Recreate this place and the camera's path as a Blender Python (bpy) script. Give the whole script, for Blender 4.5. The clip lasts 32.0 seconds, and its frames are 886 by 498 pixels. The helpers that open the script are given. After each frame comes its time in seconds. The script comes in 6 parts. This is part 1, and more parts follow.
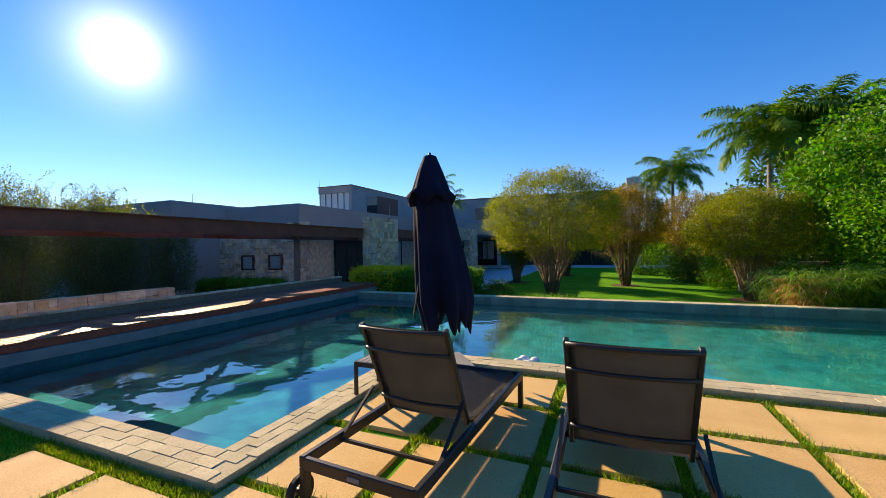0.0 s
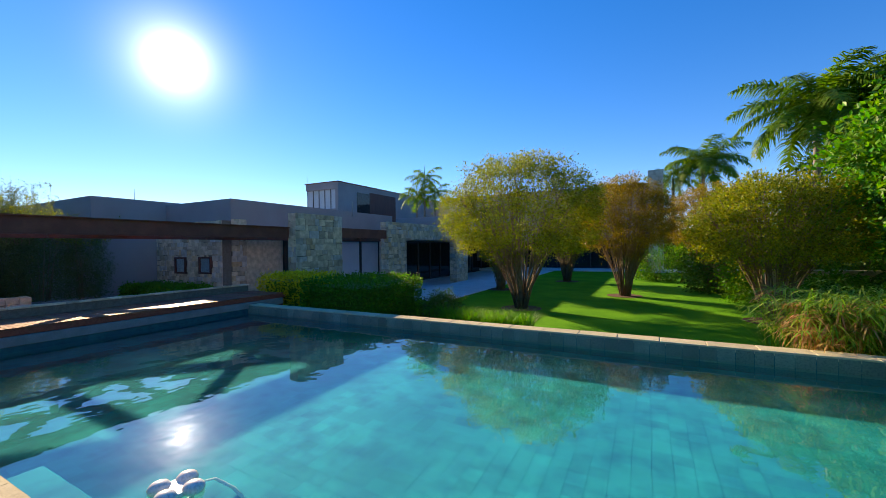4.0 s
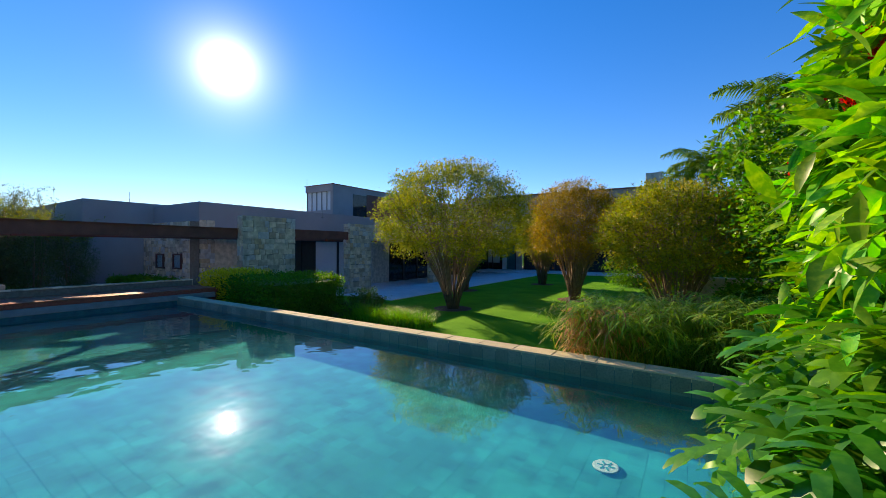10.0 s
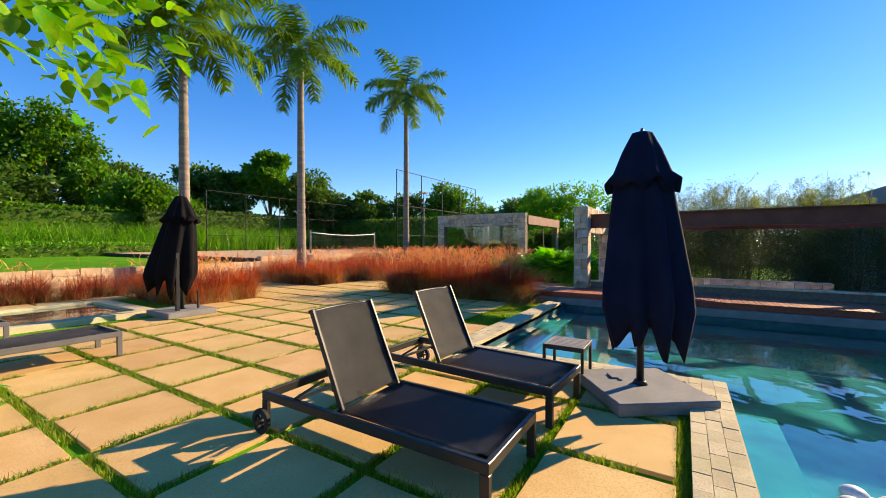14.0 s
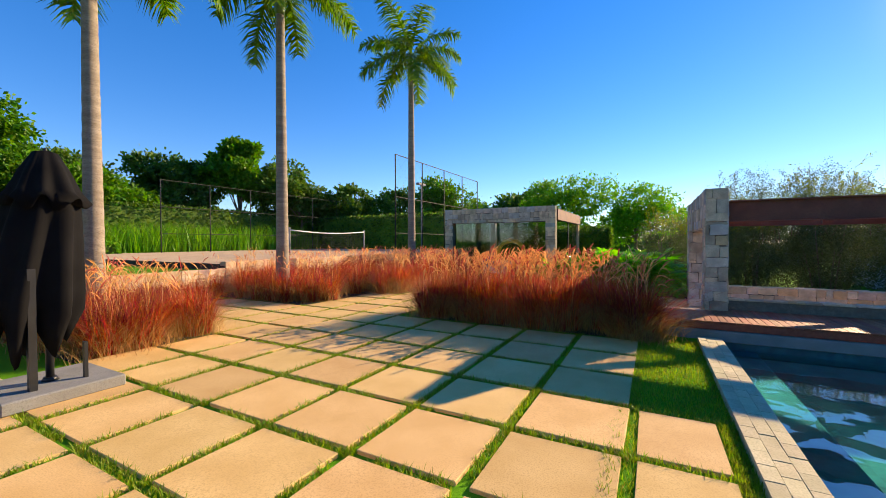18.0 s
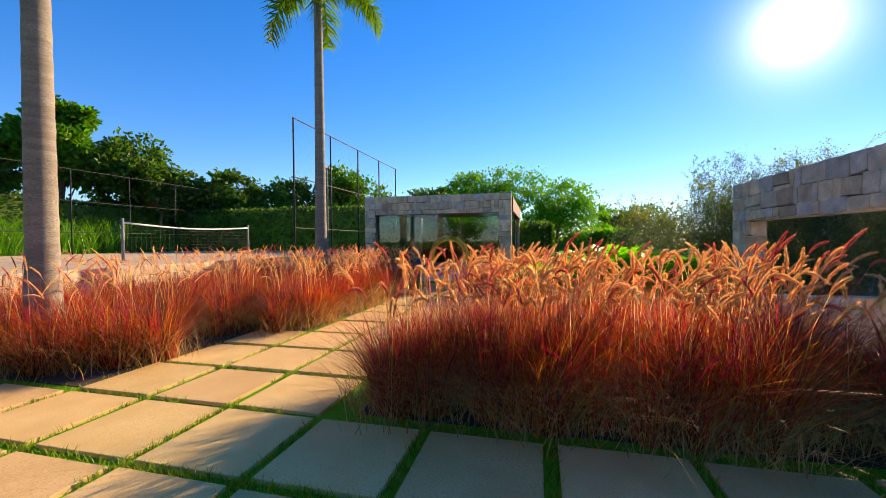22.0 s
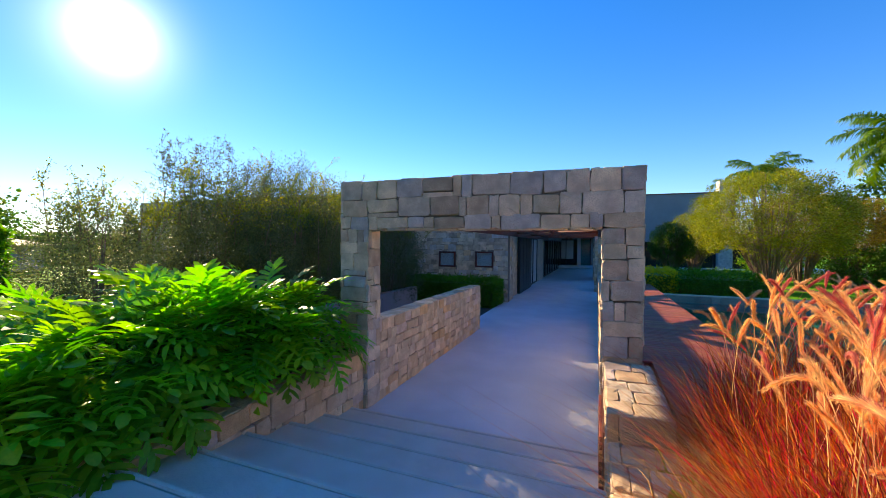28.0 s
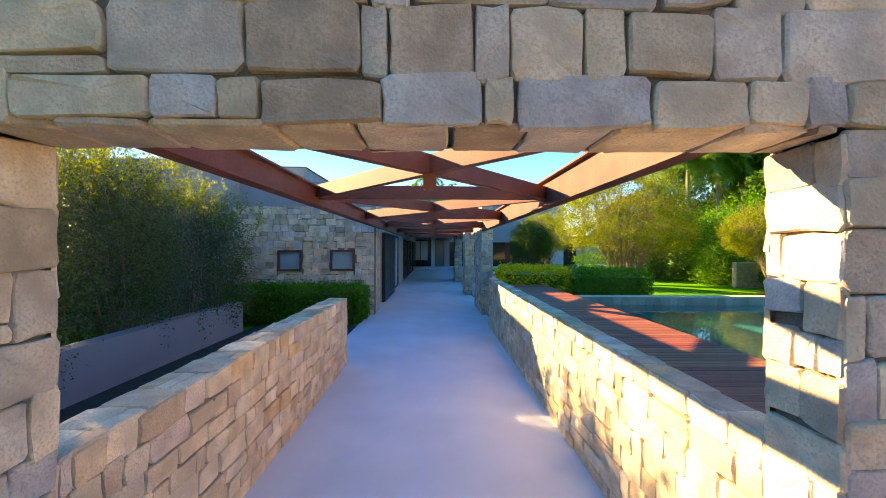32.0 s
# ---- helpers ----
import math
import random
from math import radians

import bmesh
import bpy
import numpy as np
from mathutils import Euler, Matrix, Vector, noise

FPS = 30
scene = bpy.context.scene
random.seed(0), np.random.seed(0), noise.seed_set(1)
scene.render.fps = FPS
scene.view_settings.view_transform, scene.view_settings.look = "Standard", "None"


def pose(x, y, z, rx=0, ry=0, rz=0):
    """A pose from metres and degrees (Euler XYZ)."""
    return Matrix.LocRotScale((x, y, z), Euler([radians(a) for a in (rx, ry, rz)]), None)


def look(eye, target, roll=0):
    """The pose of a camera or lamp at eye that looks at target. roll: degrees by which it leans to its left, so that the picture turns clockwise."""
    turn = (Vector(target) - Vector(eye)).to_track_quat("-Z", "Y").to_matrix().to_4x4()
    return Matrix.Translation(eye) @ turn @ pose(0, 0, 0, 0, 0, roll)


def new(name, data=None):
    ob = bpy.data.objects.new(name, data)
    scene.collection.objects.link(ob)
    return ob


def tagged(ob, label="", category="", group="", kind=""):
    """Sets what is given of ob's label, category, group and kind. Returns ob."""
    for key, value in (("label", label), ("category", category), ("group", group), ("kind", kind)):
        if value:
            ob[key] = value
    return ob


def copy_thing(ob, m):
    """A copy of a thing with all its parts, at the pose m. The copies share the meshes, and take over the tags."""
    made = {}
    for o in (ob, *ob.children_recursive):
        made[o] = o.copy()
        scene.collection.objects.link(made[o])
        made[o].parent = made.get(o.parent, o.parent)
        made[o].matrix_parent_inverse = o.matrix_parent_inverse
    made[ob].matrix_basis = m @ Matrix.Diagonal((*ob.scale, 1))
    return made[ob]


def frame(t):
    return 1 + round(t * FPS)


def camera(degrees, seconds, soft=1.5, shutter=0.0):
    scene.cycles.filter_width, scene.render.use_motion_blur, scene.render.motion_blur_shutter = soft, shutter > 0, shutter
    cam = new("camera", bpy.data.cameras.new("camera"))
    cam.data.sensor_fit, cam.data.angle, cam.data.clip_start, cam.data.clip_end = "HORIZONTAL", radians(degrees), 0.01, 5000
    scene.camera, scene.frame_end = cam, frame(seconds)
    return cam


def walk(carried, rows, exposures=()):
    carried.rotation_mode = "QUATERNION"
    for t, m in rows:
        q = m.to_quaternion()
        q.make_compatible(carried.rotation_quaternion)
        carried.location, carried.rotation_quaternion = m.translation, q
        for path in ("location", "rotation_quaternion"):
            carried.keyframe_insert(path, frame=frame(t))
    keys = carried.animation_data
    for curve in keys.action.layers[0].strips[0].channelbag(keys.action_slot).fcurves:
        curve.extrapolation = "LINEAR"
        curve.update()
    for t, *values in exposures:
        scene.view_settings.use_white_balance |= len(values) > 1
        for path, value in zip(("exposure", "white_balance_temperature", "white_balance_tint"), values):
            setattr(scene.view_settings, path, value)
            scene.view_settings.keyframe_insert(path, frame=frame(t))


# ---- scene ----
cam = camera(97.1, 32.0, soft=0.6)
PATH = [
    (0, (-0.436, 0.262, 1.519), (-1.207, 2.108, 1.507), -0.9),
    (0.5, (-0.17, 0.762, 1.503), (-1.007, 2.578, 1.486), -0.6),
    (1, (0.09, 1.284, 1.496), (-0.795, 3.077, 1.483), -0.6),
    (1.5, (0.313, 1.804, 1.502), (-0.608, 3.58, 1.487), -0.6),
    (2, (0.509, 2.309, 1.504), (-0.43, 4.075, 1.49), -0.6),
    (2.5, (0.71, 2.799, 1.496), (-0.242, 4.558, 1.481), -0.6),
    (4.5, (1.876, 4.71, 1.59), (0.975, 6.496, 1.581), -0.7),
    (5, (2.368, 5.046, 1.608), (1.527, 6.861, 1.598), -0.5),
    (5.5, (2.93, 5.237, 1.62), (2.178, 7.09, 1.62), -0.7),
    (6, (3.499, 5.311, 1.638), (2.851, 7.203, 1.634), -0.6),
    (6.5, (4.02, 5.361, 1.652), (3.465, 7.282, 1.651), -0.5),
    (7, (4.472, 5.394, 1.646), (3.964, 7.328, 1.643), -0.4),
    (7.5, (4.833, 5.432, 1.632), (4.336, 7.369, 1.627), -0.3),
    (8, (5.108, 5.466, 1.63), (4.596, 7.399, 1.624), -0.2),
    (8.5, (5.287, 5.471, 1.628), (4.72, 7.389, 1.624), -0.2),
    (9, (5.36, 5.5, 1.627), (4.675, 7.379, 1.621), -0),
    (9.5, (5.342, 5.532, 1.628), (4.482, 7.338, 1.62), 0.1),
    (10, (5.229, 5.543, 1.633), (4.143, 7.222, 1.623), 0.3),
    (10.5, (5.02, 5.494, 1.642), (3.67, 6.969, 1.625), 0.4),
    (11, (4.756, 5.371, 1.629), (3.137, 6.545, 1.607), 0.54),
    (11.5, (4.314, 5.301, 1.555), (2.472, 6.079, 1.531), 0.74),
    (12, (3.88, 5.207, 1.502), (1.91, 5.552, 1.481), 0.38),
    (12.5, (3.427, 5.118, 1.514), (1.429, 5.047, 1.488), 0.14),
    (13, (2.937, 5.071, 1.501), (0.987, 4.629, 1.475), 0.03),
    (13.5, (2.425, 4.95, 1.504), (0.581, 4.178, 1.478), -0),
    (14, (1.952, 4.837, 1.509), (0.25, 3.787, 1.478), 0.01),
    (14.5, (1.579, 4.516, 1.562), (0.038, 3.241, 1.519), 0.54),
    (16.5, (0.517, 2.579, 1.511), (-0.692, 0.986, 1.472), -0.24),
    (17, (0.256, 2.085, 1.515), (-1.144, 0.658, 1.475), -0.18),
    (17.5, (-0.073, 1.684, 1.514), (-1.68, 0.494, 1.476), -0.09),
    (18, (-0.541, 1.33, 1.557), (-2.304, 0.386, 1.518), -0.14),
    (18.5, (-0.986, 0.927, 1.559), (-2.842, 0.185, 1.524), -0.19),
    (19, (-1.51, 0.614, 1.539), (-3.414, 0.004, 1.504), -0.03),
    (19.5, (-2.008, 0.234, 1.546), (-3.932, -0.312, 1.51), -0.08),
    (20, (-2.508, -0.034, 1.535), (-4.437, -0.56, 1.499), -0.21),
    (20.5, (-3.01, -0.36, 1.52), (-4.939, -0.887, 1.482), -0.41),
    (21, (-3.446, -0.736, 1.516), (-5.376, -1.259, 1.473), -0.51),
    (21.5, (-3.956, -1.152, 1.479), (-5.889, -1.662, 1.438), -0.33),
    (22, (-4.437, -1.651, 1.448), (-6.38, -2.121, 1.409), -0.42),
    (22.5, (-4.936, -2.045, 1.386), (-6.897, -2.434, 1.347), -0.67),
    (23, (-5.386, -2.534, 1.37), (-7.368, -2.796, 1.333), -0.53),
    (23.5, (-5.774, -2.928, 1.4), (-7.77, -3.044, 1.361), -0.49),
    (24, (-6.22, -3.263, 1.484), (-8.219, -3.214, 1.438), -0.49),
    (24.5, (-6.654, -3.572, 1.499), (-8.638, -3.325, 1.455), -0.46),
    (26.5, (-8.489, -3.679, 1.594), (-9.982, -2.348, 1.554), 0.1),
    (27, (-8.966, -3.527, 1.607), (-10.219, -1.969, 1.573), 0.5),
    (27.5, (-9.437, -3.223, 1.607), (-10.43, -1.487, 1.569), 0.8),
    (28, (-9.858, -2.868, 1.599), (-10.589, -1.006, 1.572), 0.5),
    (28.5, (-10.155, -2.477, 1.572), (-10.607, -0.529, 1.546), 0.8),
    (29, (-10.488, -2.032, 1.568), (-10.711, -0.045, 1.549), 0.6),
    (29.5, (-10.779, -1.555, 1.588), (-10.849, 0.444, 1.569), 0.6),
    (30, (-10.933, -1.01, 1.586), (-10.927, 0.99, 1.572), 0.7),
    (30.5, (-11.103, -0.567, 1.521), (-11.071, 1.433, 1.506), 0.5),
    (31, (-11.25, -0.092, 1.484), (-11.19, 1.907, 1.47), 0.3),
    (31.5, (-11.29, 0.335, 1.415), (-11.252, 2.335, 1.402), 0.4),
    (32, (-11.335, 0.745, 1.345), (-11.301, 2.745, 1.34), 0.25),
]
walk(cam, [(t, look(eye, target, roll)) for t, eye, target, roll in PATH],
     [(0, 1.1, 6500, 10), (6, 1.15, 6500, 10), (9, 1.1, 6500, 10), (12, 0.95, 6500, 10), (14, 1.25, 6500, 10), (17, 1.3, 6600, 10), (19, 1.2, 6500, 10), (21, 1.3, 6500, 10), (26.5, 1.15, 6500, 10), (28, 1.5, 6500, 10), (29, 1.8, 6600, 10), (30, 2.05, 6800, 11), (31, 2.25, 7300, 8), (32, 2.5, 8000, 6)])

# ---- light ----
SUN_AZ, SUN_EL = radians(61.7), radians(21.7)
SUN_DIR = Vector((-math.sin(SUN_AZ) * math.cos(SUN_EL), math.cos(SUN_AZ) * math.cos(SUN_EL), math.sin(SUN_EL)))
world = bpy.data.worlds.new("sky")
scene.world = world
world.use_nodes = True
wn = world.node_tree.nodes
sky = wn.new("ShaderNodeTexSky")
sky.sky_type = "NISHITA"
sky.sun_disc = False
sky.sun_elevation = SUN_EL
sky.sun_rotation = -SUN_AZ
sky.air_density, sky.dust_density, sky.ozone_density = 1.0, 0.025, 5.0
wn["Background"].inputs["Strength"].default_value = 0.12
tint = wn.new("ShaderNodeHueSaturation")
tint.inputs["Saturation"].default_value = 1.26
tint.inputs["Hue"].default_value = 0.516
world.node_tree.links.new(sky.outputs[0], tint.inputs["Color"])
haze = wn.new("ShaderNodeGamma")
haze.inputs["Gamma"].default_value = 0.85
world.node_tree.links.new(tint.outputs[0], haze.inputs["Color"])
world.node_tree.links.new(haze.outputs[0], wn["Background"].inputs["Color"])
sun = new("sun", bpy.data.lights.new("sun", "SUN"))
sun.data.energy, sun.data.angle, sun.data.color = 4.6, radians(0.55), (1.0, 0.74, 0.44)
sun.matrix_world = look((0, 0, 0), -SUN_DIR)

# ---- materials ----
def nodes_of(name):
    m = bpy.data.materials.new(name)
    m.use_nodes = True
    nt = m.node_tree
    return m, nt, nt.nodes["Principled BSDF"]


def wire(nt, a, b):
    nt.links.new(a, b)


def mat(name, c1, c2, scale=4.0, rough=0.8, bump=0.2, fine=60.0, metal=0.0, c3=None, vary=0.0, island=False, detail=6.0, spec=0.5, trans=0.0, stretch=None):
    """A grained surface: two colours by coarse noise, a third by fine noise, bump, and a change from piece to piece."""
    m, nt, p = nodes_of(name)
    co = nt.nodes.new("ShaderNodeTexCoord").outputs["Object"]
    geo = nt.nodes.new("ShaderNodeNewGeometry")
    pos = geo.outputs["Position"]
    if stretch:
        mp = nt.nodes.new("ShaderNodeMapping")
        mp.inputs["Scale"].default_value = stretch
        wire(nt, pos, mp.inputs["Vector"])
        pos = mp.outputs[0]
    n1 = nt.nodes.new("ShaderNodeTexNoise")
    n1.inputs["Scale"].default_value, n1.inputs["Detail"].default_value = scale, detail
    wire(nt, pos, n1.inputs["Vector"])
    n2 = nt.nodes.new("ShaderNodeTexNoise")
    n2.inputs["Scale"].default_value, n2.inputs["Detail"].default_value = fine, 3.0
    wire(nt, pos, n2.inputs["Vector"])
    r1 = nt.nodes.new("ShaderNodeValToRGB")
    r1.color_ramp.elements[0].position, r1.color_ramp.elements[1].position = 0.36, 0.64
    r1.color_ramp.elements[0].color, r1.color_ramp.elements[1].color = (*c1, 1), (*c2, 1)
    wire(nt, n1.outputs["Fac"], r1.inputs["Fac"])
    col = r1.outputs["Color"]
    mx = nt.nodes.new("ShaderNodeMix")
    mx.data_type = "RGBA"
    mr = nt.nodes.new("ShaderNodeMapRange")
    mr.inputs["From Min"].default_value, mr.inputs["From Max"].default_value = 0.45, 0.75
    wire(nt, n2.outputs["Fac"], mr.inputs["Value"])
    wire(nt, mr.outputs[0], mx.inputs["Factor"])
    wire(nt, col, mx.inputs["A"])
    mx.inputs["B"].default_value = (*(c3 or [v * 0.7 for v in c1]), 1)
    col = mx.outputs["Result"]
    if vary:
        hs = nt.nodes.new("ShaderNodeHueSaturation")
        if island:
            rnd = geo.outputs["Random Per Island"]
        else:
            rnd = nt.nodes.new("ShaderNodeObjectInfo").outputs["Random"]
        v = nt.nodes.new("ShaderNodeMapRange")
        v.inputs["To Min"].default_value, v.inputs["To Max"].default_value = 1 - vary, 1 + vary
        wire(nt, rnd, v.inputs["Value"])
        wire(nt, v.outputs[0], hs.inputs["Value"])
        h = nt.nodes.new("ShaderNodeMapRange")
        h.inputs["To Min"].default_value, h.inputs["To Max"].default_value = 0.5 + vary * 0.06, 0.5 - vary * 0.06
        wn_ = nt.nodes.new("ShaderNodeTexWhiteNoise")
        wn_.noise_dimensions = "1D"
        wire(nt, rnd, wn_.inputs["W"])
        wire(nt, wn_.outputs["Value"], h.inputs["Value"])
        wire(nt, h.outputs[0], hs.inputs["Hue"])
        wire(nt, col, hs.inputs["Color"])
        col = hs.outputs["Color"]
    wire(nt, col, p.inputs["Base Color"])
    p.inputs["Roughness"].default_value, p.inputs["Metallic"].default_value = rough, metal
    p.inputs["Specular IOR Level"].default_value = spec
    if bump:
        ad = nt.nodes.new("ShaderNodeMath")
        ad.operation = "MULTIPLY_ADD"
        ad.inputs[1].default_value = 0.5
        wire(nt, n2.outputs["Fac"], ad.inputs[0])
        wire(nt, n1.outputs["Fac"], ad.inputs[2])
        b = nt.nodes.new("ShaderNodeBump")
        b.inputs["Strength"].default_value, b.inputs["Distance"].default_value = bump, 0.02
        wire(nt, ad.outputs[0], b.inputs["Height"])
        wire(nt, b.outputs[0], p.inputs["Normal"])
    if trans:
        tr = nt.nodes.new("ShaderNodeBsdfTranslucent")
        ms = nt.nodes.new("ShaderNodeMixShader")
        ms.inputs[0].default_value = trans
        br = nt.nodes.new("ShaderNodeHueSaturation")
        br.inputs["Value"].default_value, br.inputs["Saturation"].default_value = 1.5, 1.1
        wire(nt, col, br.inputs["Color"])
        wire(nt, br.outputs[0], tr.inputs["Color"])
        out = nt.nodes["Material Output"]
        wire(nt, p.outputs[0], ms.inputs[1])
        wire(nt, tr.outputs[0], ms.inputs[2])
        wire(nt, ms.outputs[0], out.inputs["Surface"])
    return m


def leaf_mat(name, c1, c2, c3, rough=0.45, trans=0.4, vary=0.3):
    return mat(name, c1, c2, scale=1.2, rough=rough, bump=0.0, fine=25.0, c3=c3, vary=vary, island=True, detail=2.0, trans=trans, spec=0.25)


def glass_mat(name, tint, rough=0.02, ior=1.45, bump=0.0, scale=3.0):
    m, nt, p = nodes_of(name)
    p.inputs["Base Color"].default_value = (*tint, 1)
    p.inputs["Roughness"].default_value, p.inputs["IOR"].default_value = rough, ior
    p.inputs["Transmission Weight"].default_value = 1.0
    if bump:
        pos = nt.nodes.new("ShaderNodeNewGeometry").outputs["Position"]
        n = nt.nodes.new("ShaderNodeTexNoise")
        n.inputs["Scale"].default_value, n.inputs["Detail"].default_value = scale, 2.0
        b = nt.nodes.new("ShaderNodeBump")
        b.inputs["Strength"].default_value, b.inputs["Distance"].default_value = bump, 0.03
        wire(nt, pos, n.inputs["Vector"])
        wire(nt, n.outputs["Fac"], b.inputs["Height"])
        wire(nt, b.outputs[0], p.inputs["Normal"])
    return m


def plain(name, c, rough=0.5, metal=0.0, emit=0.0):
    m, nt, p = nodes_of(name)
    p.inputs["Base Color"].default_value = (*c, 1)
    p.inputs["Roughness"].default_value, p.inputs["Metallic"].default_value = rough, metal
    if emit:
        p.inputs["Emission Color"].default_value, p.inputs["Emission Strength"].default_value = (*c, 1), emit
    return m


M_PAVER = mat("sandstone_paver", (0.62, 0.40, 0.150), (0.72, 0.49, 0.205), 2.2, 0.8, 0.06, 90, c3=(0.52, 0.32, 0.12), vary=0.1, spec=0.25)
M_COPING = mat("coping_stone", (0.52, 0.45, 0.27), (0.62, 0.54, 0.34), 5, 0.9, 0.2, 70, c3=(0.42, 0.36, 0.22), vary=0.12, spec=0.2)
M_GRASS = mat("lawn_grass", (0.085, 0.27, 0.008), (0.15, 0.38, 0.012), 0.8, 0.9, 0.6, 120, c3=(0.06, 0.19, 0.006), spec=0.05)
M_BLADE = leaf_mat("grass_blade", (0.15, 0.28, 0.012), (0.24, 0.36, 0.02), (0.30, 0.24, 0.05), vary=0.35)
M_SAND = mat("court_sand", (0.50, 0.36, 0.22), (0.60, 0.45, 0.29), 1.5, 0.95, 0.3, 90, c3=(0.42, 0.30, 0.18), spec=0.1)
M_SOIL = mat("dark_soil", (0.045, 0.032, 0.022), (0.07, 0.05, 0.033), 6, 0.95, 0.6, 60)
M_MULCH = mat("bark_mulch", (0.10, 0.045, 0.025), (0.14, 0.07, 0.04), 8, 0.95, 0.8, 40)
M_STONE = mat("ashlar_stone", (0.70, 0.68, 0.66), (1.10, 1.08, 1.04), 5, 0.92, 0.45, 70, c3=(0.74, 0.70, 0.65), vary=0.17, spec=0.2)
M_WARMSTONE = mat("warm_ashlar_stone", (0.74, 0.71, 0.67), (1.08, 1.05, 1.0), 5, 0.92, 0.45, 70, c3=(0.76, 0.70, 0.61), vary=0.15, spec=0.2)


def tint_stones(m, tones):
    """Each stone takes one of the quarry's colours."""
    nt = m.node_tree
    p = nt.nodes["Principled BSDF"]
    col = p.inputs["Base Color"].links[0].from_socket
    info = nt.nodes.new("ShaderNodeObjectInfo")
    r = nt.nodes.new("ShaderNodeTexWhiteNoise")
    r.noise_dimensions = "1D"
    wire(nt, info.outputs["Random"], r.inputs["W"])
    ramp = nt.nodes.new("ShaderNodeValToRGB")
    ramp.color_ramp.interpolation = "CONSTANT"
    els = ramp.color_ramp.elements
    els[0].color = (*tones[0][1], 1)
    els[1].position, els[1].color = tones[1][0], (*tones[1][1], 1)
    for q, c in tones[2:]:
        els.new(q).color = (*c, 1)
    wire(nt, r.outputs["Value"], ramp.inputs["Fac"])
    mul = nt.nodes.new("ShaderNodeMix")
    mul.data_type, mul.blend_type = "RGBA", "MULTIPLY"
    mul.inputs["Factor"].default_value = 1.0
    wire(nt, col, mul.inputs["A"])
    wire(nt, ramp.outputs["Color"], mul.inputs["B"])
    wire(nt, mul.outputs["Result"], p.inputs["Base Color"])


# tan-grey, pale grey, brown-grey, blue-grey, buff, a few ochre
tint_stones(M_STONE, ((0.0, (0.70, 0.57, 0.39)), (0.25, (0.64, 0.55, 0.43)), (0.48, (0.54, 0.43, 0.30)), (0.66, (0.58, 0.54, 0.48)), (0.80, (0.76, 0.62, 0.43)), (0.95, (0.66, 0.47, 0.27))))
# cream, buff, sand, rosy grey, pale
tint_stones(M_WARMSTONE, ((0.0, (0.76, 0.60, 0.41)), (0.28, (0.70, 0.53, 0.34)), (0.5, (0.80, 0.66, 0.47)), (0.72, (0.62, 0.48, 0.34)), (0.86, (0.70, 0.56, 0.45)), (0.94, (0.74, 0.51, 0.28))))
for m_ in (M_STONE, M_WARMSTONE):
    m_.node_tree.nodes["Bump"].inputs["Distance"].default_value = 0.04
M_MORTAR = mat("mortar", (0.17, 0.14, 0.10), (0.23, 0.19, 0.145), 12, 0.95, 0.5, 80)
M_CONCRETE = mat("pale_concrete", (0.575, 0.60, 0.605), (0.665, 0.69, 0.695), 1.2, 0.85, 0.08, 150, c3=(0.51, 0.53, 0.53), spec=0.2)
M_STEP = mat("granite_step", (0.64, 0.59, 0.50), (0.72, 0.67, 0.58), 3, 0.85, 0.2, 150, c3=(0.40, 0.37, 0.31), spec=0.2)
M_RENDER = mat("grey_render", (0.28, 0.265, 0.265), (0.33, 0.315, 0.315), 0.7, 0.9, 0.1, 120, c3=(0.25, 0.24, 0.24))
M_DECK = mat("red_deck_wood", (0.29, 0.085, 0.042), (0.40, 0.13, 0.062), 3, 0.55, 0.25, 30, c3=(0.19, 0.055, 0.028), vary=0.22, stretch=(0.4, 8, 8), spec=0.15)
M_STEEL = mat("corten_steel", (0.145, 0.044, 0.024), (0.205, 0.068, 0.036), 3, 0.7, 0.15, 70, c3=(0.11, 0.038, 0.024))
M_BLACK = mat("black_metal", (0.012, 0.013, 0.015), (0.02, 0.021, 0.024), 6, 0.45, 0.05, 200)
M_RUBBER = mat("black_rubber", (0.01, 0.01, 0.01), (0.018, 0.018, 0.018), 6, 0.8, 0.1, 100)
M_FABRIC = mat("navy_canvas", (0.008, 0.011, 0.032), (0.012, 0.016, 0.045), 3, 0.9, 0.3, 260, spec=0.12)
M_BLACKFAB = mat("black_canvas", (0.006, 0.006, 0.007), (0.010, 0.010, 0.011), 3, 0.9, 0.3, 260, spec=0.1)
M_SLING = mat("grey_sling", (0.085, 0.085, 0.086), (0.11, 0.11, 0.11), 5, 0.75, 0.2, 300, trans=0.08, spec=0.2)
M_BASE = mat("grey_stone_base", (0.20, 0.20, 0.19), (0.26, 0.26, 0.25), 4, 0.8, 0.15, 120)
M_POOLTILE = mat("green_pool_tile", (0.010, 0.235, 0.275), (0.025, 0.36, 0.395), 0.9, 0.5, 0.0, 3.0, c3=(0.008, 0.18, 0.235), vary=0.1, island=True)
# pool tile darkened for the walls: shade and dark reflection put into its colour
M_SHADEDTILE = mat("shaded_teal_wall_tile", (0.012, 0.09, 0.11), (0.025, 0.14, 0.155), 2, 0.45, 0.0, 9, c3=(0.01, 0.07, 0.09))
M_BANDTILE = mat("grey_green_band_tile", (0.17, 0.22, 0.17), (0.24, 0.29, 0.22), 3, 0.5, 0.05, 40, c3=(0.12, 0.16, 0.13), vary=0.2, island=True)
M_WATER = glass_mat("pool_water", (0.42, 0.88, 1.0), 0.0, 2.1, 0.15, 2.2)
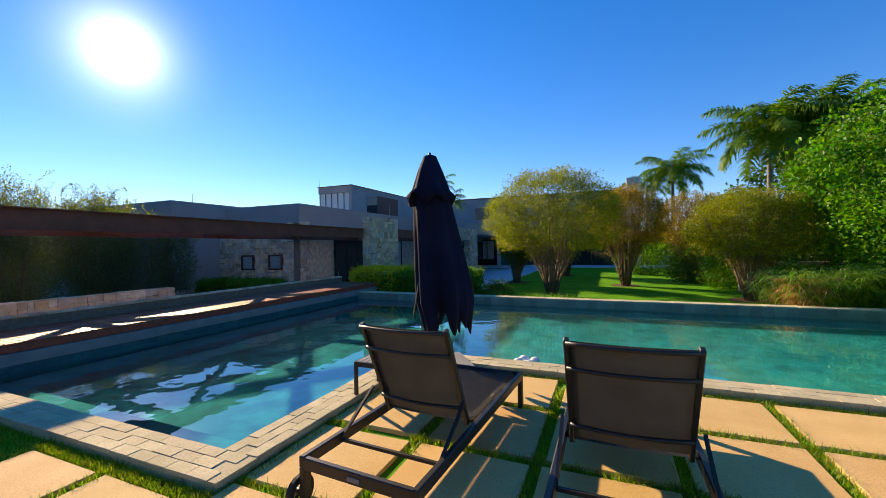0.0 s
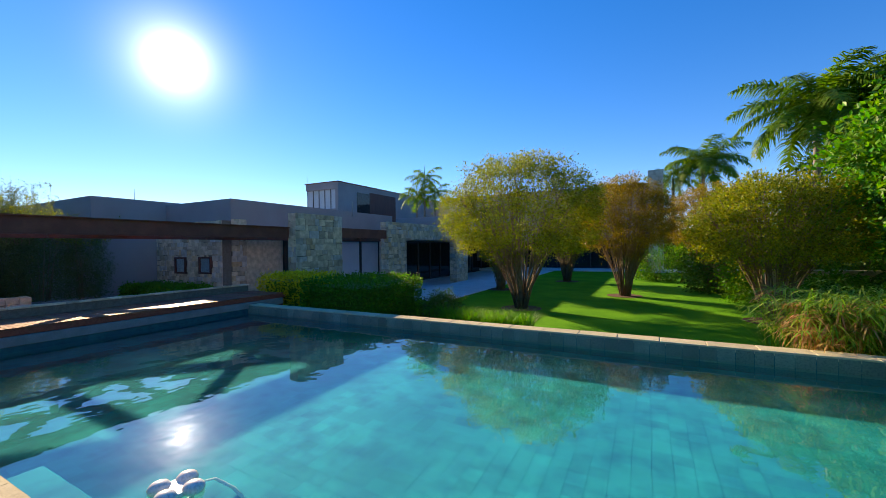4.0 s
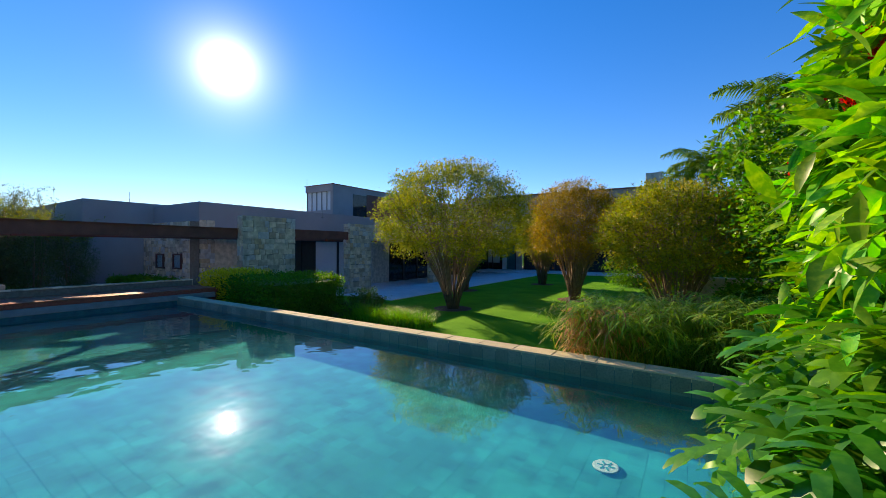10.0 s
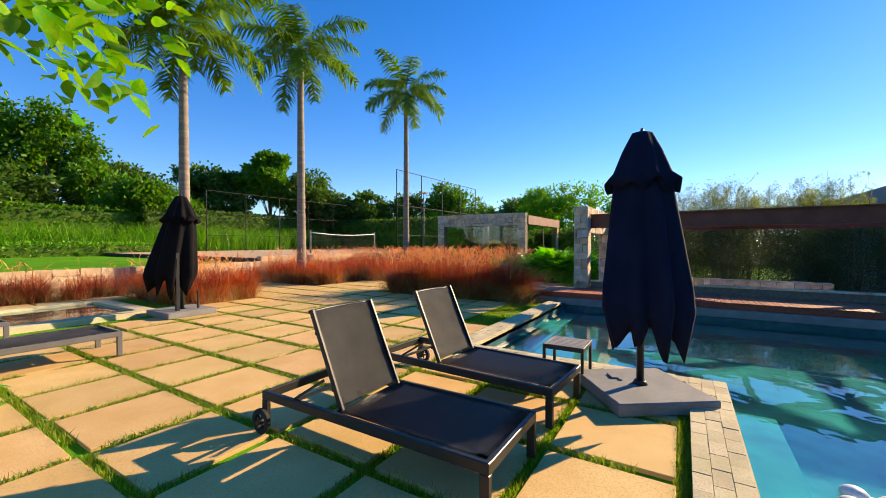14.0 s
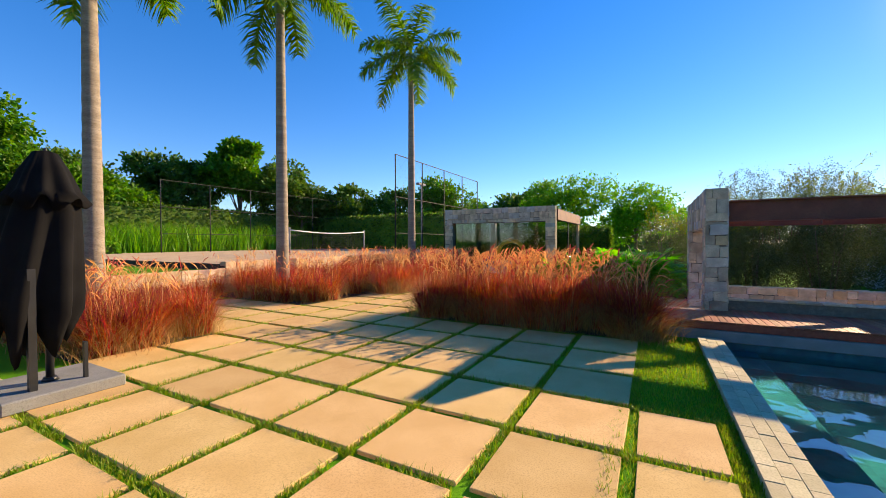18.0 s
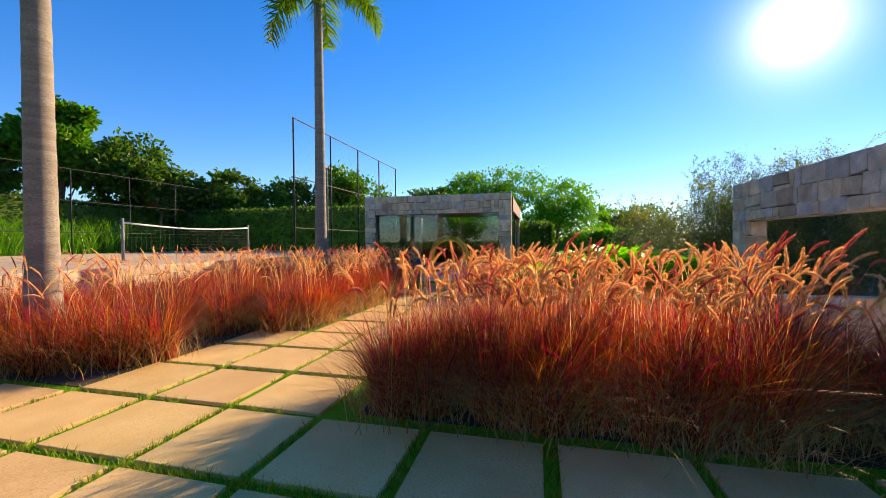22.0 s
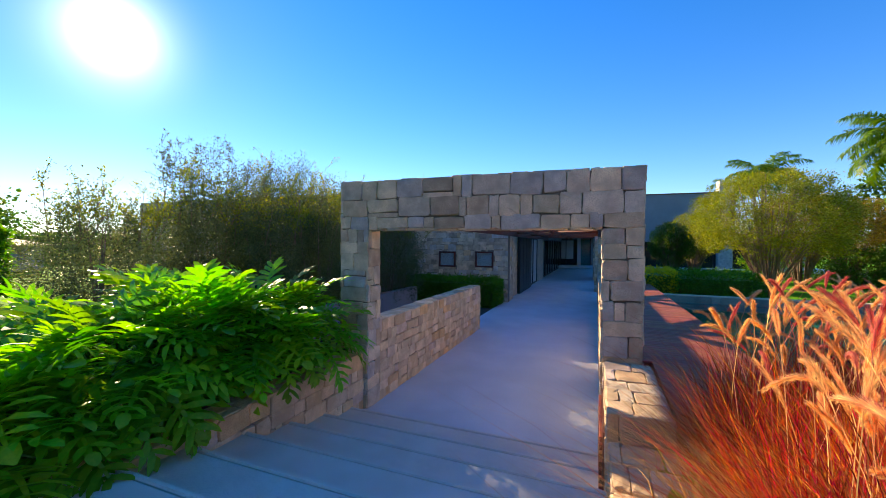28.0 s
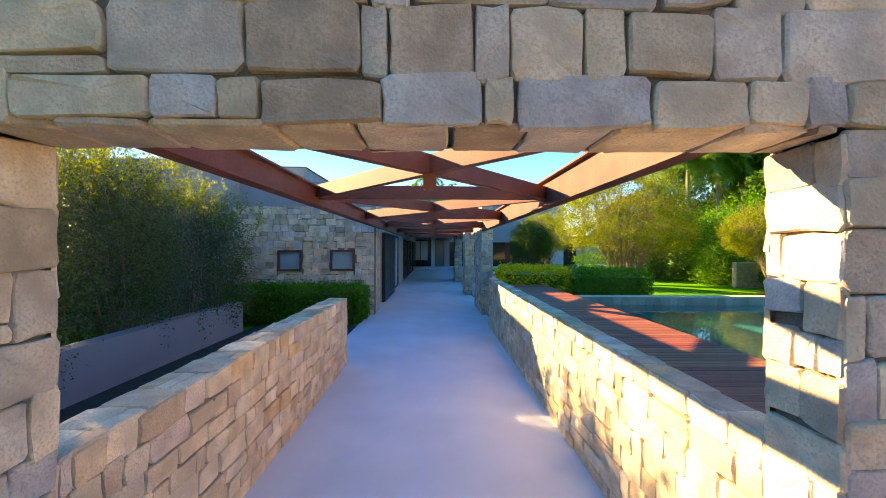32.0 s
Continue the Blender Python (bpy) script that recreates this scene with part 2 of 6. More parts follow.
M_BASINTILE = mat("dark_basin_tile", (0.02, 0.05, 0.05), (0.035, 0.075, 0.07), 3, 0.5, 0.0, 30)
M_GLASS = glass_mat("window_glass", (0.75, 0.85, 0.87), 0.02, 1.45)
M_DARKGLASS = mat("dark_pane", (0.015, 0.02, 0.022), (0.02, 0.027, 0.03), 0.5, 0.06, 0.0, 5)
M_TEALGLASS = mat("teal_pane", (0.03, 0.13, 0.13), (0.045, 0.17, 0.165), 0.5, 0.08, 0.0, 5)
M_BLIND = mat("pale_blind", (0.55, 0.60, 0.63), (0.62, 0.67, 0.69), 1, 0.6, 0.0, 60)
M_FRAME = mat("dark_window_frame", (0.11, 0.032, 0.022), (0.15, 0.045, 0.03), 5, 0.5, 0.05, 80)
M_WOODPANEL = mat("dark_wood_panel", (0.10, 0.035, 0.025), (0.15, 0.055, 0.035), 2, 0.6, 0.2, 20, stretch=(6, 6, 0.4))
M_BARK = mat("palm_bark", (0.23, 0.185, 0.14), (0.33, 0.28, 0.22), 2, 0.9, 0.6, 30, c3=(0.13, 0.10, 0.07), stretch=(1, 1, 6))
M_TWIG = mat("tree_bark", (0.17, 0.115, 0.075), (0.28, 0.20, 0.135), 6, 0.9, 0.5, 60)
M_PALMGREEN = leaf_mat("palm_frond", (0.06, 0.15, 0.009), (0.12, 0.24, 0.014), (0.22, 0.25, 0.025), vary=0.3)
M_SHAFT = mat("green_crownshaft", (0.12, 0.20, 0.04), (0.16, 0.24, 0.06), 3, 0.5, 0.1, 30)
M_OLIVE = leaf_mat("olive_leaf", (0.12, 0.165, 0.011), (0.22, 0.265, 0.016), (0.34, 0.30, 0.02), vary=0.5, trans=0.44)
M_RUSTLEAF = leaf_mat("rusty_leaf", (0.16, 0.14, 0.014), (0.26, 0.21, 0.018), (0.34, 0.19, 0.018), vary=0.45, trans=0.46)
M_LEAF = leaf_mat("bright_leaf", (0.08, 0.26, 0.010), (0.15, 0.37, 0.014), (0.24, 0.36, 0.025), vary=0.3)
M_BIGLEAF = leaf_mat("large_glossy_leaf", (0.055, 0.22, 0.009), (0.16, 0.42, 0.015), (0.30, 0.52, 0.03), rough=0.38, vary=0.5)
M_TREELEAF = leaf_mat("tree_leaf", (0.05, 0.17, 0.008), (0.10, 0.27, 0.012), (0.18, 0.31, 0.02), vary=0.42)
M_MIDLEAF = leaf_mat("mid_green_leaf", (0.05, 0.15, 0.008), (0.095, 0.23, 0.012), (0.16, 0.27, 0.02), vary=0.35)
M_REED = leaf_mat("green_reed", (0.13, 0.28, 0.02), (0.22, 0.39, 0.035), (0.38, 0.40, 0.07), vary=0.4)
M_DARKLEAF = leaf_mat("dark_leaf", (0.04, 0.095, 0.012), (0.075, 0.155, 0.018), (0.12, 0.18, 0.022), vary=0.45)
M_YELLOWLEAF = leaf_mat("yellow_leaf", (0.66, 0.50, 0.012), (0.78, 0.60, 0.016), (0.36, 0.38, 0.02), vary=0.25)
M_GREYLEAF = leaf_mat("grey_green_leaf", (0.06, 0.09, 0.035), (0.11, 0.14, 0.05), (0.16, 0.18, 0.06), vary=0.35, trans=0.35)
M_RED = leaf_mat("red_flower", (0.5, 0.015, 0.02), (0.6, 0.03, 0.03), (0.7, 0.06, 0.03), vary=0.2)
M_REDGRASS = leaf_mat("purple_grass_blade", (0.18, 0.012, 0.022), (0.44, 0.06, 0.026), (0.54, 0.25, 0.07), vary=0.7, trans=0.5)
M_PLUME = leaf_mat("grass_plume", (0.70, 0.45, 0.18), (0.78, 0.57, 0.29), (0.64, 0.30, 0.13), rough=0.8, vary=0.35, trans=0.5)
M_PINKPLUME = leaf_mat("pink_plume", (0.46, 0.08, 0.09), (0.58, 0.18, 0.14), (0.64, 0.30, 0.18), rough=0.8, vary=0.3, trans=0.45)
M_ROOF = mat("dark_roof_tile", (0.06, 0.065, 0.08), (0.09, 0.095, 0.11), 3, 0.7, 0.2, 60)
M_WHITE = mat("white_plastic", (0.7, 0.7, 0.68), (0.78, 0.78, 0.76), 5, 0.4, 0.0, 60)
M_YELLOW = plain("yellow_plastic", (0.75, 0.45, 0.02), 0.4)
M_BLUE = plain("blue_plastic", (0.03, 0.15, 0.45), 0.4)

# ---- mesh helpers ----
def thing(name, label="", category="", group="", kind="", at=(0, 0, 0)):
    e = new(name)
    e.empty_display_size = 0.2
    e.location = at
    return tagged(e, label, category, group, kind)


def mesh_of(name, bm, material):
    me = bpy.data.meshes.new(name)
    bm.to_mesh(me)
    bm.free()
    for m_ in material if isinstance(material, (list, tuple)) else (material,):
        me.materials.append(m_)
    return me


def part(name, bm, material, parent, label=""):
    ob = new(name, bm if isinstance(bm, bpy.types.Mesh) else mesh_of(name, bm, material))
    ob.parent = parent
    return tagged(ob, label)


def solo(name, bm, material, label="", category="", group="", kind=""):
    ob = new(name, bm if isinstance(bm, bpy.types.Mesh) else mesh_of(name, bm, material))
    return tagged(ob, label, category, group, kind)


def box(bm, x0, x1, y0, y1, z0, z1, bevel=0.0, m=None, index=0):
    start = len(bm.verts)
    r = bmesh.ops.create_cube(bm, size=1.0, matrix=Matrix.Translation(((x0 + x1) / 2, (y0 + y1) / 2, (z0 + z1) / 2)) @ Matrix.Diagonal((x1 - x0, y1 - y0, z1 - z0, 1)))
    vs = r["verts"]
    faces = {f for v in vs for f in v.link_faces}
    for f in faces:
        f.material_index = index
    if m is not None:
        bmesh.ops.transform(bm, matrix=m, verts=vs)
    if bevel:
        es = list({e for v in vs for e in v.link_edges})
        bmesh.ops.bevel(bm, geom=es, offset=bevel, segments=1, affect="EDGES", clamp_overlap=True)
    return bm


def nbox(x0, x1, y0, y1, z0, z1, bevel=0.0):
    return box(bmesh.new(), x0, x1, y0, y1, z0, z1, bevel)


def bar(bm, a, b, w, h=None, bevel=0.0):
    """A bar of w by h from a to b."""
    a, b = Vector(a), Vector(b)
    d = b - a
    q = d.to_track_quat("X", "Z").to_matrix().to_4x4()
    return box(bm, 0, d.length, -w / 2, w / 2, -(h or w) / 2, (h or w) / 2, bevel, Matrix.Translation(a) @ q)


def tube(bm, pts, radii, sides=8, cap=True):
    pts = [Vector(p) for p in pts]
    rings = []
    for i, p in enumerate(pts):
        d = (pts[min(i + 1, len(pts) - 1)] - pts[max(i - 1, 0)]).normalized()
        u = d.orthogonal().normalized() if i == 0 else (rings_u - rings_u.dot(d) * d).normalized()
        rings_u = u
        w = d.cross(u)
        r = radii[i] if isinstance(radii, (list, tuple)) else radii
        rings.append([bm.verts.new(p + r * (math.cos(2 * math.pi * k / sides) * u + math.sin(2 * math.pi * k / sides) * w)) for k in range(sides)])
    for a, b in zip(rings, rings[1:]):
        for k in range(sides):
            f = bm.faces.new((a[k], a[(k + 1) % sides], b[(k + 1) % sides], b[k]))
            f.smooth = True
    if cap:
        bm.faces.new(list(reversed(rings[0])))
        bm.faces.new(rings[-1])
    return bm


def quads_mesh(name, V, F, material, smooth=False):
    """A mesh from arrays: vertices (n, 3) and faces (m, 3 or 4)."""
    me = bpy.data.meshes.new(name)
    k = F.shape[1]
    me.vertices.add(len(V))
    me.vertices.foreach_set("co", np.ascontiguousarray(V, dtype=np.float32).ravel())
    me.loops.add(F.size)
    me.loops.foreach_set("vertex_index", np.ascontiguousarray(F, dtype=np.int32).ravel())
    me.polygons.add(len(F))
    me.polygons.foreach_set("loop_start", np.arange(0, F.size, k, dtype=np.int32))
    me.polygons.foreach_set("use_smooth", np.full(len(F), smooth))
    me.materials.append(material)
    me.update(calc_edges=True)
    return me


def unit(v):
    return v / np.maximum(np.linalg.norm(v, axis=-1, keepdims=True), 1e-9)


def leaves(name, P, out, size, aspect, material, rng, droop=0.3, spread=0.9, fold=0.25):
    """Leaves at points P that look along out, each an oval blade with a folded midrib and a drooping tip."""
    n = len(P)
    d = unit(out + spread * rng.normal(size=(n, 3)) + np.array([0, 0, -droop]))
    s = unit(np.cross(d, rng.normal(size=(n, 3)) * 0.6 + np.array([0, 0, 1.0])))
    up = np.cross(s, d)
    L = size * rng.uniform(0.6, 1.3, (n, 1))
    W = L * aspect * 0.5
    bend = rng.uniform(0.05, 0.35, (n, 1))
    V = [P]
    for u, w in ((0.16, 0.62), (0.38, 1.0), (0.62, 0.9), (0.84, 0.45)):
        c = P + u * L * d - bend * L * u * u * up
        V += [c + w * W * s + fold * w * W * up, c, c - w * W * s + fold * w * W * up]
    V.append(P + L * d - bend * L * up)
    V = np.stack(V, 1).reshape(-1, 3)
    b = np.arange(n)[:, None] * 14
    T = [b + [0, 2, 1], b + [0, 3, 2], b + [10, 11, 13], b + [11, 12, 13]]
    for k in range(3):
        q = 1 + 3 * k
        T += [b + [q, q + 1, q + 4], b + [q, q + 4, q + 3], b + [q + 1, q + 2, q + 5], b + [q + 1, q + 5, q + 4]]
    return quads_mesh(name, V, np.concatenate(T, 0), material, True)


def small_leaves(name, P, out, size, aspect, material, rng, droop=0.2, spread=1.0):
    """Cheap leaves: two triangles each, bent along the midrib."""
    n = len(P)
    d = unit(out + spread * rng.normal(size=(n, 3)) + np.array([0, 0, -droop]))
    s = unit(np.cross(d, rng.normal(size=(n, 3))))
    up = np.cross(s, d)
    L = size * rng.uniform(0.6, 1.4, (n, 1))
    W = L * aspect * 0.5
    V = np.stack([P, P + 0.5 * L * d + W * s + 0.2 * W * up, P + L * d, P + 0.5 * L * d - W * s + 0.2 * W * up], 1).reshape(-1, 3)
    b = np.arange(n)[:, None] * 4
    T = np.concatenate([b + [0, 2, 1], b + [0, 3, 2]], 0)
    return quads_mesh(name, V, T, material)


def blades(name, P, height, lean, width, material, rng, segs=4, bend=0.5, az=None):
    """Grass blades from P: tapered strips that lean out and bow over."""
    n = len(P)
    a = rng.uniform(0, 2 * np.pi, n) if az is None else az
    dirn = np.stack([np.cos(a), np.sin(a), np.zeros(n)], 1)
    side = np.stack([-np.sin(a), np.cos(a), np.zeros(n)], 1)
    tw = rng.normal(0, 0.6, (n, 1))
    side = unit(side + tw * dirn)
    H = height * rng.uniform(0.6, 1.15, (n, 1))
    ln = lean * rng.uniform(0.2, 1.2, (n, 1))
    V, t = [], np.linspace(0, 1, segs + 1)
    for k in t:
        c = P + H * (k - 0.18 * bend * k ** 3) * np.array([0, 0, 1.0]) + H * ln * (0.35 * k + bend * k * k) * dirn
        w = width * (1 - k) ** 0.7
        V += [c - w * side, c + w * side] if k < 1 else [c]
    m_ = len(V)
    V = np.stack(V, 1).reshape(-1, 3)
    b = np.arange(n)[:, None] * m_
    T = []
    for k in range(segs - 1):
        T += [b + [2 * k, 2 * k + 1, 2 * k + 3], b + [2 * k, 2 * k + 3, 2 * k + 2]]
    T.append(b + [2 * segs - 2, 2 * segs - 1, 2 * segs])
    return quads_mesh(name, V, np.concatenate(T, 0), material)

# ---- ground: one sheet in steps, to the horizon ----
WALK_Z, LAWN_Z, DECK_Z, WATER_Z, COPE_Z = -0.92, -0.78, 0.26, -0.15, 0.06
GX = [-1500, -60, -30, -13.45, -9.42, -8.12, -3.02, 5.9, 14, 60, 1500]
GY = [-1500, -60, -28, -10.5, -1.78, 2.25, 5.2, 11.2, 11.5, 30, 60, 1500]


def ground_height(x, y):
    if (-8.12 < x < 5.9 and 5.2 < y < 11.2) or (-8.12 < x < -3.02 and 2.25 < y < 5.2):
        return -1.25, 1
    if -13.45 < x < -9.42 and y > -1.78:
        return WALK_Z - 0.12, 1
    if x < -13.45 and y > 2.25:
        return WALK_Z - 0.05, 0
    if -9.42 < x < -8.12 and 2.25 < y < 11.5:
        return -0.5, 1
    if y > 11.2:
        return LAWN_Z, 0
    if y < -10.5:
        return (0.86, 2) if -30 < x < -8.1 and y > -28 else (0.66, 0)
    if x > 5.9 and y > 2:
        return 0.02, 1
    return -0.03, 0


def build_ground():
    bm = bmesh.new()
    nx, ny = len(GX) - 1, len(GY) - 1
    hs = [[ground_height((GX[i] + GX[i + 1]) / 2, (GY[j] + GY[j + 1]) / 2) for j in range(ny)] for i in range(nx)]
    for i in range(nx):
        for j in range(ny):
            z, k = hs[i][j]
            f = bm.faces.new([bm.verts.new(v) for v in ((GX[i], GY[j], z), (GX[i + 1], GY[j], z), (GX[i + 1], GY[j + 1], z), (GX[i], GY[j + 1], z))])
            f.material_index = k
            if i + 1 < nx and hs[i + 1][j][0] != z:
                z2 = hs[i + 1][j][0]
                f = bm.faces.new([bm.verts.new(v) for v in ((GX[i + 1], GY[j], z), (GX[i + 1], GY[j], z2), (GX[i + 1], GY[j + 1], z2), (GX[i + 1], GY[j + 1], z))])
                f.material_index = 1
            if j + 1 < ny and hs[i][j + 1][0] != z:
                z2 = hs[i][j + 1][0]
                f = bm.faces.new([bm.verts.new(v) for v in ((GX[i], GY[j + 1], z), (GX[i + 1], GY[j + 1], z), (GX[i + 1], GY[j + 1], z2), (GX[i], GY[j + 1], z2))])
                f.material_index = 1
    bmesh.ops.remove_doubles(bm, verts=bm.verts, dist=0.001)
    return solo("ground", bm, [M_GRASS, M_SOIL, M_SAND], "green lawn and bare soil around the pool terrace", "ground", kind="structure")


build_ground()

# ---- pool ----
def build_pool():
    pool = thing("swimming_pool", "L-shaped swimming pool lined with green stone tiles, full of clear water", "pool", kind="structure")
    t, zb = 0.02, -1.05
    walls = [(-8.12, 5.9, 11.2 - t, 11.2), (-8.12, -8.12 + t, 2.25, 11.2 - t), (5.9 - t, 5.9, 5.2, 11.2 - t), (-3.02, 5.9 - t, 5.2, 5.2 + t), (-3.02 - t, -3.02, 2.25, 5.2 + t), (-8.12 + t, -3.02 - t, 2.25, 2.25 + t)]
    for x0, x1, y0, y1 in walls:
        part("pool_wall", nbox(x0, x1, y0, y1, zb, 0.0), M_SHADEDTILE, pool)
    part("bench_step", nbox(-8.1, -3.04, 2.27, 2.75, zb, -0.32, 0.01), M_POOLTILE, pool)
    part("bench_step", nbox(-3.04, 5.88, 5.22, 5.62, zb, -0.62, 0.01), M_POOLTILE, pool)
    part("pool_floor", nbox(-8.12, 5.9, 2.25, 11.2, zb - 0.08, zb - 0.012), M_POOLTILE, pool)
    rng = np.random.default_rng(3)
    V, F, s = [], [], 0.16
    for i in range(87):
        for j in range(55):
            x, y = -8.1 + i * s, 2.3 + j * s
            if y < 5.2 and x > -3.18:
                continue
            w, h = s - 0.003, s - 0.003
            z = zb + rng.uniform(0, 0.001)
            b = len(V)
            V += [(x, y, z), (x + w, y, z), (x + w, y + h, z), (x, y + h, z)]
            F.append((b, b + 1, b + 2, b + 3))
    tagged(part("floor_tiles", quads_mesh("floor_tiles", np.array(V), np.array(F), M_POOLTILE), None, pool), kind="stuff")
    # the light band of wall tiles above and at the water line
    V, F = [], []
    for i in range(64):
        for k in range(2):
            x, w = -8.1 + i * 0.218, 0.21
            z0 = -0.36 + k * 0.205
            b = len(V)
            V += [(x, 11.2 - t - 0.006, z0), (x + w, 11.2 - t - 0.006, z0), (x + w, 11.2 - t - 0.006, z0 + 0.195), (x, 11.2 - t - 0.006, z0 + 0.195)]
            F.append((b, b + 1, b + 2, b + 3))
    tagged(part("waterline_tiles", quads_mesh("waterline_tiles", np.array(V), np.array(F), M_BANDTILE), None, pool), kind="stuff")
    bm = bmesh.new()
    for x0, x1, y0, y1 in ((-8.1, 5.88, 5.215, 11.18), (-8.1, -3.04, 2.27, 5.215)):
        bm.faces.new([bm.verts.new((x, y, WATER_Z)) for x, y in ((x0, y0), (x1, y0), (x1, y1), (x0, y1))])
    bmesh.ops.remove_doubles(bm, verts=bm.verts, dist=0.001)
    water = solo("pool_water", bm, M_WATER, "clear turquoise pool water with light ripples", "water", kind="structure")
    water.visible_shadow = False


build_pool()

# ---- stone walls of separate stones ----
def stone_variants(material, n=16):
    out = []
    rng = random.Random(5)
    for k in range(n):
        bm = bmesh.new()
        back, mid, front = [], [], []
        ring = ((-0.5, -0.40), (-0.45, -0.5), (0, -0.5), (0.45, -0.5), (0.5, -0.40), (0.5, 0), (0.5, 0.40), (0.45, 0.5), (0, 0.5), (-0.45, 0.5), (-0.5, 0.40), (-0.5, 0))
        for u, v in ring:
            bu = u * (1 + rng.uniform(-0.035, 0.03)) + rng.uniform(-0.028, 0.02)
            bv = v * (1 + rng.uniform(-0.05, 0.035)) + rng.uniform(-0.045, 0.03)
            back.append(bm.verts.new((bu, 0.0, bv)))
            mid.append(bm.verts.new((bu * 0.995, -0.72 + rng.uniform(-0.12, 0.12), bv * 0.995)))
            front.append(bm.verts.new((bu * 0.95, -1.0 + rng.uniform(-0.16, 0.16), bv * 0.93)))
        c = bm.verts.new((rng.uniform(-0.15, 0.15), -1.08 + rng.uniform(-0.12, 0.1), rng.uniform(-0.15, 0.15)))
        for a, b in ((back, mid), (mid, front)):
            for i in range(12):
                bm.faces.new((a[i], a[(i + 1) % 12], b[(i + 1) % 12], b[i]))
        for i in range(12):
            bm.faces.new((front[i], front[(i + 1) % 12], c))
        bmesh.ops.recalc_face_normals(bm, faces=bm.faces)
        out.append(mesh_of("stone", bm, material))
    return out


STONES, WARM_STONES = stone_variants(M_STONE), stone_variants(M_WARMSTONE)


def ashlar(width, height, rng, course=(0.17, 0.31), length=(0.2, 0.56)):
    """Rough coursed stones: rectangles (u0, v0, u1, v1) over a face of width by height, the courses stepping up and down."""
    rects, v = [], 0.0
    lines = [0.0]
    while height - lines[-1] > 0.02:
        h = rng.uniform(course[0], course[1] * 0.92)
        left = height - lines[-1]
        if left < course[1] * 1.1:
            h = left
        elif left - h < course[0] * 0.8:
            h = left / 2
        lines.append(lines[-1] + h)
    for v0, v1 in zip(lines, lines[1:]):
        h, u = v1 - v0, -rng.uniform(0, 0.5) * length[0]
        while u < width - 0.02:
            w = rng.uniform(max(length[0], 0.8 * h), length[1])
            if rng.random() < 0.16:
                w = rng.uniform(0.09, 0.16)
            if width - (u + w) < 0.1:
                w = width - u
            a, b = max(0.0, u), u + w
            lo, hi = (0 if v0 == 0 else rng.uniform(-0.022, 0.012)), (0 if v1 == lines[-1] else rng.uniform(-0.012, 0.022))
            if h > 0.2 and w > 0.2 and rng.random() < 0.13:
                m = v0 + h * rng.choice((0.26, 0.72))
                rects += [(a, v0 + lo, b, m), (a, m, b, v1 + hi)]
            else:
                rects.append((a, v0 + lo, b, v1 + hi))
            u += w
    return rects


def face_stones(parent, origin, angle, width, height, seed, depth=0.035, holes=(), course=(0.16, 0.32), length=(0.14, 0.56), gap=0.008, zflat=False, stones=None):
    """Lays stones over an upright face whose lower left corner (seen from outside) is origin; angle: degrees of its run. holes: rectangles left open."""
    rng = random.Random(seed)
    base = Matrix.Translation(origin) @ pose(0, 0, 0, -90 if zflat else 0, 0, angle)
    for u0, v0, u1, v1 in ashlar(width, height, rng, course, length):
        pieces = [(u0, v0, u1, v1)]
        for a, b, c, d in holes:
            nxt = []
            for p in pieces:
                if p[2] <= a or p[0] >= c or p[3] <= b or p[1] >= d:
                    nxt.append(p)
                    continue
                if p[0] < a:
                    nxt.append((p[0], p[1], a, p[3]))
                if p[2] > c:
                    nxt.append((c, p[1], p[2], p[3]))
                if p[1] < b:
                    nxt.append((max(p[0], a), p[1], min(p[2], c), b))
                if p[3] > d:
                    nxt.append((max(p[0], a), d, min(p[2], c), p[3]))
            pieces = nxt
        for a, b, c, d in pieces:
            if c - a < 0.05 or d - b < 0.05:
                continue
            ob = new("stone", rng.choice(stones or STONES))
            ob.parent = parent
            ob.matrix_basis = base @ Matrix.Translation(((a + c) / 2, 0, (b + d) / 2)) @ pose(0, 0, 0, 0, rng.choice((0, 180)) + rng.uniform(-1.4, 1.4), 0) @ Matrix.Diagonal((c - a - gap, depth * rng.uniform(0.8, 1.25), d - b - gap, 1))


# ---- arch over the steps ----
AX0, AX1, AOX0, AOX1, AY0, AY1, AZ1, AOZ = -13.55, -9.34, -13.06, -9.79, 2.20, 2.56, 2.53, 1.79
arch = thing("stone_arch", "wide gateway of rough pale ashlar stone with a flat lintel", "arch", kind="structure")
ig = 0.03
part("pillar_core", nbox(AX0 + ig, AOX0 - ig, AY0 + ig, AY1 - ig, WALK_Z - 0.1, AOZ), M_MORTAR, arch)
part("pillar_core", nbox(AOX1 + ig, AX1 - ig, AY0 + ig, AY1 - ig, WALK_Z - 0.1, AOZ), M_MORTAR, arch)
part("lintel_core", nbox(AX0 + ig, AX1 - ig, AY0 + ig, AY1 - ig, AOZ + ig, AZ1 - ig), M_MORTAR, arch)
H_ARCH = AZ1 - WALK_Z
hole = [(AOX0 - AX0, -1, AOX1 - AX0, AOZ - WALK_Z)]
face_stones(arch, (AX0, AY0 + ig, WALK_Z), 0, AX1 - AX0, H_ARCH, 11, holes=hole)
face_stones(arch, (AX1, AY1 - ig, WALK_Z), 180, AX1 - AX0, H_ARCH, 12, holes=[(AX1 - AOX1, -1, AX1 - AOX0, AOZ - WALK_Z)])
face_stones(arch, (AX1 - ig, AY0, WALK_Z), 90, AY1 - AY0, H_ARCH, 13, length=(0.15, 0.36))
face_stones(arch, (AX0 + ig, AY1, WALK_Z), -90, AY1 - AY0, H_ARCH, 14, length=(0.15, 0.36))
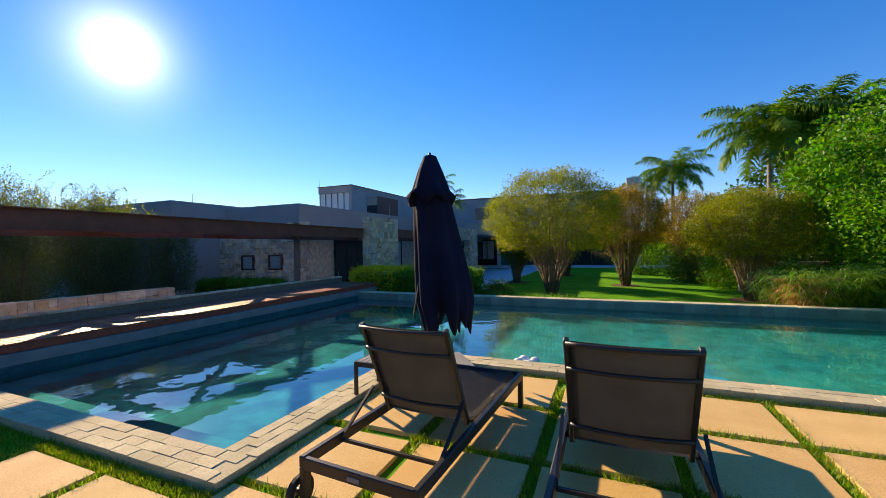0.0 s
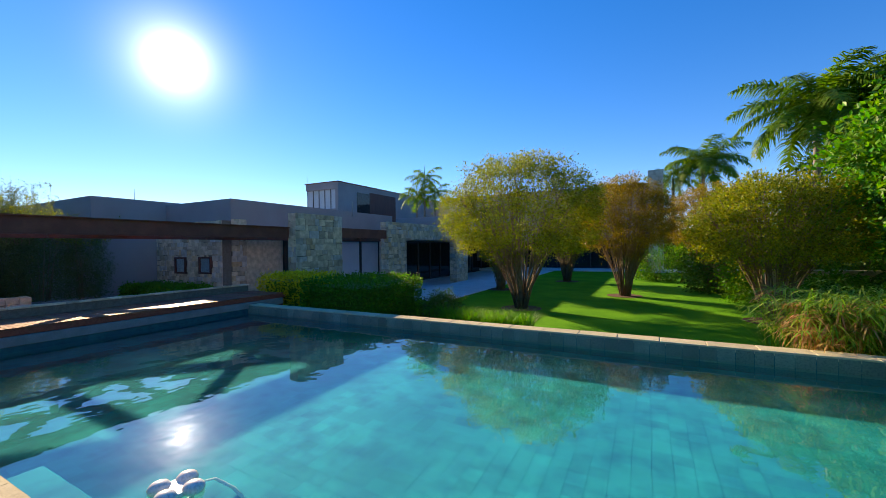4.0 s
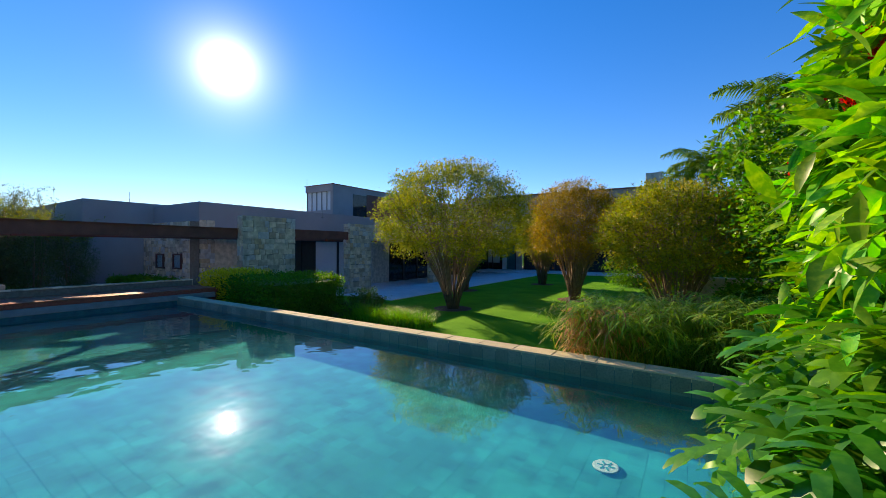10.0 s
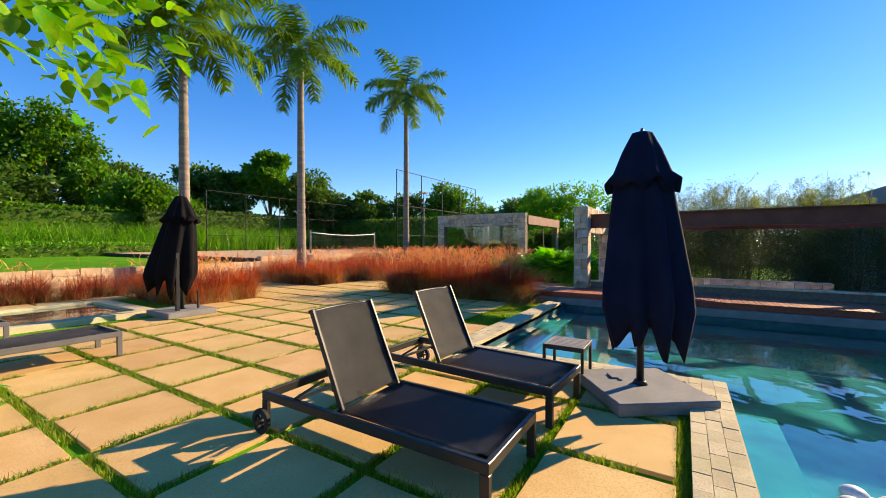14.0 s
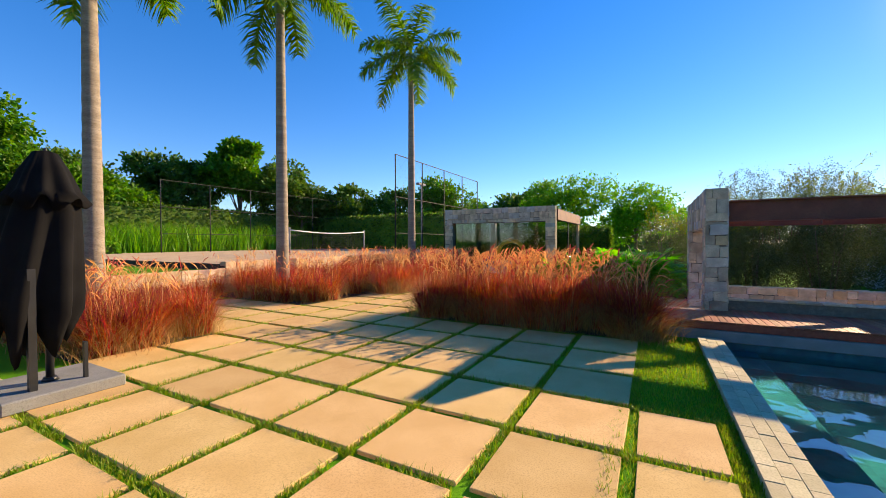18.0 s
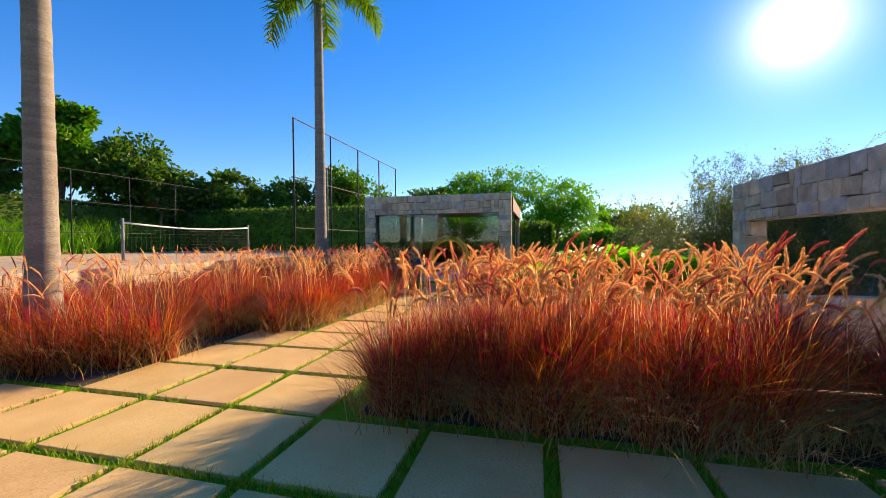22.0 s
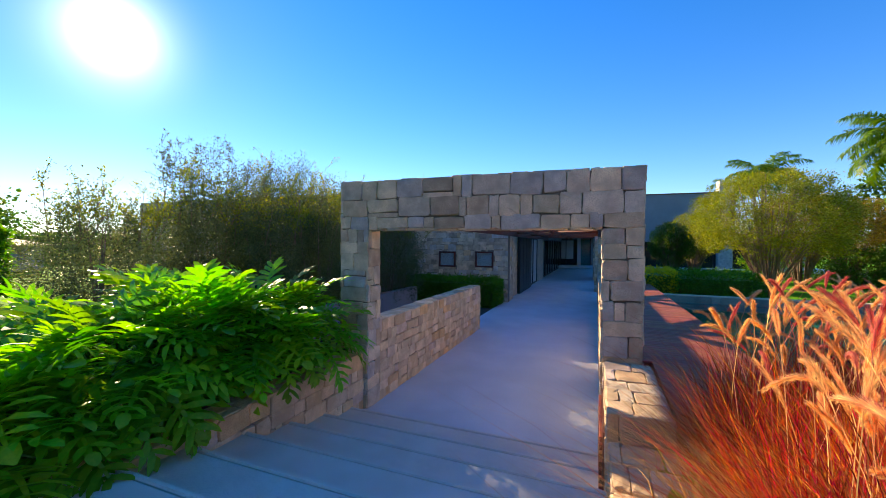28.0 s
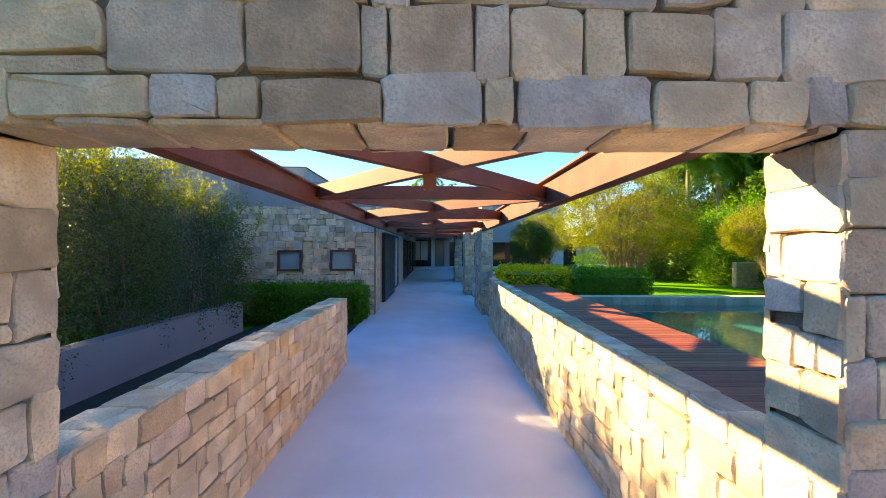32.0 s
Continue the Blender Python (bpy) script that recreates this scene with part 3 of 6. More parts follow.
face_stones(arch, (AOX0 - ig, AY0, WALK_Z), 90, AY1 - AY0, AOZ - WALK_Z, 15, length=(0.15, 0.36))
face_stones(arch, (AOX1 + ig, AY1, WALK_Z), -90, AY1 - AY0, AOZ - WALK_Z, 16, length=(0.15, 0.36))
face_stones(arch, (AX0, AY0, AZ1 - ig), 0, AX1 - AX0, AY1 - AY0, 17, zflat=True, course=(0.16, 0.2))
rngs = random.Random(18)
ux = AOX0
while ux < AOX1 - 0.05:
    w = min(rngs.uniform(0.25, 0.5), AOX1 - ux)
    ob = new("stone", rngs.choice(STONES))
    ob.parent = arch
    ob.matrix_basis = Matrix.Translation((ux + w / 2, (AY0 + AY1) / 2, AOZ + ig)) @ pose(0, 0, 0, 90, 0, 0) @ Matrix.Diagonal((w - 0.015, 0.03, AY1 - AY0 - 0.02, 1))
    ux += w

# ---- low walls along the walkway, planter walls ----
def low_wall(name, x0, x1, y0, y1, z0, z1, seed, label, faces="WET"):
    w = thing(name, label, "wall", kind="structure")
    part("wall_core", nbox(x0 + ig, x1 - ig, y0 + ig, y1 - ig, z0, z1 - ig), M_MORTAR, w)
    c, ln = (0.13, 0.25), (0.16, 0.45)
    if "E" in faces:
        face_stones(w, (x1 - ig, y0, z0), 90, y1 - y0, z1 - z0, seed, course=c, length=ln, stones=WARM_STONES)
    if "W" in faces:
        face_stones(w, (x0 + ig, y1, z0), -90, y1 - y0, z1 - z0, seed + 1, course=c, length=ln, stones=WARM_STONES)
    if "S" in faces:
        face_stones(w, (x0, y0 + ig, z0), 0, x1 - x0, z1 - z0, seed + 2, course=c, length=ln, stones=WARM_STONES)
    if "N" in faces:
        face_stones(w, (x1, y1 - ig, z0), 180, x1 - x0, z1 - z0, seed + 3, course=c, length=ln, stones=WARM_STONES)
    if "T" in faces:
        face_stones(w, (x0, y0, z1 - ig), 0, x1 - x0, y1 - y0, seed + 4, zflat=True, course=(0.2, 0.4), length=(0.14, 0.3), stones=WARM_STONES)
    return w


WALLS = [("wall_west", -13.42, -13.07, 2.57, 8.4, WALK_Z - 0.05, 0.36, 30, "low pale ashlar wall on the west side of the walkway", "WENT"),
         ("wall_east", -9.78, -9.56, 2.57, 12.3, WALK_Z - 0.05, 0.46, 40, "low pale ashlar wall between walkway and pool deck", "WTN"),
         ("planter_wall", -13.5, -13.12, -1.5, 2.19, WALK_Z - 0.05, -0.06, 50, "low stone planter wall beside the steps", "ET"),
         ("stair_wall_east", -9.76, -9.26, 0.66, 2.19, WALK_Z - 0.05, 0.21, 60, "low broad stone wall with a flat stone top beside the steps", "WTSE"),
         ("stair_kerb", -9.74, -9.2, -1.7, 0.65, WALK_Z - 0.05, -0.03, 65, "low stone kerb beside the steps", "WT"),
         ("court_wall", -30, -8.12, -10.75, -10.45, -0.05, 0.94, 78, "pale stone retaining wall at the raised sand court", "E"),
         ("retaining_wall", -8.11, 8, -10.75, -10.45, -0.05, 0.74, 70, "low pale stone retaining wall at the raised lawn", "")]
built = {args[0]: low_wall(*args) for args in WALLS}
face_stones(built["retaining_wall"], (8, -10.45 - ig, -0.05), 180, 16.11, 0.79, 75, course=(0.22, 0.32), length=(0.35, 0.75), stones=WARM_STONES)
face_stones(built["court_wall"], (-8.12, -10.45 - ig, -0.05), 180, 14, 0.99, 76, course=(0.22, 0.32), length=(0.35, 0.75), stones=WARM_STONES)

louvre = thing("vent_louvre", "red-brown wooden louvre set in the low stone wall", "louvre")
part("back_board", nbox(-9.785, -9.77, 0.86, 2.0, -0.80, -0.06), M_STEEL, louvre)
for k in range(9):
    part("slat", nbox(-9.815, -9.785, 0.90, 1.96, -0.77 + k * 0.075, -0.72 + k * 0.075, 0.004), M_DECK, louvre)

# ---- walkway and steps ----
bm = nbox(-13.3, -9.6, 1.75, 8.4, WALK_Z - 0.1, WALK_Z)
box(bm, -13.62, -9.6, 8.4, 44, WALK_Z - 0.1, WALK_Z)
walkway = solo("walkway", bm, M_CONCRETE, "smooth pale grey concrete walkway", "path", kind="structure")
stairs = thing("stairs", "broad shallow steps of grey granite down to the walkway", "stairs", kind="structure")
NS = 6
for k in range(NS):
    y0 = -1.72 + k * 0.6
    z1 = -0.02 - k * (abs(WALK_Z) - 0.02) / NS
    tread = part("step", nbox(-13.15, -9.72, y0, y0 + 0.545, z1 - 0.2, z1, 0.012), M_STEP, stairs)
    part("nosing", nbox(-13.15, -9.72, y0 + 0.553, y0 + 0.605, z1 - 0.06, z1 + 0.006, 0.012), M_STEP, tread)
    part("riser", nbox(-13.15, -9.72, y0 + 0.546, y0 + 0.585, z1 - 0.2, z1 - 0.062), M_STEP, tread)

# ---- deck ----
deck = thing("wooden_deck", "reddish hardwood deck of narrow cross boards along the pool", "deck", kind="structure")
part("fascia_board", nbox(-8.16, -8.12, 0.7, 12.45, DECK_Z - 0.13, DECK_Z - 0.028, 0.004), M_DECK, deck)
part("deck_base", nbox(-9.54, -8.16, 2.57, 12.4, -0.6, DECK_Z - 0.03), M_DECK, deck)
part("deck_kerb", nbox(-8.30, -8.06, 0.8, 12.3, -0.05, DECK_Z - 0.14, 0.01), M_BASE, deck)
board = mesh_of("board", nbox(-0.72, 0.72, -0.0475, 0.0475, -0.025, 0, 0.004), M_DECK)
for k in range(117):
    ob = new("board", board)
    ob.parent = deck
    ob.location = (-8.83, 0.75 + k * 0.1, DECK_Z)
    if k < 15:
        ob.scale, ob.location = (0.79, 1, 1), (-8.68, 0.75 + k * 0.1, DECK_Z)

part("deck_base", nbox(-9.24, -8.16, 0.7, 2.56, -0.6, DECK_Z - 0.03), M_DECK, deck)

# ---- pergola beams ----
pergola = thing("pergola", "rust-brown steel lattice of flat beams over the walkway", "pergola", kind="structure")
PZ0, PZ1, PYA, PYB = 1.95, 2.30, 2.57, 25.5
for x, zt in ((-9.75, PZ1), (-13.05, PZ1 - 0.12)):
    yb = 13.98 if x > -10 else PYB
    bm = nbox(x - 0.015, x + 0.015, PYA, yb, PZ0, zt)
    box(bm, x - 0.08, x + 0.08, PYA, yb, PZ0 - 0.02, PZ0)
    box(bm, x - 0.08, x + 0.08, PYA, yb, zt, zt + 0.02)
    part("edge_beam", bm, M_STEEL, pergola)
nbay = 6
for k in range(nbay):
    ya, yb = PYA + (PYB - PYA) * k / nbay, PYA + (PYB - PYA) * (k + 1) / nbay
    for a, b in (((-13.03, ya), (-9.77, yb)), ((-9.77, ya), (-13.03, yb))):
        part("diagonal_beam", bar(bmesh.new(), (*a, 2.13), (*b, 2.14), 0.10, 0.18), M_STEEL, pergola)
    part("cross_beam", bar(bmesh.new(), (-13.03, yb, 2.14), (-9.77, yb, 2.14), 0.10, 0.18), M_STEEL, pergola)
    part("hanger", nbox(-11.46, -11.34, (ya + yb) / 2 - 0.06, (ya + yb) / 2 + 0.06, 1.90, 2.06), M_STEEL, pergola)

# ---- house ----
house_wall = thing("wall_south", "rough ashlar stone wall of the house with two small windows", "wall", kind="structure")
WH = 2.72 - WALK_Z
wins = ((-14.88, -14.06, 0.57, 1.27), (-16.62, -15.82, 0.55, 1.25))
xs = [-18.6, -16.62, -15.82, -14.88, -14.06, -13.42]
for i in range(5):
    x0, x1 = xs[i], xs[i + 1]
    z = next((w for w in wins if abs(w[0] - x0) < 0.01), None)
    if z:
        part("wall_core", nbox(x0, x1, 13.9 + ig, 14.3, WALK_Z - 0.05, z[2]), M_MORTAR, house_wall)
        part("wall_core", nbox(x0, x1, 13.9 + ig, 14.3, z[3], 2.72), M_MORTAR, house_wall)
    else:
        part("wall_core", nbox(x0, x1, 13.9 + ig, 14.3, WALK_Z - 0.05, 2.72), M_MORTAR, house_wall)
face_stones(house_wall, (-18.6, 13.9 + ig, WALK_Z), 0, 5.18, WH, 80, course=(0.14, 0.26), length=(0.16, 0.42), holes=[(w[0] + 18.6, w[2] - WALK_Z, w[1] + 18.6, w[3] - WALK_Z) for w in wins])
for k, (x0, x1, z0, z1) in enumerate(wins):
    w = thing("window_%d" % (k + 1), "small square window with a dark brown frame and pale blind", "window", kind="structure")
    bm = bmesh.new()
    for a in ((x0, x0 + 0.07, z0, z1), (x1 - 0.07, x1, z0, z1), (x0 + 0.07, x1 - 0.07, z0, z0 + 0.07), (x0 + 0.07, x1 - 0.07, z1 - 0.07, z1)):
        box(bm, a[0], a[1], 13.83, 14.05, a[2], a[3], 0.004)
    part("window_frame", bm, M_FRAME, w)
    pane = part("pane", nbox(x0 + 0.07, x1 - 0.07, 13.87, 13.875, z0 + 0.07, z1 - 0.07), M_GLASS, w)
    pane.visible_shadow = False
    part("blind", nbox(x0 + 0.05, x1 - 0.05, 13.90, 13.91, z0 + 0.06, z1 - 0.06), M_BLIND, w)


def tower(name, x0, x1, y0, y1, z1, seed, label, faces="SEWN"):
    w = thing(name, label, "pier", "stone piers of the covered walkway", "structure")
    part("pier_core", nbox(x0 + ig, x1 - ig, y0 + ig, y1 - ig, WALK_Z - 0.05, z1 - ig), M_MORTAR, w)
    h, c, ln = z1 - WALK_Z, (0.16, 0.3), (0.18, 0.5)
    if "S" in faces:
        face_stones(w, (x0, y0 + ig, WALK_Z), 0, x1 - x0, h, seed, course=c, length=ln)
    if "E" in faces:
        face_stones(w, (x1 - ig, y0, WALK_Z), 90, y1 - y0, h, seed + 1, course=c, length=ln)
    if "W" in faces:
        face_stones(w, (x0 + ig, y1, WALK_Z), -90, y1 - y0, h, seed + 2, course=c, length=ln)
    return w


tower("pier_1", -9.80, -9.42, 14.0, 16.35, 2.82, 90, "broad pale ashlar pier at the start of the covered walkway", "SEW")
tower("pier_2", -9.95, -9.50, 19.62, 21.2, 2.80, 94, "pale ashlar pier beside the lawn", "SEW")
tower("pier_3", -10.10, -9.60, 27.3, 29.1, 2.80, 97, "pale ashlar pier further along the walkway", "SE")
tower("pier_4", -13.95, -13.43, 14.32, 15.0, 2.80, 100, "stone pier at the corner of the house", "E")

house = thing("house", "long grey rendered house with flat roofs and an upper storey", "house", kind="structure")
part("corridor_roof", nbox(-18.1, -9.62, 25.6, 44, 2.42, 3.2, 0.01), M_RENDER, house)
part("room_roof", nbox(-18.1, -13.44, 14.31, 25.59, 2.42, 3.62, 0.01), M_RENDER, house)
part("steel_lintel", nbox(-9.66, -9.59, 16.37, 19.6, 1.98, 2.38), M_STEEL, house)
part("stone_lintel_core", nbox(-10.02, -9.60, 21.22, 27.28, 1.98, 2.78), M_MORTAR, house)
face_stones(house, (-9.60, 21.22, 1.96), 90, 6.03, 0.86, 131, course=(0.2, 0.3), length=(0.25, 0.6))
part("side_wing", nbox(-34, -18.1, 11.55, 46, WALK_Z - 0.1, 3.76, 0.01), M_RENDER, house)
part("inner_wall", nbox(-14.0, -13.6, 15.0, 20.75, WALK_Z - 0.1, 2.42), M_STONE, house)
part("inner_wall", nbox(-14.0, -13.6, 24.4, 27.4, WALK_Z - 0.1, 2.42), M_STONE, house)
part("end_wall", nbox(-18.0, -9.9, 43.9, 44.2, WALK_Z - 0.1, 2.42), M_RENDER, house)
part("end_column", nbox(-11.88, -11.52, 43.5, 43.88, WALK_Z, 2.42, 0.01), M_CONCRETE, house)
part("end_pane", nbox(-15.3, -11.9, 43.78, 43.8, WALK_Z, 2.2), M_DARKGLASS, house)
part("end_curtain", nbox(-14.2, -12.3, 43.74, 43.77, 0.0, 2.1), M_BLIND, house)
part("end_side_pane", nbox(-11.5, -10.5, 43.78, 43.8, WALK_Z, 2.2), M_TEALGLASS, house)
for x in (-15.34, -14.24, -13.1, -11.92, -10.5):
    part("end_mullion", nbox(x - 0.04, x + 0.04, 43.70, 43.78, WALK_Z, 2.3), M_BLACK, house)
folding = thing("door_4", "dark folding door leaves along the covered walkway", "door", kind="structure")
for k in range(4):
    part("leaf_panel", nbox(-13.58, -13.44, 16.95 + k * 0.94, 17.85 + k * 0.94, WALK_Z + 0.02, 1.98, 0.01), M_BLACK, folding)
    part("handle", nbox(-13.43, -13.40, 17.05 + k * 0.94, 17.08 + k * 0.94, 0.0, 0.3, 0.004), M_BASE, folding)
for k, (a, b, m_, lab) in enumerate(((20.78, 24.38, M_BLIND, "sliding glass doors with pale blinds"), (27.42, 34.4, M_DARKGLASS, "dark sliding glass doors"), (34.5, 43.8, M_DARKGLASS, "dark sliding glass doors"))):
    d = thing("door_%d" % (k + 1), lab, "door", kind="structure")
    n = 2 if b - a < 5 else 4
    for i in range(n):
        y0, y1 = a + (b - a) * i / n, a + (b - a) * (i + 1) / n
        bm = bmesh.new()
        for q in ((y0, y0 + 0.08, WALK_Z, 2.0), (y1 - 0.08, y1, WALK_Z, 2.0), (y0 + 0.08, y1 - 0.08, WALK_Z, WALK_Z + 0.08), (y0 + 0.08, y1 - 0.08, 1.92, 2.0)):
            box(bm, -13.72, -13.62, q[0], q[1], q[2], q[3], 0.004)
        part("door_frame", bm, M_BLACK, d)
        part("pane", nbox(-13.69, -13.67, y0 + 0.08, y1 - 0.08, WALK_Z + 0.08, 1.92), m_, d)
    part("header", nbox(-13.75, -13.6, a, b, 2.0, 2.42), M_RENDER, d)
up = thing("upper_storey", "grey upper storey with a glazed corner and a dark timber window", "building", kind="structure")
UX, UY, UZ0, UZ1 = -20.5, 28.15, 3.74, 6.9
part("upper_wall", nbox(-24.0, UX, UY + 0.3, 50, UZ0, UZ1), M_RENDER, up)
bm = bmesh.new()
box(bm, -24.0, UX + 0.02, UY, UY + 0.29, UZ1 - 0.55, UZ1)
box(bm, -24.0, UX + 0.02, UY, UY + 0.29, UZ0, 4.75)
box(bm, UX - 0.25, UX + 0.02, UY, UY + 0.29, 4.75, UZ1 - 0.55)
part("window_surround", bm, M_RENDER, up)
for i in range(5):
    x0 = -24.0 + i * 0.65
    part("pane", nbox(x0 + 0.03, x0 + 0.62, UY + 0.2, UY + 0.22, 4.75, 6.35), M_BLIND, up)
    part("mullion", nbox(x0 - 0.02, x0 + 0.03, UY + 0.15, UY + 0.25, 4.75, 6.35), M_BLACK, up)
part("timber_window", nbox(UX - 0.02, UX + 0.04, 32.2, 36.2, 4.0, 6.45), M_WOODPANEL, up)
part("pane", nbox(UX - 0.02, UX + 0.03, 30.5, 32.18, 4.0, 6.3), M_DARKGLASS, up)
part("roof_edge", nbox(-24.1, UX + 0.08, UY - 0.06, 50, UZ1, UZ1 + 0.06), M_STEEL, up)
for x, y, z in ((-20.2, 14.0, 3.75), (-19.0, 24.0, 3.75), (-24.0, 28.3, 6.95), (-12.0, 20.0, 3.19)):
    rod = thing("lightning_rod", "thin steel lightning rod on the flat roof", "rod", "lightning rods on the roofs")
    part("rod_shaft", tube(bmesh.new(), [(0, 0, 0), (0, 0, 0.75)], [0.014, 0.006], 6), M_BASE, rod)
    part("rod_foot", nbox(-0.06, 0.06, -0.06, 0.06, 0, 0.03), M_BASE, rod)
    rod.matrix_basis = pose(x, y, z)
wing = thing("far_wing", "grey far wing of the house with a glazed ground floor", "building", kind="structure")
part("wing_wall", nbox(-18.0, 1.5, 43.9, 52, 2.0, 6.95), M_RENDER, wing)
part("roof_edge", nbox(-18.0, 1.6, 43.8, 52, 6.95, 7.05), M_STEEL, wing)
part("chimney", nbox(1.5, 2.7, 43.7, 45.0, LAWN_Z, 8.15, 0.01), M_STONE, wing)
part("wing_floor", nbox(-18, 12, 41, 52, LAWN_Z - 0.1, LAWN_Z + 0.1), M_CONCRETE, wing)
part("back_wall", nbox(-9.8, 12, 51.6, 52, LAWN_Z, 3.0), M_RENDER, wing)
part("upper_pane", nbox(-14.5, -12.0, 43.84, 43.88, 4.6, 5.9), M_DARKGLASS, wing)
for i in range(9):
    x0 = -9.9 + i * 1.6
    part("pane", nbox(x0 + 0.06, x0 + 1.54, 44.6, 44.62, LAWN_Z + 0.1, 2.0), M_DARKGLASS, wing)
    part("mullion", nbox(x0 - 0.05, x0 + 0.05, 44.5, 44.7, LAWN_Z + 0.1, 2.0), M_BLACK, wing)
solo("house_paving", nbox(-9.6, -6.2, 19.0, 44, LAWN_Z - 0.1, LAWN_Z + 0.03), M_CONCRETE, "pale paving between house and lawn", "path", kind="structure")

# ---- sunken garden wall west of the walkway ----
solo("wall_garden", nbox(-16.9, -16.6, 2.6, 11.5, WALK_Z - 0.1, -0.14), M_RENDER, "plain grey garden wall below the shrubs", "wall", kind="structure")

solo("planting_soil", nbox(-16.6, -13.46, 2.6, 12.3, WALK_Z - 0.045, WALK_Z - 0.03), M_SOIL, "dark bare soil between garden wall and walkway", "soil", kind="structure")

# ---- pavilion ----
pav = thing("pavilion", "small stone-framed pavilion with glass sides", "pavilion")
PX0, PX1, PYS, PYN, PT = -25.2, -18.6, -8.21, -2.56, 3.18
face_stones(pav, (PX1 - ig, PYS, 0), 90, PYN - PYS, PT, 110, holes=[(0.45, -1, PYN - PYS - 0.45, 2.48)])
bm = nbox(PX1 - 0.35, PX1 - ig, PYS, PYS + 0.45, -0.02, PT)
box(bm, PX1 - 0.35, PX1 - ig, PYN - 0.45, PYN, -0.02, PT)
box(bm, PX1 - 0.35, PX1 - ig, PYS + 0.45, PYN - 0.45, 2.48, PT)
part("front_core", bm, M_MORTAR, pav)
part("roof", nbox(PX0, PX1 - 0.36, PYS, PYN, 2.75, 3.0), M_STEEL, pav)
part("back_frame", nbox(PX0, PX0 + 0.3, PYS, PYS + 0.4, 0, 2.75), M_STONE, pav)
part("back_frame", nbox(PX0, PX0 + 0.3, PYN - 0.4, PYN, 0, 2.75), M_STONE, pav)
part("roof_edge", nbox(PX0 - 0.05, PX1 - 0.36, PYN - 0.02, PYN + 0.05, 2.55, 3.05), M_STEEL, pav)
part("floor_slab", nbox(PX0, PX1, PYS, PYN, -0.05, 0.3), M_CONCRETE, pav)
for a, b in ((PX0 + 0.35, -22.0), (-21.95, -19.0)):
    part("pane", nbox(a, b, PYN - 0.08, PYN - 0.065, 0.3, 2.74), M_GLASS, pav)
    part("pane", nbox(a, b, PYS + 0.065, PYS + 0.08, 0.3, 2.74), M_GLASS, pav)
part("mullion", nbox(-22.0, -21.95, PYN - 0.1, PYN - 0.04, 0.3, 2.75), M_BLACK, pav)
for i in range(3):
    y0 = PYS + 0.46 + i * 1.58
    part("pane", nbox(PX1 - 0.22, PX1 - 0.205, y0, y0 + 1.56, 0.3, 2.47), M_GLASS, pav)


# ---- terrace paving ----
PITCH, PX_, PY_ = 0.92, 0.02, 0.27
paver_mesh = mesh_of("paver", nbox(-0.415, 0.415, -0.415, 0.415, -0.05, 0, 0.006), M_PAVER)
paver_mesh_2 = mesh_of("paver", nbox(-0.415, 0.415, -0.415, 0.415, -0.05, 0, 0.004), M_PAVER)
paving = thing("terrace_paving", "square beige sandstone pavers with grass growing in the joints", "paving", kind="structure")
BEDS = {  # planted rectangles: x0, x1, y0, y1
    "front": (-9.15, -7.5, -3.15, 0.7), "front_2": (-8.05, -7.5, 0.72, 1.35), "umbrella": (-4.85, -2.75, -8.0, -5.15), "palms": (-16.8, -7.45, -10.3, -6.05), "palms_2": (-16.8, -9.95, -6.05, -5.4),
    "wall": (-3.0, 7.0, -10.3, -8.8), "west": (-16.8, -14.5, -3.5, -1.4), "wall_2": (-7.2, -3.2, -10.3, -9.0)}


def paved(x, y):
    for x0, x1, y0, y1 in BEDS.values():
        if x0 < x < x1 and y0 < y < y1:
            return False
    if -2.3 < x < 0.6 and -8.2 < y < -4.6:
        return False
    if y > 1.3 and x < -2.9 or y > 4.2:
        return False
    if x < -4.6 and y > 1.0:
        return False
    if x < -9.3 and y > -1.9:
        return False
    if y < -8.6 or x < -17.4 or x > 7.6:
        return False
    if x < -13.4 and y > -2.2:
        return False
    return True


rng_p = random.Random(21)
JOINTS = []


def lay_paver(x, y, sx=1.0, sy=1.0):
    ob = new("paver", paver_mesh if rng_p.random() < 0.5 else paver_mesh_2)
    ob.parent = paving
    turn = rng_p.choice((0, 180)) + rng_p.uniform(-0.4, 0.4)
    ob.matrix_basis = pose(x + rng_p.uniform(-0.008, 0.008), y + rng_p.uniform(-0.008, 0.008), rng_p.uniform(-0.004, 0.006), rng_p.uniform(-0.2, 0.2), rng_p.uniform(-0.2, 0.2), turn) @ Matrix.Diagonal((sx, sy, 1, 1))
    JOINTS.append((x, y))


for i in range(-19, 9):
    for j in range(-10, 6):
        x, y = PX_ + (i + 0.5) * PITCH, PY_ + (j + 0.5) * PITCH
        if paved(x, y) and not (x < -11.0 and y > -3.41):
            lay_paver(x, y)
# the field before the steps is laid half a paver on
for x in (-11.94, -12.86, -13.78, -14.7):
    for y in (-3.18, -2.26):
        if paved(x, y):
            lay_paver(x, y)
lay_paver(-11.25, -2.95, 0.42, 1.0)

for x in (-4.12, -3.2):
    lay_paver(x, 1.53, 1.0, 0.7)
for k in range(10):
    lay_paver(PX_ + (k - 2.5) * PITCH, 4.397, 1.0, 0.97)

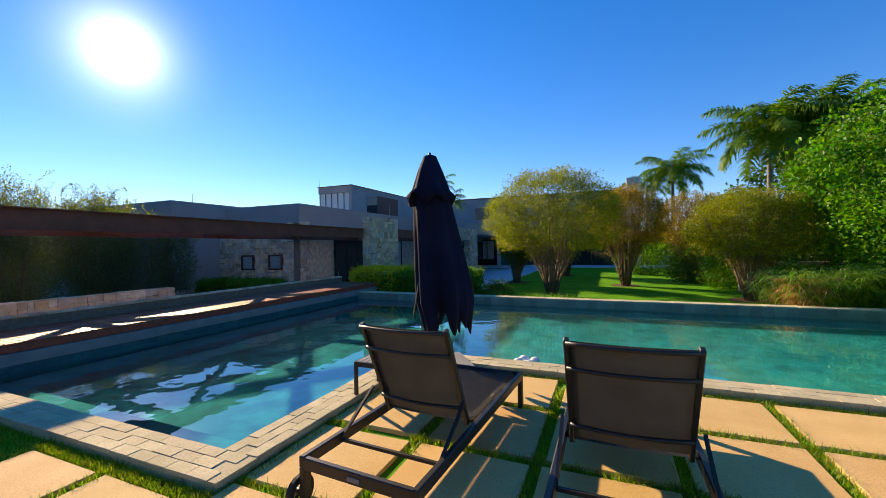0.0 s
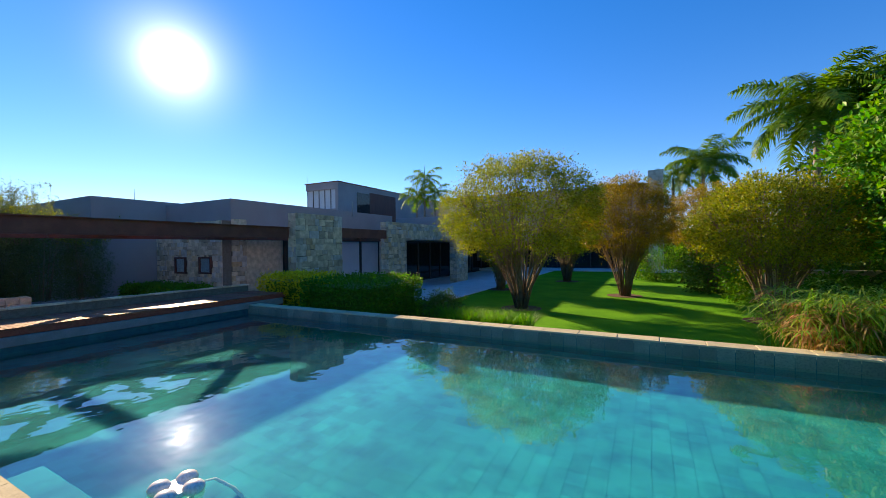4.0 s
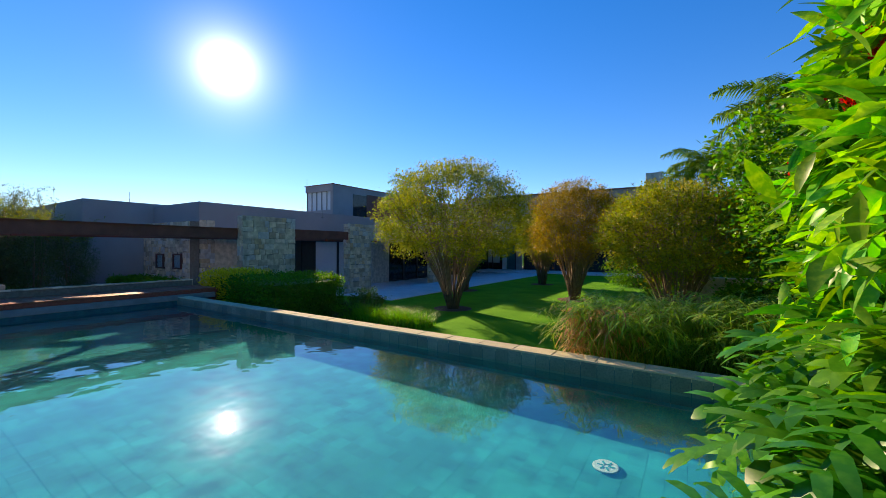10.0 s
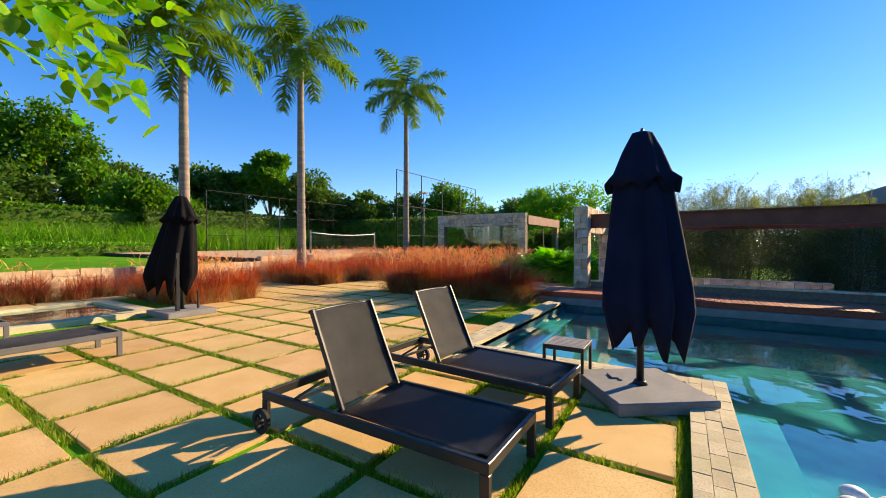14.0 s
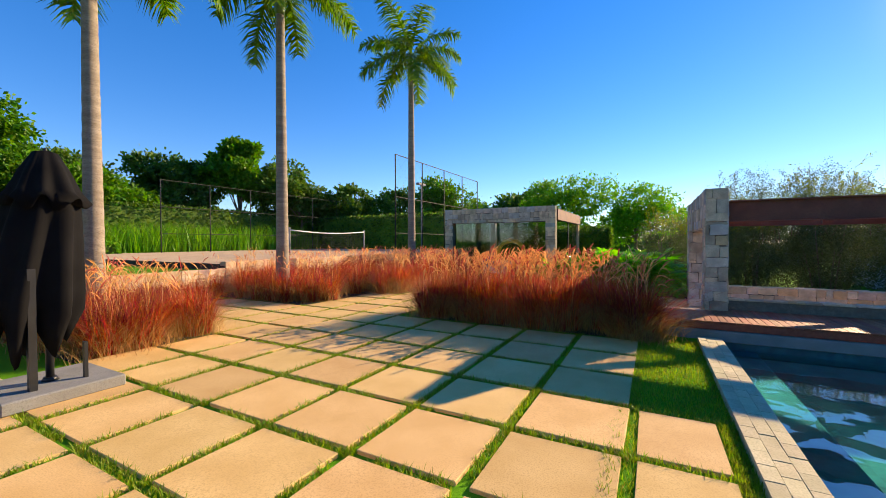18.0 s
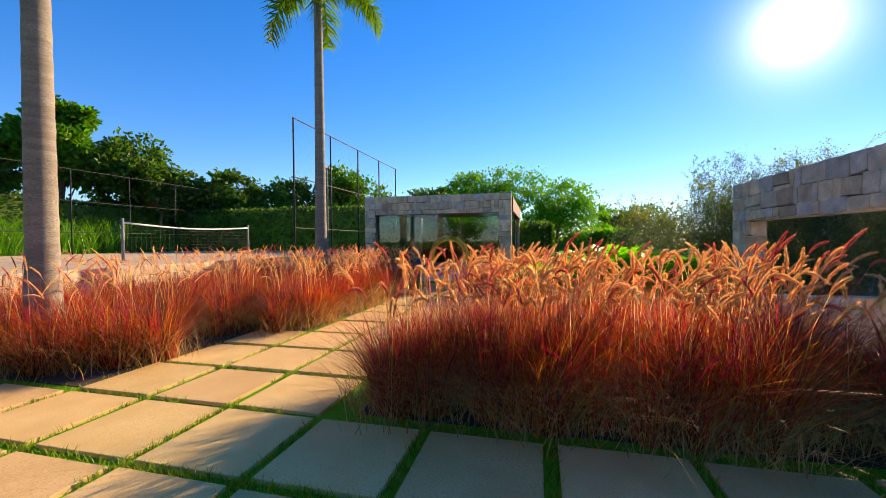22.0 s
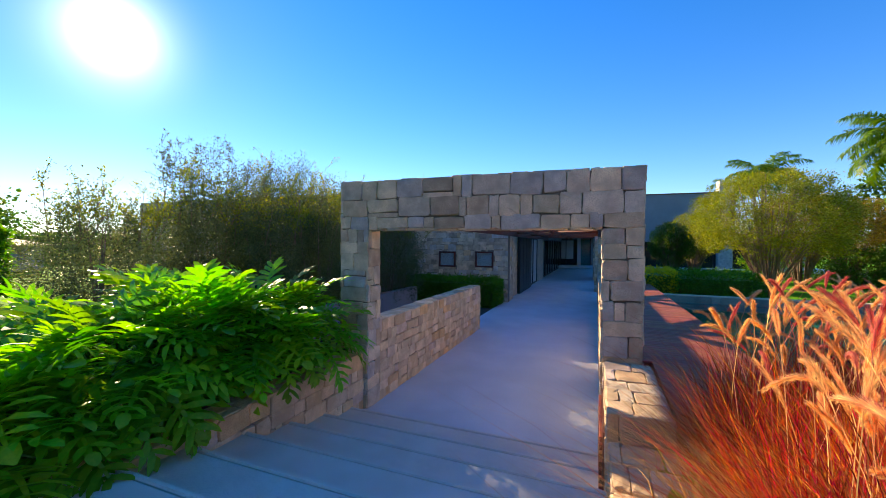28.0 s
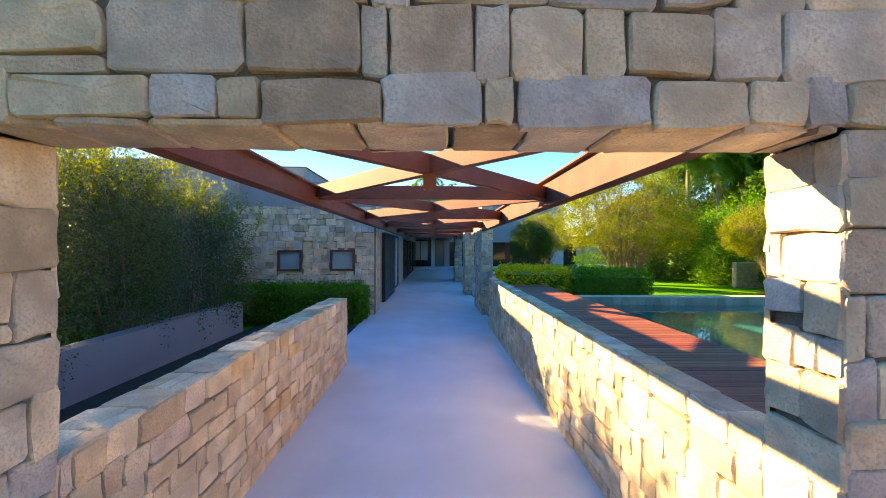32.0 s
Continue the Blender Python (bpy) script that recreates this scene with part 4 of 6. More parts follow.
# grass in the joints, round the pavers
rng = np.random.default_rng(8)
JP = []
for x, y in JOINTS:
    near = 300 if -7.5 < x < 3 and y > -4 else 110
    for ox, oy, lx, ly in ((PITCH / 2, 0, 0.045, 0.48), (0, PITCH / 2, 0.48, 0.045), (-PITCH / 2, 0, 0.045, 0.48), (0, -PITCH / 2, 0.48, 0.045)):
        n = near // 2
        JP.append(np.stack([x + ox + rng.uniform(-lx, lx, n), y + oy + rng.uniform(-ly, ly, n), np.full(n, -0.035)], 1))
JP = np.concatenate(JP)
keep = noise_mask = np.array([noise.noise((p[0] * 1.7, p[1] * 1.7, 3.0)) + 0.25 * noise.noise((p[0] * 7, p[1] * 7, 1.0)) > -0.36 for p in JP])
solo("joint_grass", blades("joint_grass", JP[keep], 0.075, 0.9, 0.0045, M_BLADE, rng, segs=2), None, "short bright grass growing between the pavers", "grass", kind="stuff")
n = 9000
GP = np.stack([rng.uniform(-7.7, -4.6, n), rng.uniform(1.14, 1.98, n), np.full(n, -0.035)], 1)
n2 = 9000
GP2 = np.stack([rng.uniform(-2.8, 5.9, n2), rng.uniform(4.79, 4.89, n2), np.full(n2, -0.035)], 1)
n3 = 5000
GP3 = np.stack([rng.uniform(-2.74, -2.62, n3), rng.uniform(1.9, 4.9, n3), np.full(n3, -0.035)], 1)
n4 = 3000
GP4 = np.stack([rng.uniform(-4.6, -2.7, n4), rng.uniform(1.83, 1.95, n4), np.full(n4, -0.035)], 1)
solo("edge_grass", blades("edge_grass", np.concatenate([GP, GP2, GP3, GP4]), 0.06, 0.8, 0.0035, M_BLADE, rng, segs=2), None, "short lawn grass along the pool coping", "grass", kind="stuff")

# ---- coping of the pool ----
coping = thing("pool_coping", "pale cream stone coping of small rectangular tiles round the pool", "coping", kind="structure")
part("coping_bed", nbox(-7.8, -3.02, 1.96, 2.25 + 0.02, -0.06, COPE_Z - 0.006), M_COPING, coping)
part("coping_bed", nbox(-3.04, -2.72, 1.96, 4.9, -0.06, COPE_Z - 0.006), M_COPING, coping)
part("coping_bed", nbox(-3.04, 5.9, 4.9, 5.22, -0.06, COPE_Z - 0.006), M_COPING, coping)
part("far_coping_bed", nbox(-8.1, 6.25, 11.18, 11.5, -0.8, COPE_Z - 0.006), M_COPING, coping)
part("side_coping_bed", nbox(5.88, 6.25, 4.9, 11.18, -0.3, COPE_Z - 0.006), M_COPING, coping)
tile_a = mesh_of("coping_tile", nbox(-0.1015, 0.1015, -0.0525, 0.0525, -0.03, 0, 0.002), M_COPING)
tile_b = mesh_of("coping_tile", nbox(-0.3, 0.3, -0.165, 0.165, -0.045, 0, 0.008), M_COPING)


def lay_coping(x0, y0, length, along_x):
    for k in range(int(length / 0.207)):
        for r in range(3):
            u, v = (k + 0.5 + 0.5 * (r % 2)) * 0.207, 0.052 + r * 0.1075
            if u > length - 0.05:
                continue
            ob = new("coping_tile", tile_a)
            ob.parent = coping
            z = COPE_Z + rng_p.uniform(-0.003, 0.003)
            ob.matrix_basis = pose(x0 + u, y0 + v, z, 0, 0, rng_p.uniform(-0.6, 0.6)) if along_x else pose(x0 + v, y0 + u, z, 0, 0, 90 + rng_p.uniform(-0.6, 0.6))


lay_coping(-7.76, 1.955, 5.0, True)
lay_coping(-3.045, 2.28, 2.6, False)
lay_coping(-3.045, 4.89, 8.93, True)
for k in range(24):
    ob = new("coping_slab", tile_b)
    ob.parent = coping
    ob.matrix_basis = pose(-7.82 + k * 0.61, 11.345, COPE_Z + rng_p.uniform(0, 0.004), 0, 0, rng_p.uniform(-0.2, 0.2))
for k in range(10):
    ob = new("coping_slab", tile_b)
    ob.parent = coping
    ob.matrix_basis = pose(6.06, 5.2 + k * 0.61, COPE_Z + rng_p.uniform(0, 0.004), 0, 0, 90)

# ---- loungers ----
def build_lounger(metal, seat_m, back_m, label, group):
    """Lounger along +y from its wheels at 0 to its foot at 1.99, 0.75 wide."""
    t = thing("sun_lounger", label, "lounger", group)
    W, L, Z = 0.375, 1.99, 0.33
    for s in (-1, 1):
        part("side_rail", nbox(s * W - 0.02, s * W + 0.02, 0, L, Z - 0.07, Z, 0.006), metal, t)
        part("front_leg", nbox(s * W - 0.02, s * W + 0.02, L - 0.06, L, 0, Z - 0.07, 0.005), metal, t)
        part("rear_leg", nbox(s * W - 0.02, s * W + 0.02, 0.0, 0.06, 0.08, Z - 0.07, 0.005), metal, t)
        wh = part("wheel", None or wheel_mesh(s * (W + 0.045), 0.03, 0.1), M_RUBBER, t)
        part("hub", tube(bmesh.new(), [(s * (W + 0.01), 0.03, 0.1), (s * (W + 0.085), 0.03, 0.1)], 0.022, 10), metal, wh)
        part("back_side", bar(bmesh.new(), (s * (W - 0.06), 0.82, Z - 0.02), (s * (W - 0.06), 0.5, 1.01), 0.028, 0.04, 0.005), metal, t)
        part("back_strut", bar(bmesh.new(), (s * (W - 0.02), 0.67, 0.52), (s * (W - 0.02), 0.32, Z - 0.03), 0.018, 0.018), metal, t)
    part("rear_bar", nbox(-W, W, 0.0, 0.035, Z - 0.075, Z - 0.005, 0.005), metal, t)
    part("badge", nbox(-0.04, 0.04, -0.006, 0.0, Z - 0.055, Z - 0.03), M_BASE, t)
    part("foot_bar", nbox(-W, W, L - 0.035, L - 0.001, Z - 0.075, Z - 0.005, 0.005), metal, t)
    part("cross_bar", nbox(-W, W, 0.31, 0.33, Z - 0.05, Z - 0.03), metal, t)
    for v in (0.03, 0.25, 0.8):
        a = Vector((0, 0.82, Z - 0.02)).lerp(Vector((0, 0.5, 1.01)), 1 - v)
        bm = bmesh.new()
        tube(bm, [(x, a.y - 0.03 - 0.05 * math.cos(x / (W - 0.05) * 1.57), a.z) for x in np.linspace(-W + 0.06, W - 0.06, 9)], 0.014, 6)
        part("back_bar", bm, metal, t)
    # slings: sagging sheets with thickness
    for nm, m_, fa, fb, sag in (("seat_sling", seat_m, (0.8, Z + 0.002), (L - 0.03, Z + 0.002), 0.02), ("back_sling", back_m, (0.80, Z + 0.02), (0.505, 1.0), 0.03)):
        bm = bmesh.new()
        nu, nv = 10, 8
        grid = []
        nrm = Vector((0, -(fb[1] - fa[1]), fb[0] - fa[0])).normalized()
        if nm == "back_sling":
            nrm = -nrm
        for j in range(nv + 1):
            row = []
            for i in range(nu + 1):
                u, v = i / nu, j / nv
                x = (2 * u - 1) * (W - 0.06 if nm == "back_sling" else W - 0.015)
                d = -sag * math.sin(math.pi * u) * (0.4 + 0.6 * math.sin(math.pi * v))
                p = Vector((x, fa[0] + (fb[0] - fa[0]) * v, fa[1] + (fb[1] - fa[1]) * v)) + d * (nrm if nm == "back_sling" else Vector((0, 0, 1)))
                row.append(bm.verts.new(p))
            grid.append(row)
        for j in range(nv):
            for i in range(nu):
                f = bm.faces.new((grid[j][i], grid[j][i + 1], grid[j + 1][i + 1], grid[j + 1][i]))
                f.smooth = True
        bmesh.ops.solidify(bm, geom=bm.faces[:], thickness=0.004)
        part(nm, bm, m_, t)
    return t


def wheel_mesh(x, y, z, r=0.1, w=0.035):
    bm = bmesh.new()
    n = 20
    prof = [(r * 0.62, -w / 2), (r * 0.95, -w / 2), (r, -w / 3), (r, w / 3), (r * 0.95, w / 2), (r * 0.62, w / 2)]
    rings = [[bm.verts.new((x + b, y + a * math.cos(2 * math.pi * k / n), z + a * math.sin(2 * math.pi * k / n))) for k in range(n)] for a, b in prof]
    for q in range(len(prof)):
        a, b = rings[q], rings[(q + 1) % len(prof)]
        for k in range(n):
            bm.faces.new((a[k], a[(k + 1) % n], b[(k + 1) % n], b[k]))
    for k in range(5):
        an = 2 * math.pi * k / 5
        bar(bm, (x, y, z), (x, y + 0.66 * r * math.cos(an), z + 0.66 * r * math.sin(an)), 0.012, 0.012)
    return bm


M_SEATSLING = mat("black_woven_sling", (0.018, 0.02, 0.026), (0.03, 0.032, 0.04), 5, 0.35, 0.4, 320, stretch=(1, 12, 1))
M_GREYMETAL = mat("grey_metal", (0.12, 0.12, 0.125), (0.15, 0.15, 0.155), 6, 0.5, 0.05, 200)
M_GREYSLING = mat("dark_grey_sling", (0.10, 0.10, 0.105), (0.13, 0.13, 0.135), 5, 0.6, 0.2, 300, trans=0.15)
L1 = build_lounger(M_BLACK, M_SEATSLING, M_SLING, "black metal sun lounger with raised grey mesh back on the pavers", "black loungers by the pool")
L1.matrix_basis = pose(-0.33, 1.97, 0, 0, 0, 0)
copy_thing(L1, pose(-1.69, 1.98, 0, 0, 0, -3.5))
L3 = build_lounger(M_GREYMETAL, M_GREYSLING, M_GREYSLING, "grey sun lounger with raised back near the small basin", "grey loungers by the basin")
L3.matrix_basis = pose(1.75, -1.95, 0, 0, 0, 90)
copy_thing(L3, pose(2.38, -4.15, 0, 0, 0, 90))


def build_table(label):
    t = thing("side_table", label, "table", "small side tables by the loungers")
    w, h = 0.22, 0.39
    for i in range(7):
        part("slat", nbox(-w + 0.012 + i * 0.06, -w + 0.067 + i * 0.06, -w + 0.02, w - 0.02, h - 0.015, h, 0.003), M_BASE, t)
    part("apron", nbox(-w, w, -w, -w + 0.02, h - 0.05, h - 0.001, 0.003), M_BLACK, t)
    part("apron", nbox(-w, w, w - 0.02, w, h - 0.05, h - 0.001, 0.003), M_BLACK, t)
    part("apron", nbox(-w, -w + 0.012, -w + 0.02, w - 0.02, h - 0.05, h - 0.001), M_BLACK, t)
    part("apron", nbox(w - 0.012, w, -w + 0.02, w - 0.02, h - 0.05, h - 0.001), M_BLACK, t)
    for sx in (-1, 1):
        for sy in (-1, 1):
            part("leg", nbox(sx * (w - 0.015) - 0.015, sx * (w - 0.015) + 0.015, sy * (w - 0.015) - 0.015, sy * (w - 0.015) + 0.015, 0, h - 0.05), M_BLACK, t)
    return t


T1 = build_table("small dark slatted side table beside a lounger")
T1.matrix_basis = pose(-2.55, 3.72, 0)
copy_thing(T1, pose(1.63, 3.53, 0))


# ---- folded umbrellas ----
def canopy_mesh(top, low, rmax, folds, seed, flare=0.36, tier=0.55, shift=(0, 0)):
    """A furled canopy: a capped upper tier over long folds that end in points."""
    rnd = random.Random(seed)
    bm = bmesh.new()
    ph = [rnd.uniform(0, 6.28) for _ in range(4)]

    def ring(z, r, fold, jag=0.0, ox=0, oy=0, n=64):
        out = []
        for k in range(n):
            a = 2 * math.pi * k / n
            q = 1 + fold * math.cos(folds * a + ph[0]) + 0.5 * fold * math.cos((folds - 3) * a + ph[1]) + 0.12 * math.cos(2 * a + ph[2])
            zz = z + jag * (math.cos(folds * a + ph[0]) + 0.6 * math.cos((folds - 2) * a + ph[3]))
            out.append(bm.verts.new((ox + r * q * math.cos(a), oy + r * q * math.sin(a), zz)))
        return out

    def skin(rings, cap=False):
        for a, b in zip(rings, rings[1:]):
            for k in range(len(a)):
                f = bm.faces.new((a[k], b[k], b[(k + 1) % len(a)], a[(k + 1) % len(a)]))
                f.smooth = True
        if cap:
            bm.faces.new(rings[0])

    H = top - low
    sx, sy = shift
    skin([ring(top, 0.03, 0.0), ring(top - 0.02, 0.085, 0.03), ring(top - 0.2, 0.165, 0.05), ring(top - tier * 0.75, flare * 0.66, 0.07), ring(top - tier, flare * 0.86, 0.08, 0.05), ring(top - tier + 0.02, flare * 0.6, 0.08, 0.05)], True)
    rs = []
    for t in np.linspace(0, 1, 11):
        z = top - tier + 0.1 - t * (H - tier + 0.1)
        r = (0.23 + (rmax - 0.23) * min(1, t * 1.35) ** 0.9) * (1 if t < 0.8 else 1 - 0.25 * (t - 0.8) / 0.2)
        rs.append(ring(z, r, 0.05 + 0.13 * t, -0.14 * max(0, t - 0.7) / 0.3, sx * t, sy * t))
    skin(rs)
    inner = [ring(low + 0.1, rmax * 0.6, 0.2, -0.12, sx, sy), ring(low + 0.5, rmax * 0.4, 0.1, 0, sx, sy)]
    skin([rs[-1]] + inner)
    bmesh.ops.recalc_face_normals(bm, faces=bm.faces)
    return bm


def build_umbrella(label, fabric, base_angle, top, low, rmax, seed, cantilever, shift=(0, 0)):
    t = thing("patio_umbrella", label, "umbrella", "folded umbrellas on the terrace")
    bm = nbox(-0.47, 0.47, -0.47, 0.47, 0.0, 0.12, 0.012)
    bmesh.ops.transform(bm, matrix=pose(0, 0, 0, 0, 0, base_angle), verts=bm.verts)
    part("base_plate", bm, M_BASE, t)
    bm = bmesh.new()
    tube(bm, [(0, 0, 0.12), (0, 0, 0.16)], [0.07, 0.05], 16)
    part("collar", bm, M_BLACK, t)
    bm = bmesh.new()
    tube(bm, [(0, 0, 0.14), (0, 0, top - 0.05)], 0.034, 14)
    part("pole", bm, M_BLACK, t)
    part("canopy", canopy_mesh(top, low, rmax, 8, seed, shift=shift), fabric, t)
    bm = bmesh.new()
    tube(bm, [(0, 0, top - 0.01), (0, 0, top + 0.03)], [0.02, 0.012], 8)
    part("finial", bm, M_BLACK, t)
    if cantilever:
        for dx in (-0.22, 0.2):
            part("base_post", bar(bmesh.new(), (dx, 0.2, 0.12), (dx, 0.2, 0.5), 0.05, 0.03), M_BLACK, t)
        part("mast", bar(bmesh.new(), (0.2, 0.25, 0.12), (0.2, 0.25, 1.3), 0.06, 0.06), M_BLACK, t)
    else:
        for k in range(5):
            a = 0.4 + k * 1.25
            part("rib", bar(bmesh.new(), (0.26 * math.cos(a), 0.26 * math.sin(a), 0.72), (0.12 * math.cos(a), 0.12 * math.sin(a), 1.4), 0.02, 0.012), M_BLACK, t)
    return t


U1 = build_umbrella("closed navy canvas umbrella on a square grey base by the pool", M_FABRIC, 36, 2.6, 0.64, 0.34, 3, False, (0.15, 0.08))
U1.matrix_basis = pose(-2.345, 4.475, 0)
U2 = build_umbrella("closed black canvas umbrella on a square grey base beside the basin", M_BLACKFAB, 0, 2.5, 0.56, 0.37, 9, True, (0.2, -0.05))
U2.matrix_basis = pose(-2.18, -4.2, 0)
# keys left on the umbrella base
bm = nbox(-0.09, 0.05, -0.03, 0.03, 0, 0.015, 0.004)
box(bm, 0.02, 0.1, 0.03, 0.055, 0, 0.012, 0.003)
keys_ = solo("cap_cover", bm, M_BASE, "small grey plastic cover lying on the umbrella base", "cover")
keys_.matrix_basis = pose(-2.4, 4.22, 0.121, 0, 0, 30)

# ---- small basin ----
basin = thing("water_basin", "small square stone-edged water basin at the terrace edge", "basin", kind="structure")
BX0, BX1, BY0, BY1 = -2.0, 0.42, -7.75, -4.75
for a in ((BX0, BX1, BY0, BY0 + 0.32), (BX0, BX1, BY1 - 0.32, BY1), (BX0, BX0 + 0.32, BY0 + 0.32, BY1 - 0.32), (BX1 - 0.32, BX1, BY0 + 0.32, BY1 - 0.32)):
    part("rim", nbox(a[0], a[1], a[2], a[3], -0.1, 0.08, 0.008), M_COPING, basin)
part("basin_lining", nbox(BX0 + 0.3, BX1 - 0.3, BY0 + 0.3, BY1 - 0.3, -0.03, -0.02), M_BASINTILE, basin)
wb = part("water_surface", nbox(BX0 + 0.32, BX1 - 0.32, BY0 + 0.32, BY1 - 0.32, 0.0, 0.02), M_WATER, basin)
wb.visible_shadow = False

# ---- floating pool cleaner and floor drain ----
bot = thing("pool_cleaner", "white floating pool cleaner with four small lobes and a hose", "pool cleaner")
bm = bmesh.new()
for k in range(4):
    a = 0.5 + k * math.pi / 2
    bmesh.ops.create_uvsphere(bm, u_segments=12, v_segments=8, radius=0.075, matrix=Matrix.Translation((0.12 * math.cos(a), 0.12 * math.sin(a), 0.02)) @ Matrix.Diagonal((1, 1, 0.7, 1)))
for f in bm.faces:
    f.smooth = True
part("float", bm, M_WHITE, bot)
part("deck_plate", tube(bmesh.new(), [(0, 0, -0.02), (0, 0, 0.03)], 0.11, 16), M_WHITE, bot)
bm = bmesh.new()
tube(bm, [(0.25 * math.sin(0.9 * k) * (k / 6), 0.05 * k + 0.1 * math.cos(k), -0.12 * k) for k in range(9)], 0.018, 8)
part("hose", bm, M_WHITE, bot)
bot.matrix_basis = pose(-1.5, 5.85, WATER_Z)
drain = thing("pool_drain", "round pale slotted drain cover on the pool floor", "drain")
part("cover", tube(bmesh.new(), [(0, 0, 0), (0, 0, 0.03)], [0.115, 0.105], 24), M_BLIND, drain)
for k in range(6):
    a = k * math.pi / 3
    part("slot", bar(bmesh.new(), (0.02 * math.cos(a), 0.02 * math.sin(a), 0.032), (0.075 * math.cos(a), 0.075 * math.sin(a), 0.032), 0.015, 0.008), M_POOLTILE, drain)
drain.matrix_basis = pose(4.55, 9.35, -1.045)

# ---- plants ----
def palm(x, y, z0, h, r, seed, frond_len=2.6, n_fronds=17, leaflets=58, label="tall royal palm with a smooth pale ringed trunk", group="royal palms on the terrace", lean=(0.0, 0.0)):
    rng = np.random.default_rng(seed)
    t = thing("palm_tree", label, "palm", group)
    bm = bmesh.new()
    pts, rad = [], []
    for k in range(41):
        u = k / 40
        pts.append((lean[0] * u * u, lean[1] * u * u, u * h))
        rad.append(r * (1.25 - 0.25 * min(1, u * 6)) * (1.06 - 0.38 * u) * (1 + 0.035 * (k % 2)))
    tube(bm, pts, rad, 14)
    part("trunk", bm, M_BARK, t)
    top = Vector(pts[-1])
    bm = bmesh.new()
    tube(bm, [top + Vector((0, 0, z)) for z in (-0.03, 0.15, 0.6, 1.0, 1.25)], [r * 0.72, r * 0.85, r * 0.72, r * 0.45, r * 0.22], 12)
    part("crownshaft", bm, M_SHAFT, t)
    bm = bmesh.new()
    tube(bm, [top + Vector((0, 0, 1.2)), top + Vector((0.03, 0.02, 2.1))], [0.035, 0.006], 6)
    part("spear_leaf", bm, M_PALMGREEN, t)
    crown = top + Vector((0, 0, 1.15))
    for k in range(n_fronds):
        az = k * 2.399 + rng.uniform(-0.2, 0.2)
        el = 1.2 - 1.55 * ((k + 0.5) / n_fronds) ** 0.8
        L = frond_len * rng.uniform(0.85, 1.1)
        dh = np.array([math.cos(az), math.sin(az), 0])
        segs = 14
        P = np.zeros((segs + 1, 3))
        P[0] = crown
        e = el
        for i in range(segs):
            P[i + 1] = P[i] + L / segs * (math.cos(e) * dh + math.sin(e) * np.array([0, 0, 1]))
            e -= (0.062 + 0.06 * i / segs) * (1.1 + 0.25 * rng.uniform(-1, 1))
        side = np.cross(dh, [0, 0, 1])
        V, T = [], []
        for i in range(segs):
            w = 0.028 * (1 - i / segs) + 0.004
            b = len(V)
            w2 = 0.028 * (1 - (i + 1) / segs) + 0.004
            V += [P[i] - w * side, P[i] + w * side, P[i + 1] + w2 * side, P[i + 1] - w2 * side]
            T += [(b, b + 1, b + 2), (b, b + 2, b + 3)]
        for q in range(leaflets):
            u = 0.12 + 0.86 * q / leaflets
            f = u * segs
            i = min(int(f), segs - 1)
            p = P[i] + (f - i) * (P[i + 1] - P[i])
            tg = unit(P[i + 1] - P[i])
            for s in (-1, 1):
                ll = 0.23 * frond_len * math.sin(math.pi * (0.1 + 0.82 * u)) * rng.uniform(0.8, 1.15) + 0.08
                d = unit(s * side * 0.9 + tg * rng.uniform(0.3, 0.75) + np.array([0, 0, rng.uniform(-0.75, 0.25)]))
                wv = tg * 0.010 * frond_len
                mid = p + 0.55 * ll * d
                tip = p + ll * d + np.array([0, 0, -0.3 * ll])
                b = len(V)
                V += [p - wv, p + wv, mid + wv * 0.9, mid - wv * 0.9, tip]
                T += [(b, b + 1, b + 2), (b, b + 2, b + 3), (b + 3, b + 2, b + 4)]
        part("frond", quads_mesh("frond", np.array(V), np.array(T), M_PALMGREEN), None, t)
    t.matrix_basis = pose(x, y, z0)
    return t


palm(-3.75, -7.44, -0.05, 6.6, 0.155, 31, 2.7)
palm(-8.14, -7.88, -0.05, 7.95, 0.165, 32, 2.8)
palm(-15.07, -8.01, -0.05, 8.6, 0.165, 33, 2.8)
palm(3.6, -13.6, 0.65, 7.5, 0.19, 34, 2.8)
GP_ = "palms beyond the lawn"
LP_ = "palm with drooping feathery fronds beyond the lawn"
palm(5.93, 46.5, LAWN_Z, 8.6, 0.2, 35, 3.9, 26, 60, LP_, GP_)
palm(9.9, 33.5, LAWN_Z, 8.9, 0.2, 36, 4.3, 30, 64, LP_, GP_)
palm(13.1, 34.3, LAWN_Z, 9.1, 0.2, 37, 4.3, 30, 64, LP_, GP_)
palm(15.8, 35.0, LAWN_Z, 8.8, 0.2, 38, 4.3, 30, 64, LP_, GP_)
palm(18.0, 33.0, LAWN_Z, 8.8, 0.2, 39, 4.3, 30, 64, LP_, GP_)
palm(3.6, 47.0, LAWN_Z, 7.4, 0.18, 40, 3.0, 15, 46, LP_, GP_)
# planter with small palms on the roof terrace before the upper storey
planter = thing("roof_planter", "low grey rendered planter on the flat roof", "planter")
part("planter_wall", nbox(-13.6, -10.3, 26.2, 28.2, 3.19, 3.5, 0.02), M_RENDER, planter)
part("planter_soil", nbox(-13.5, -10.4, 26.3, 28.1, 3.5, 3.505), M_SOIL, planter)
for x, y, h, sd in ((-11.9, 27.2, 1.5, 41), (-12.7, 27.5, 0.5, 42), (-11.0, 27.0, 0.4, 43)):
    palm(x, y, 3.5, h, 0.07, sd, 1.5, 15, 40, "small dark green palm in the roof planter", "palms in the roof planter")


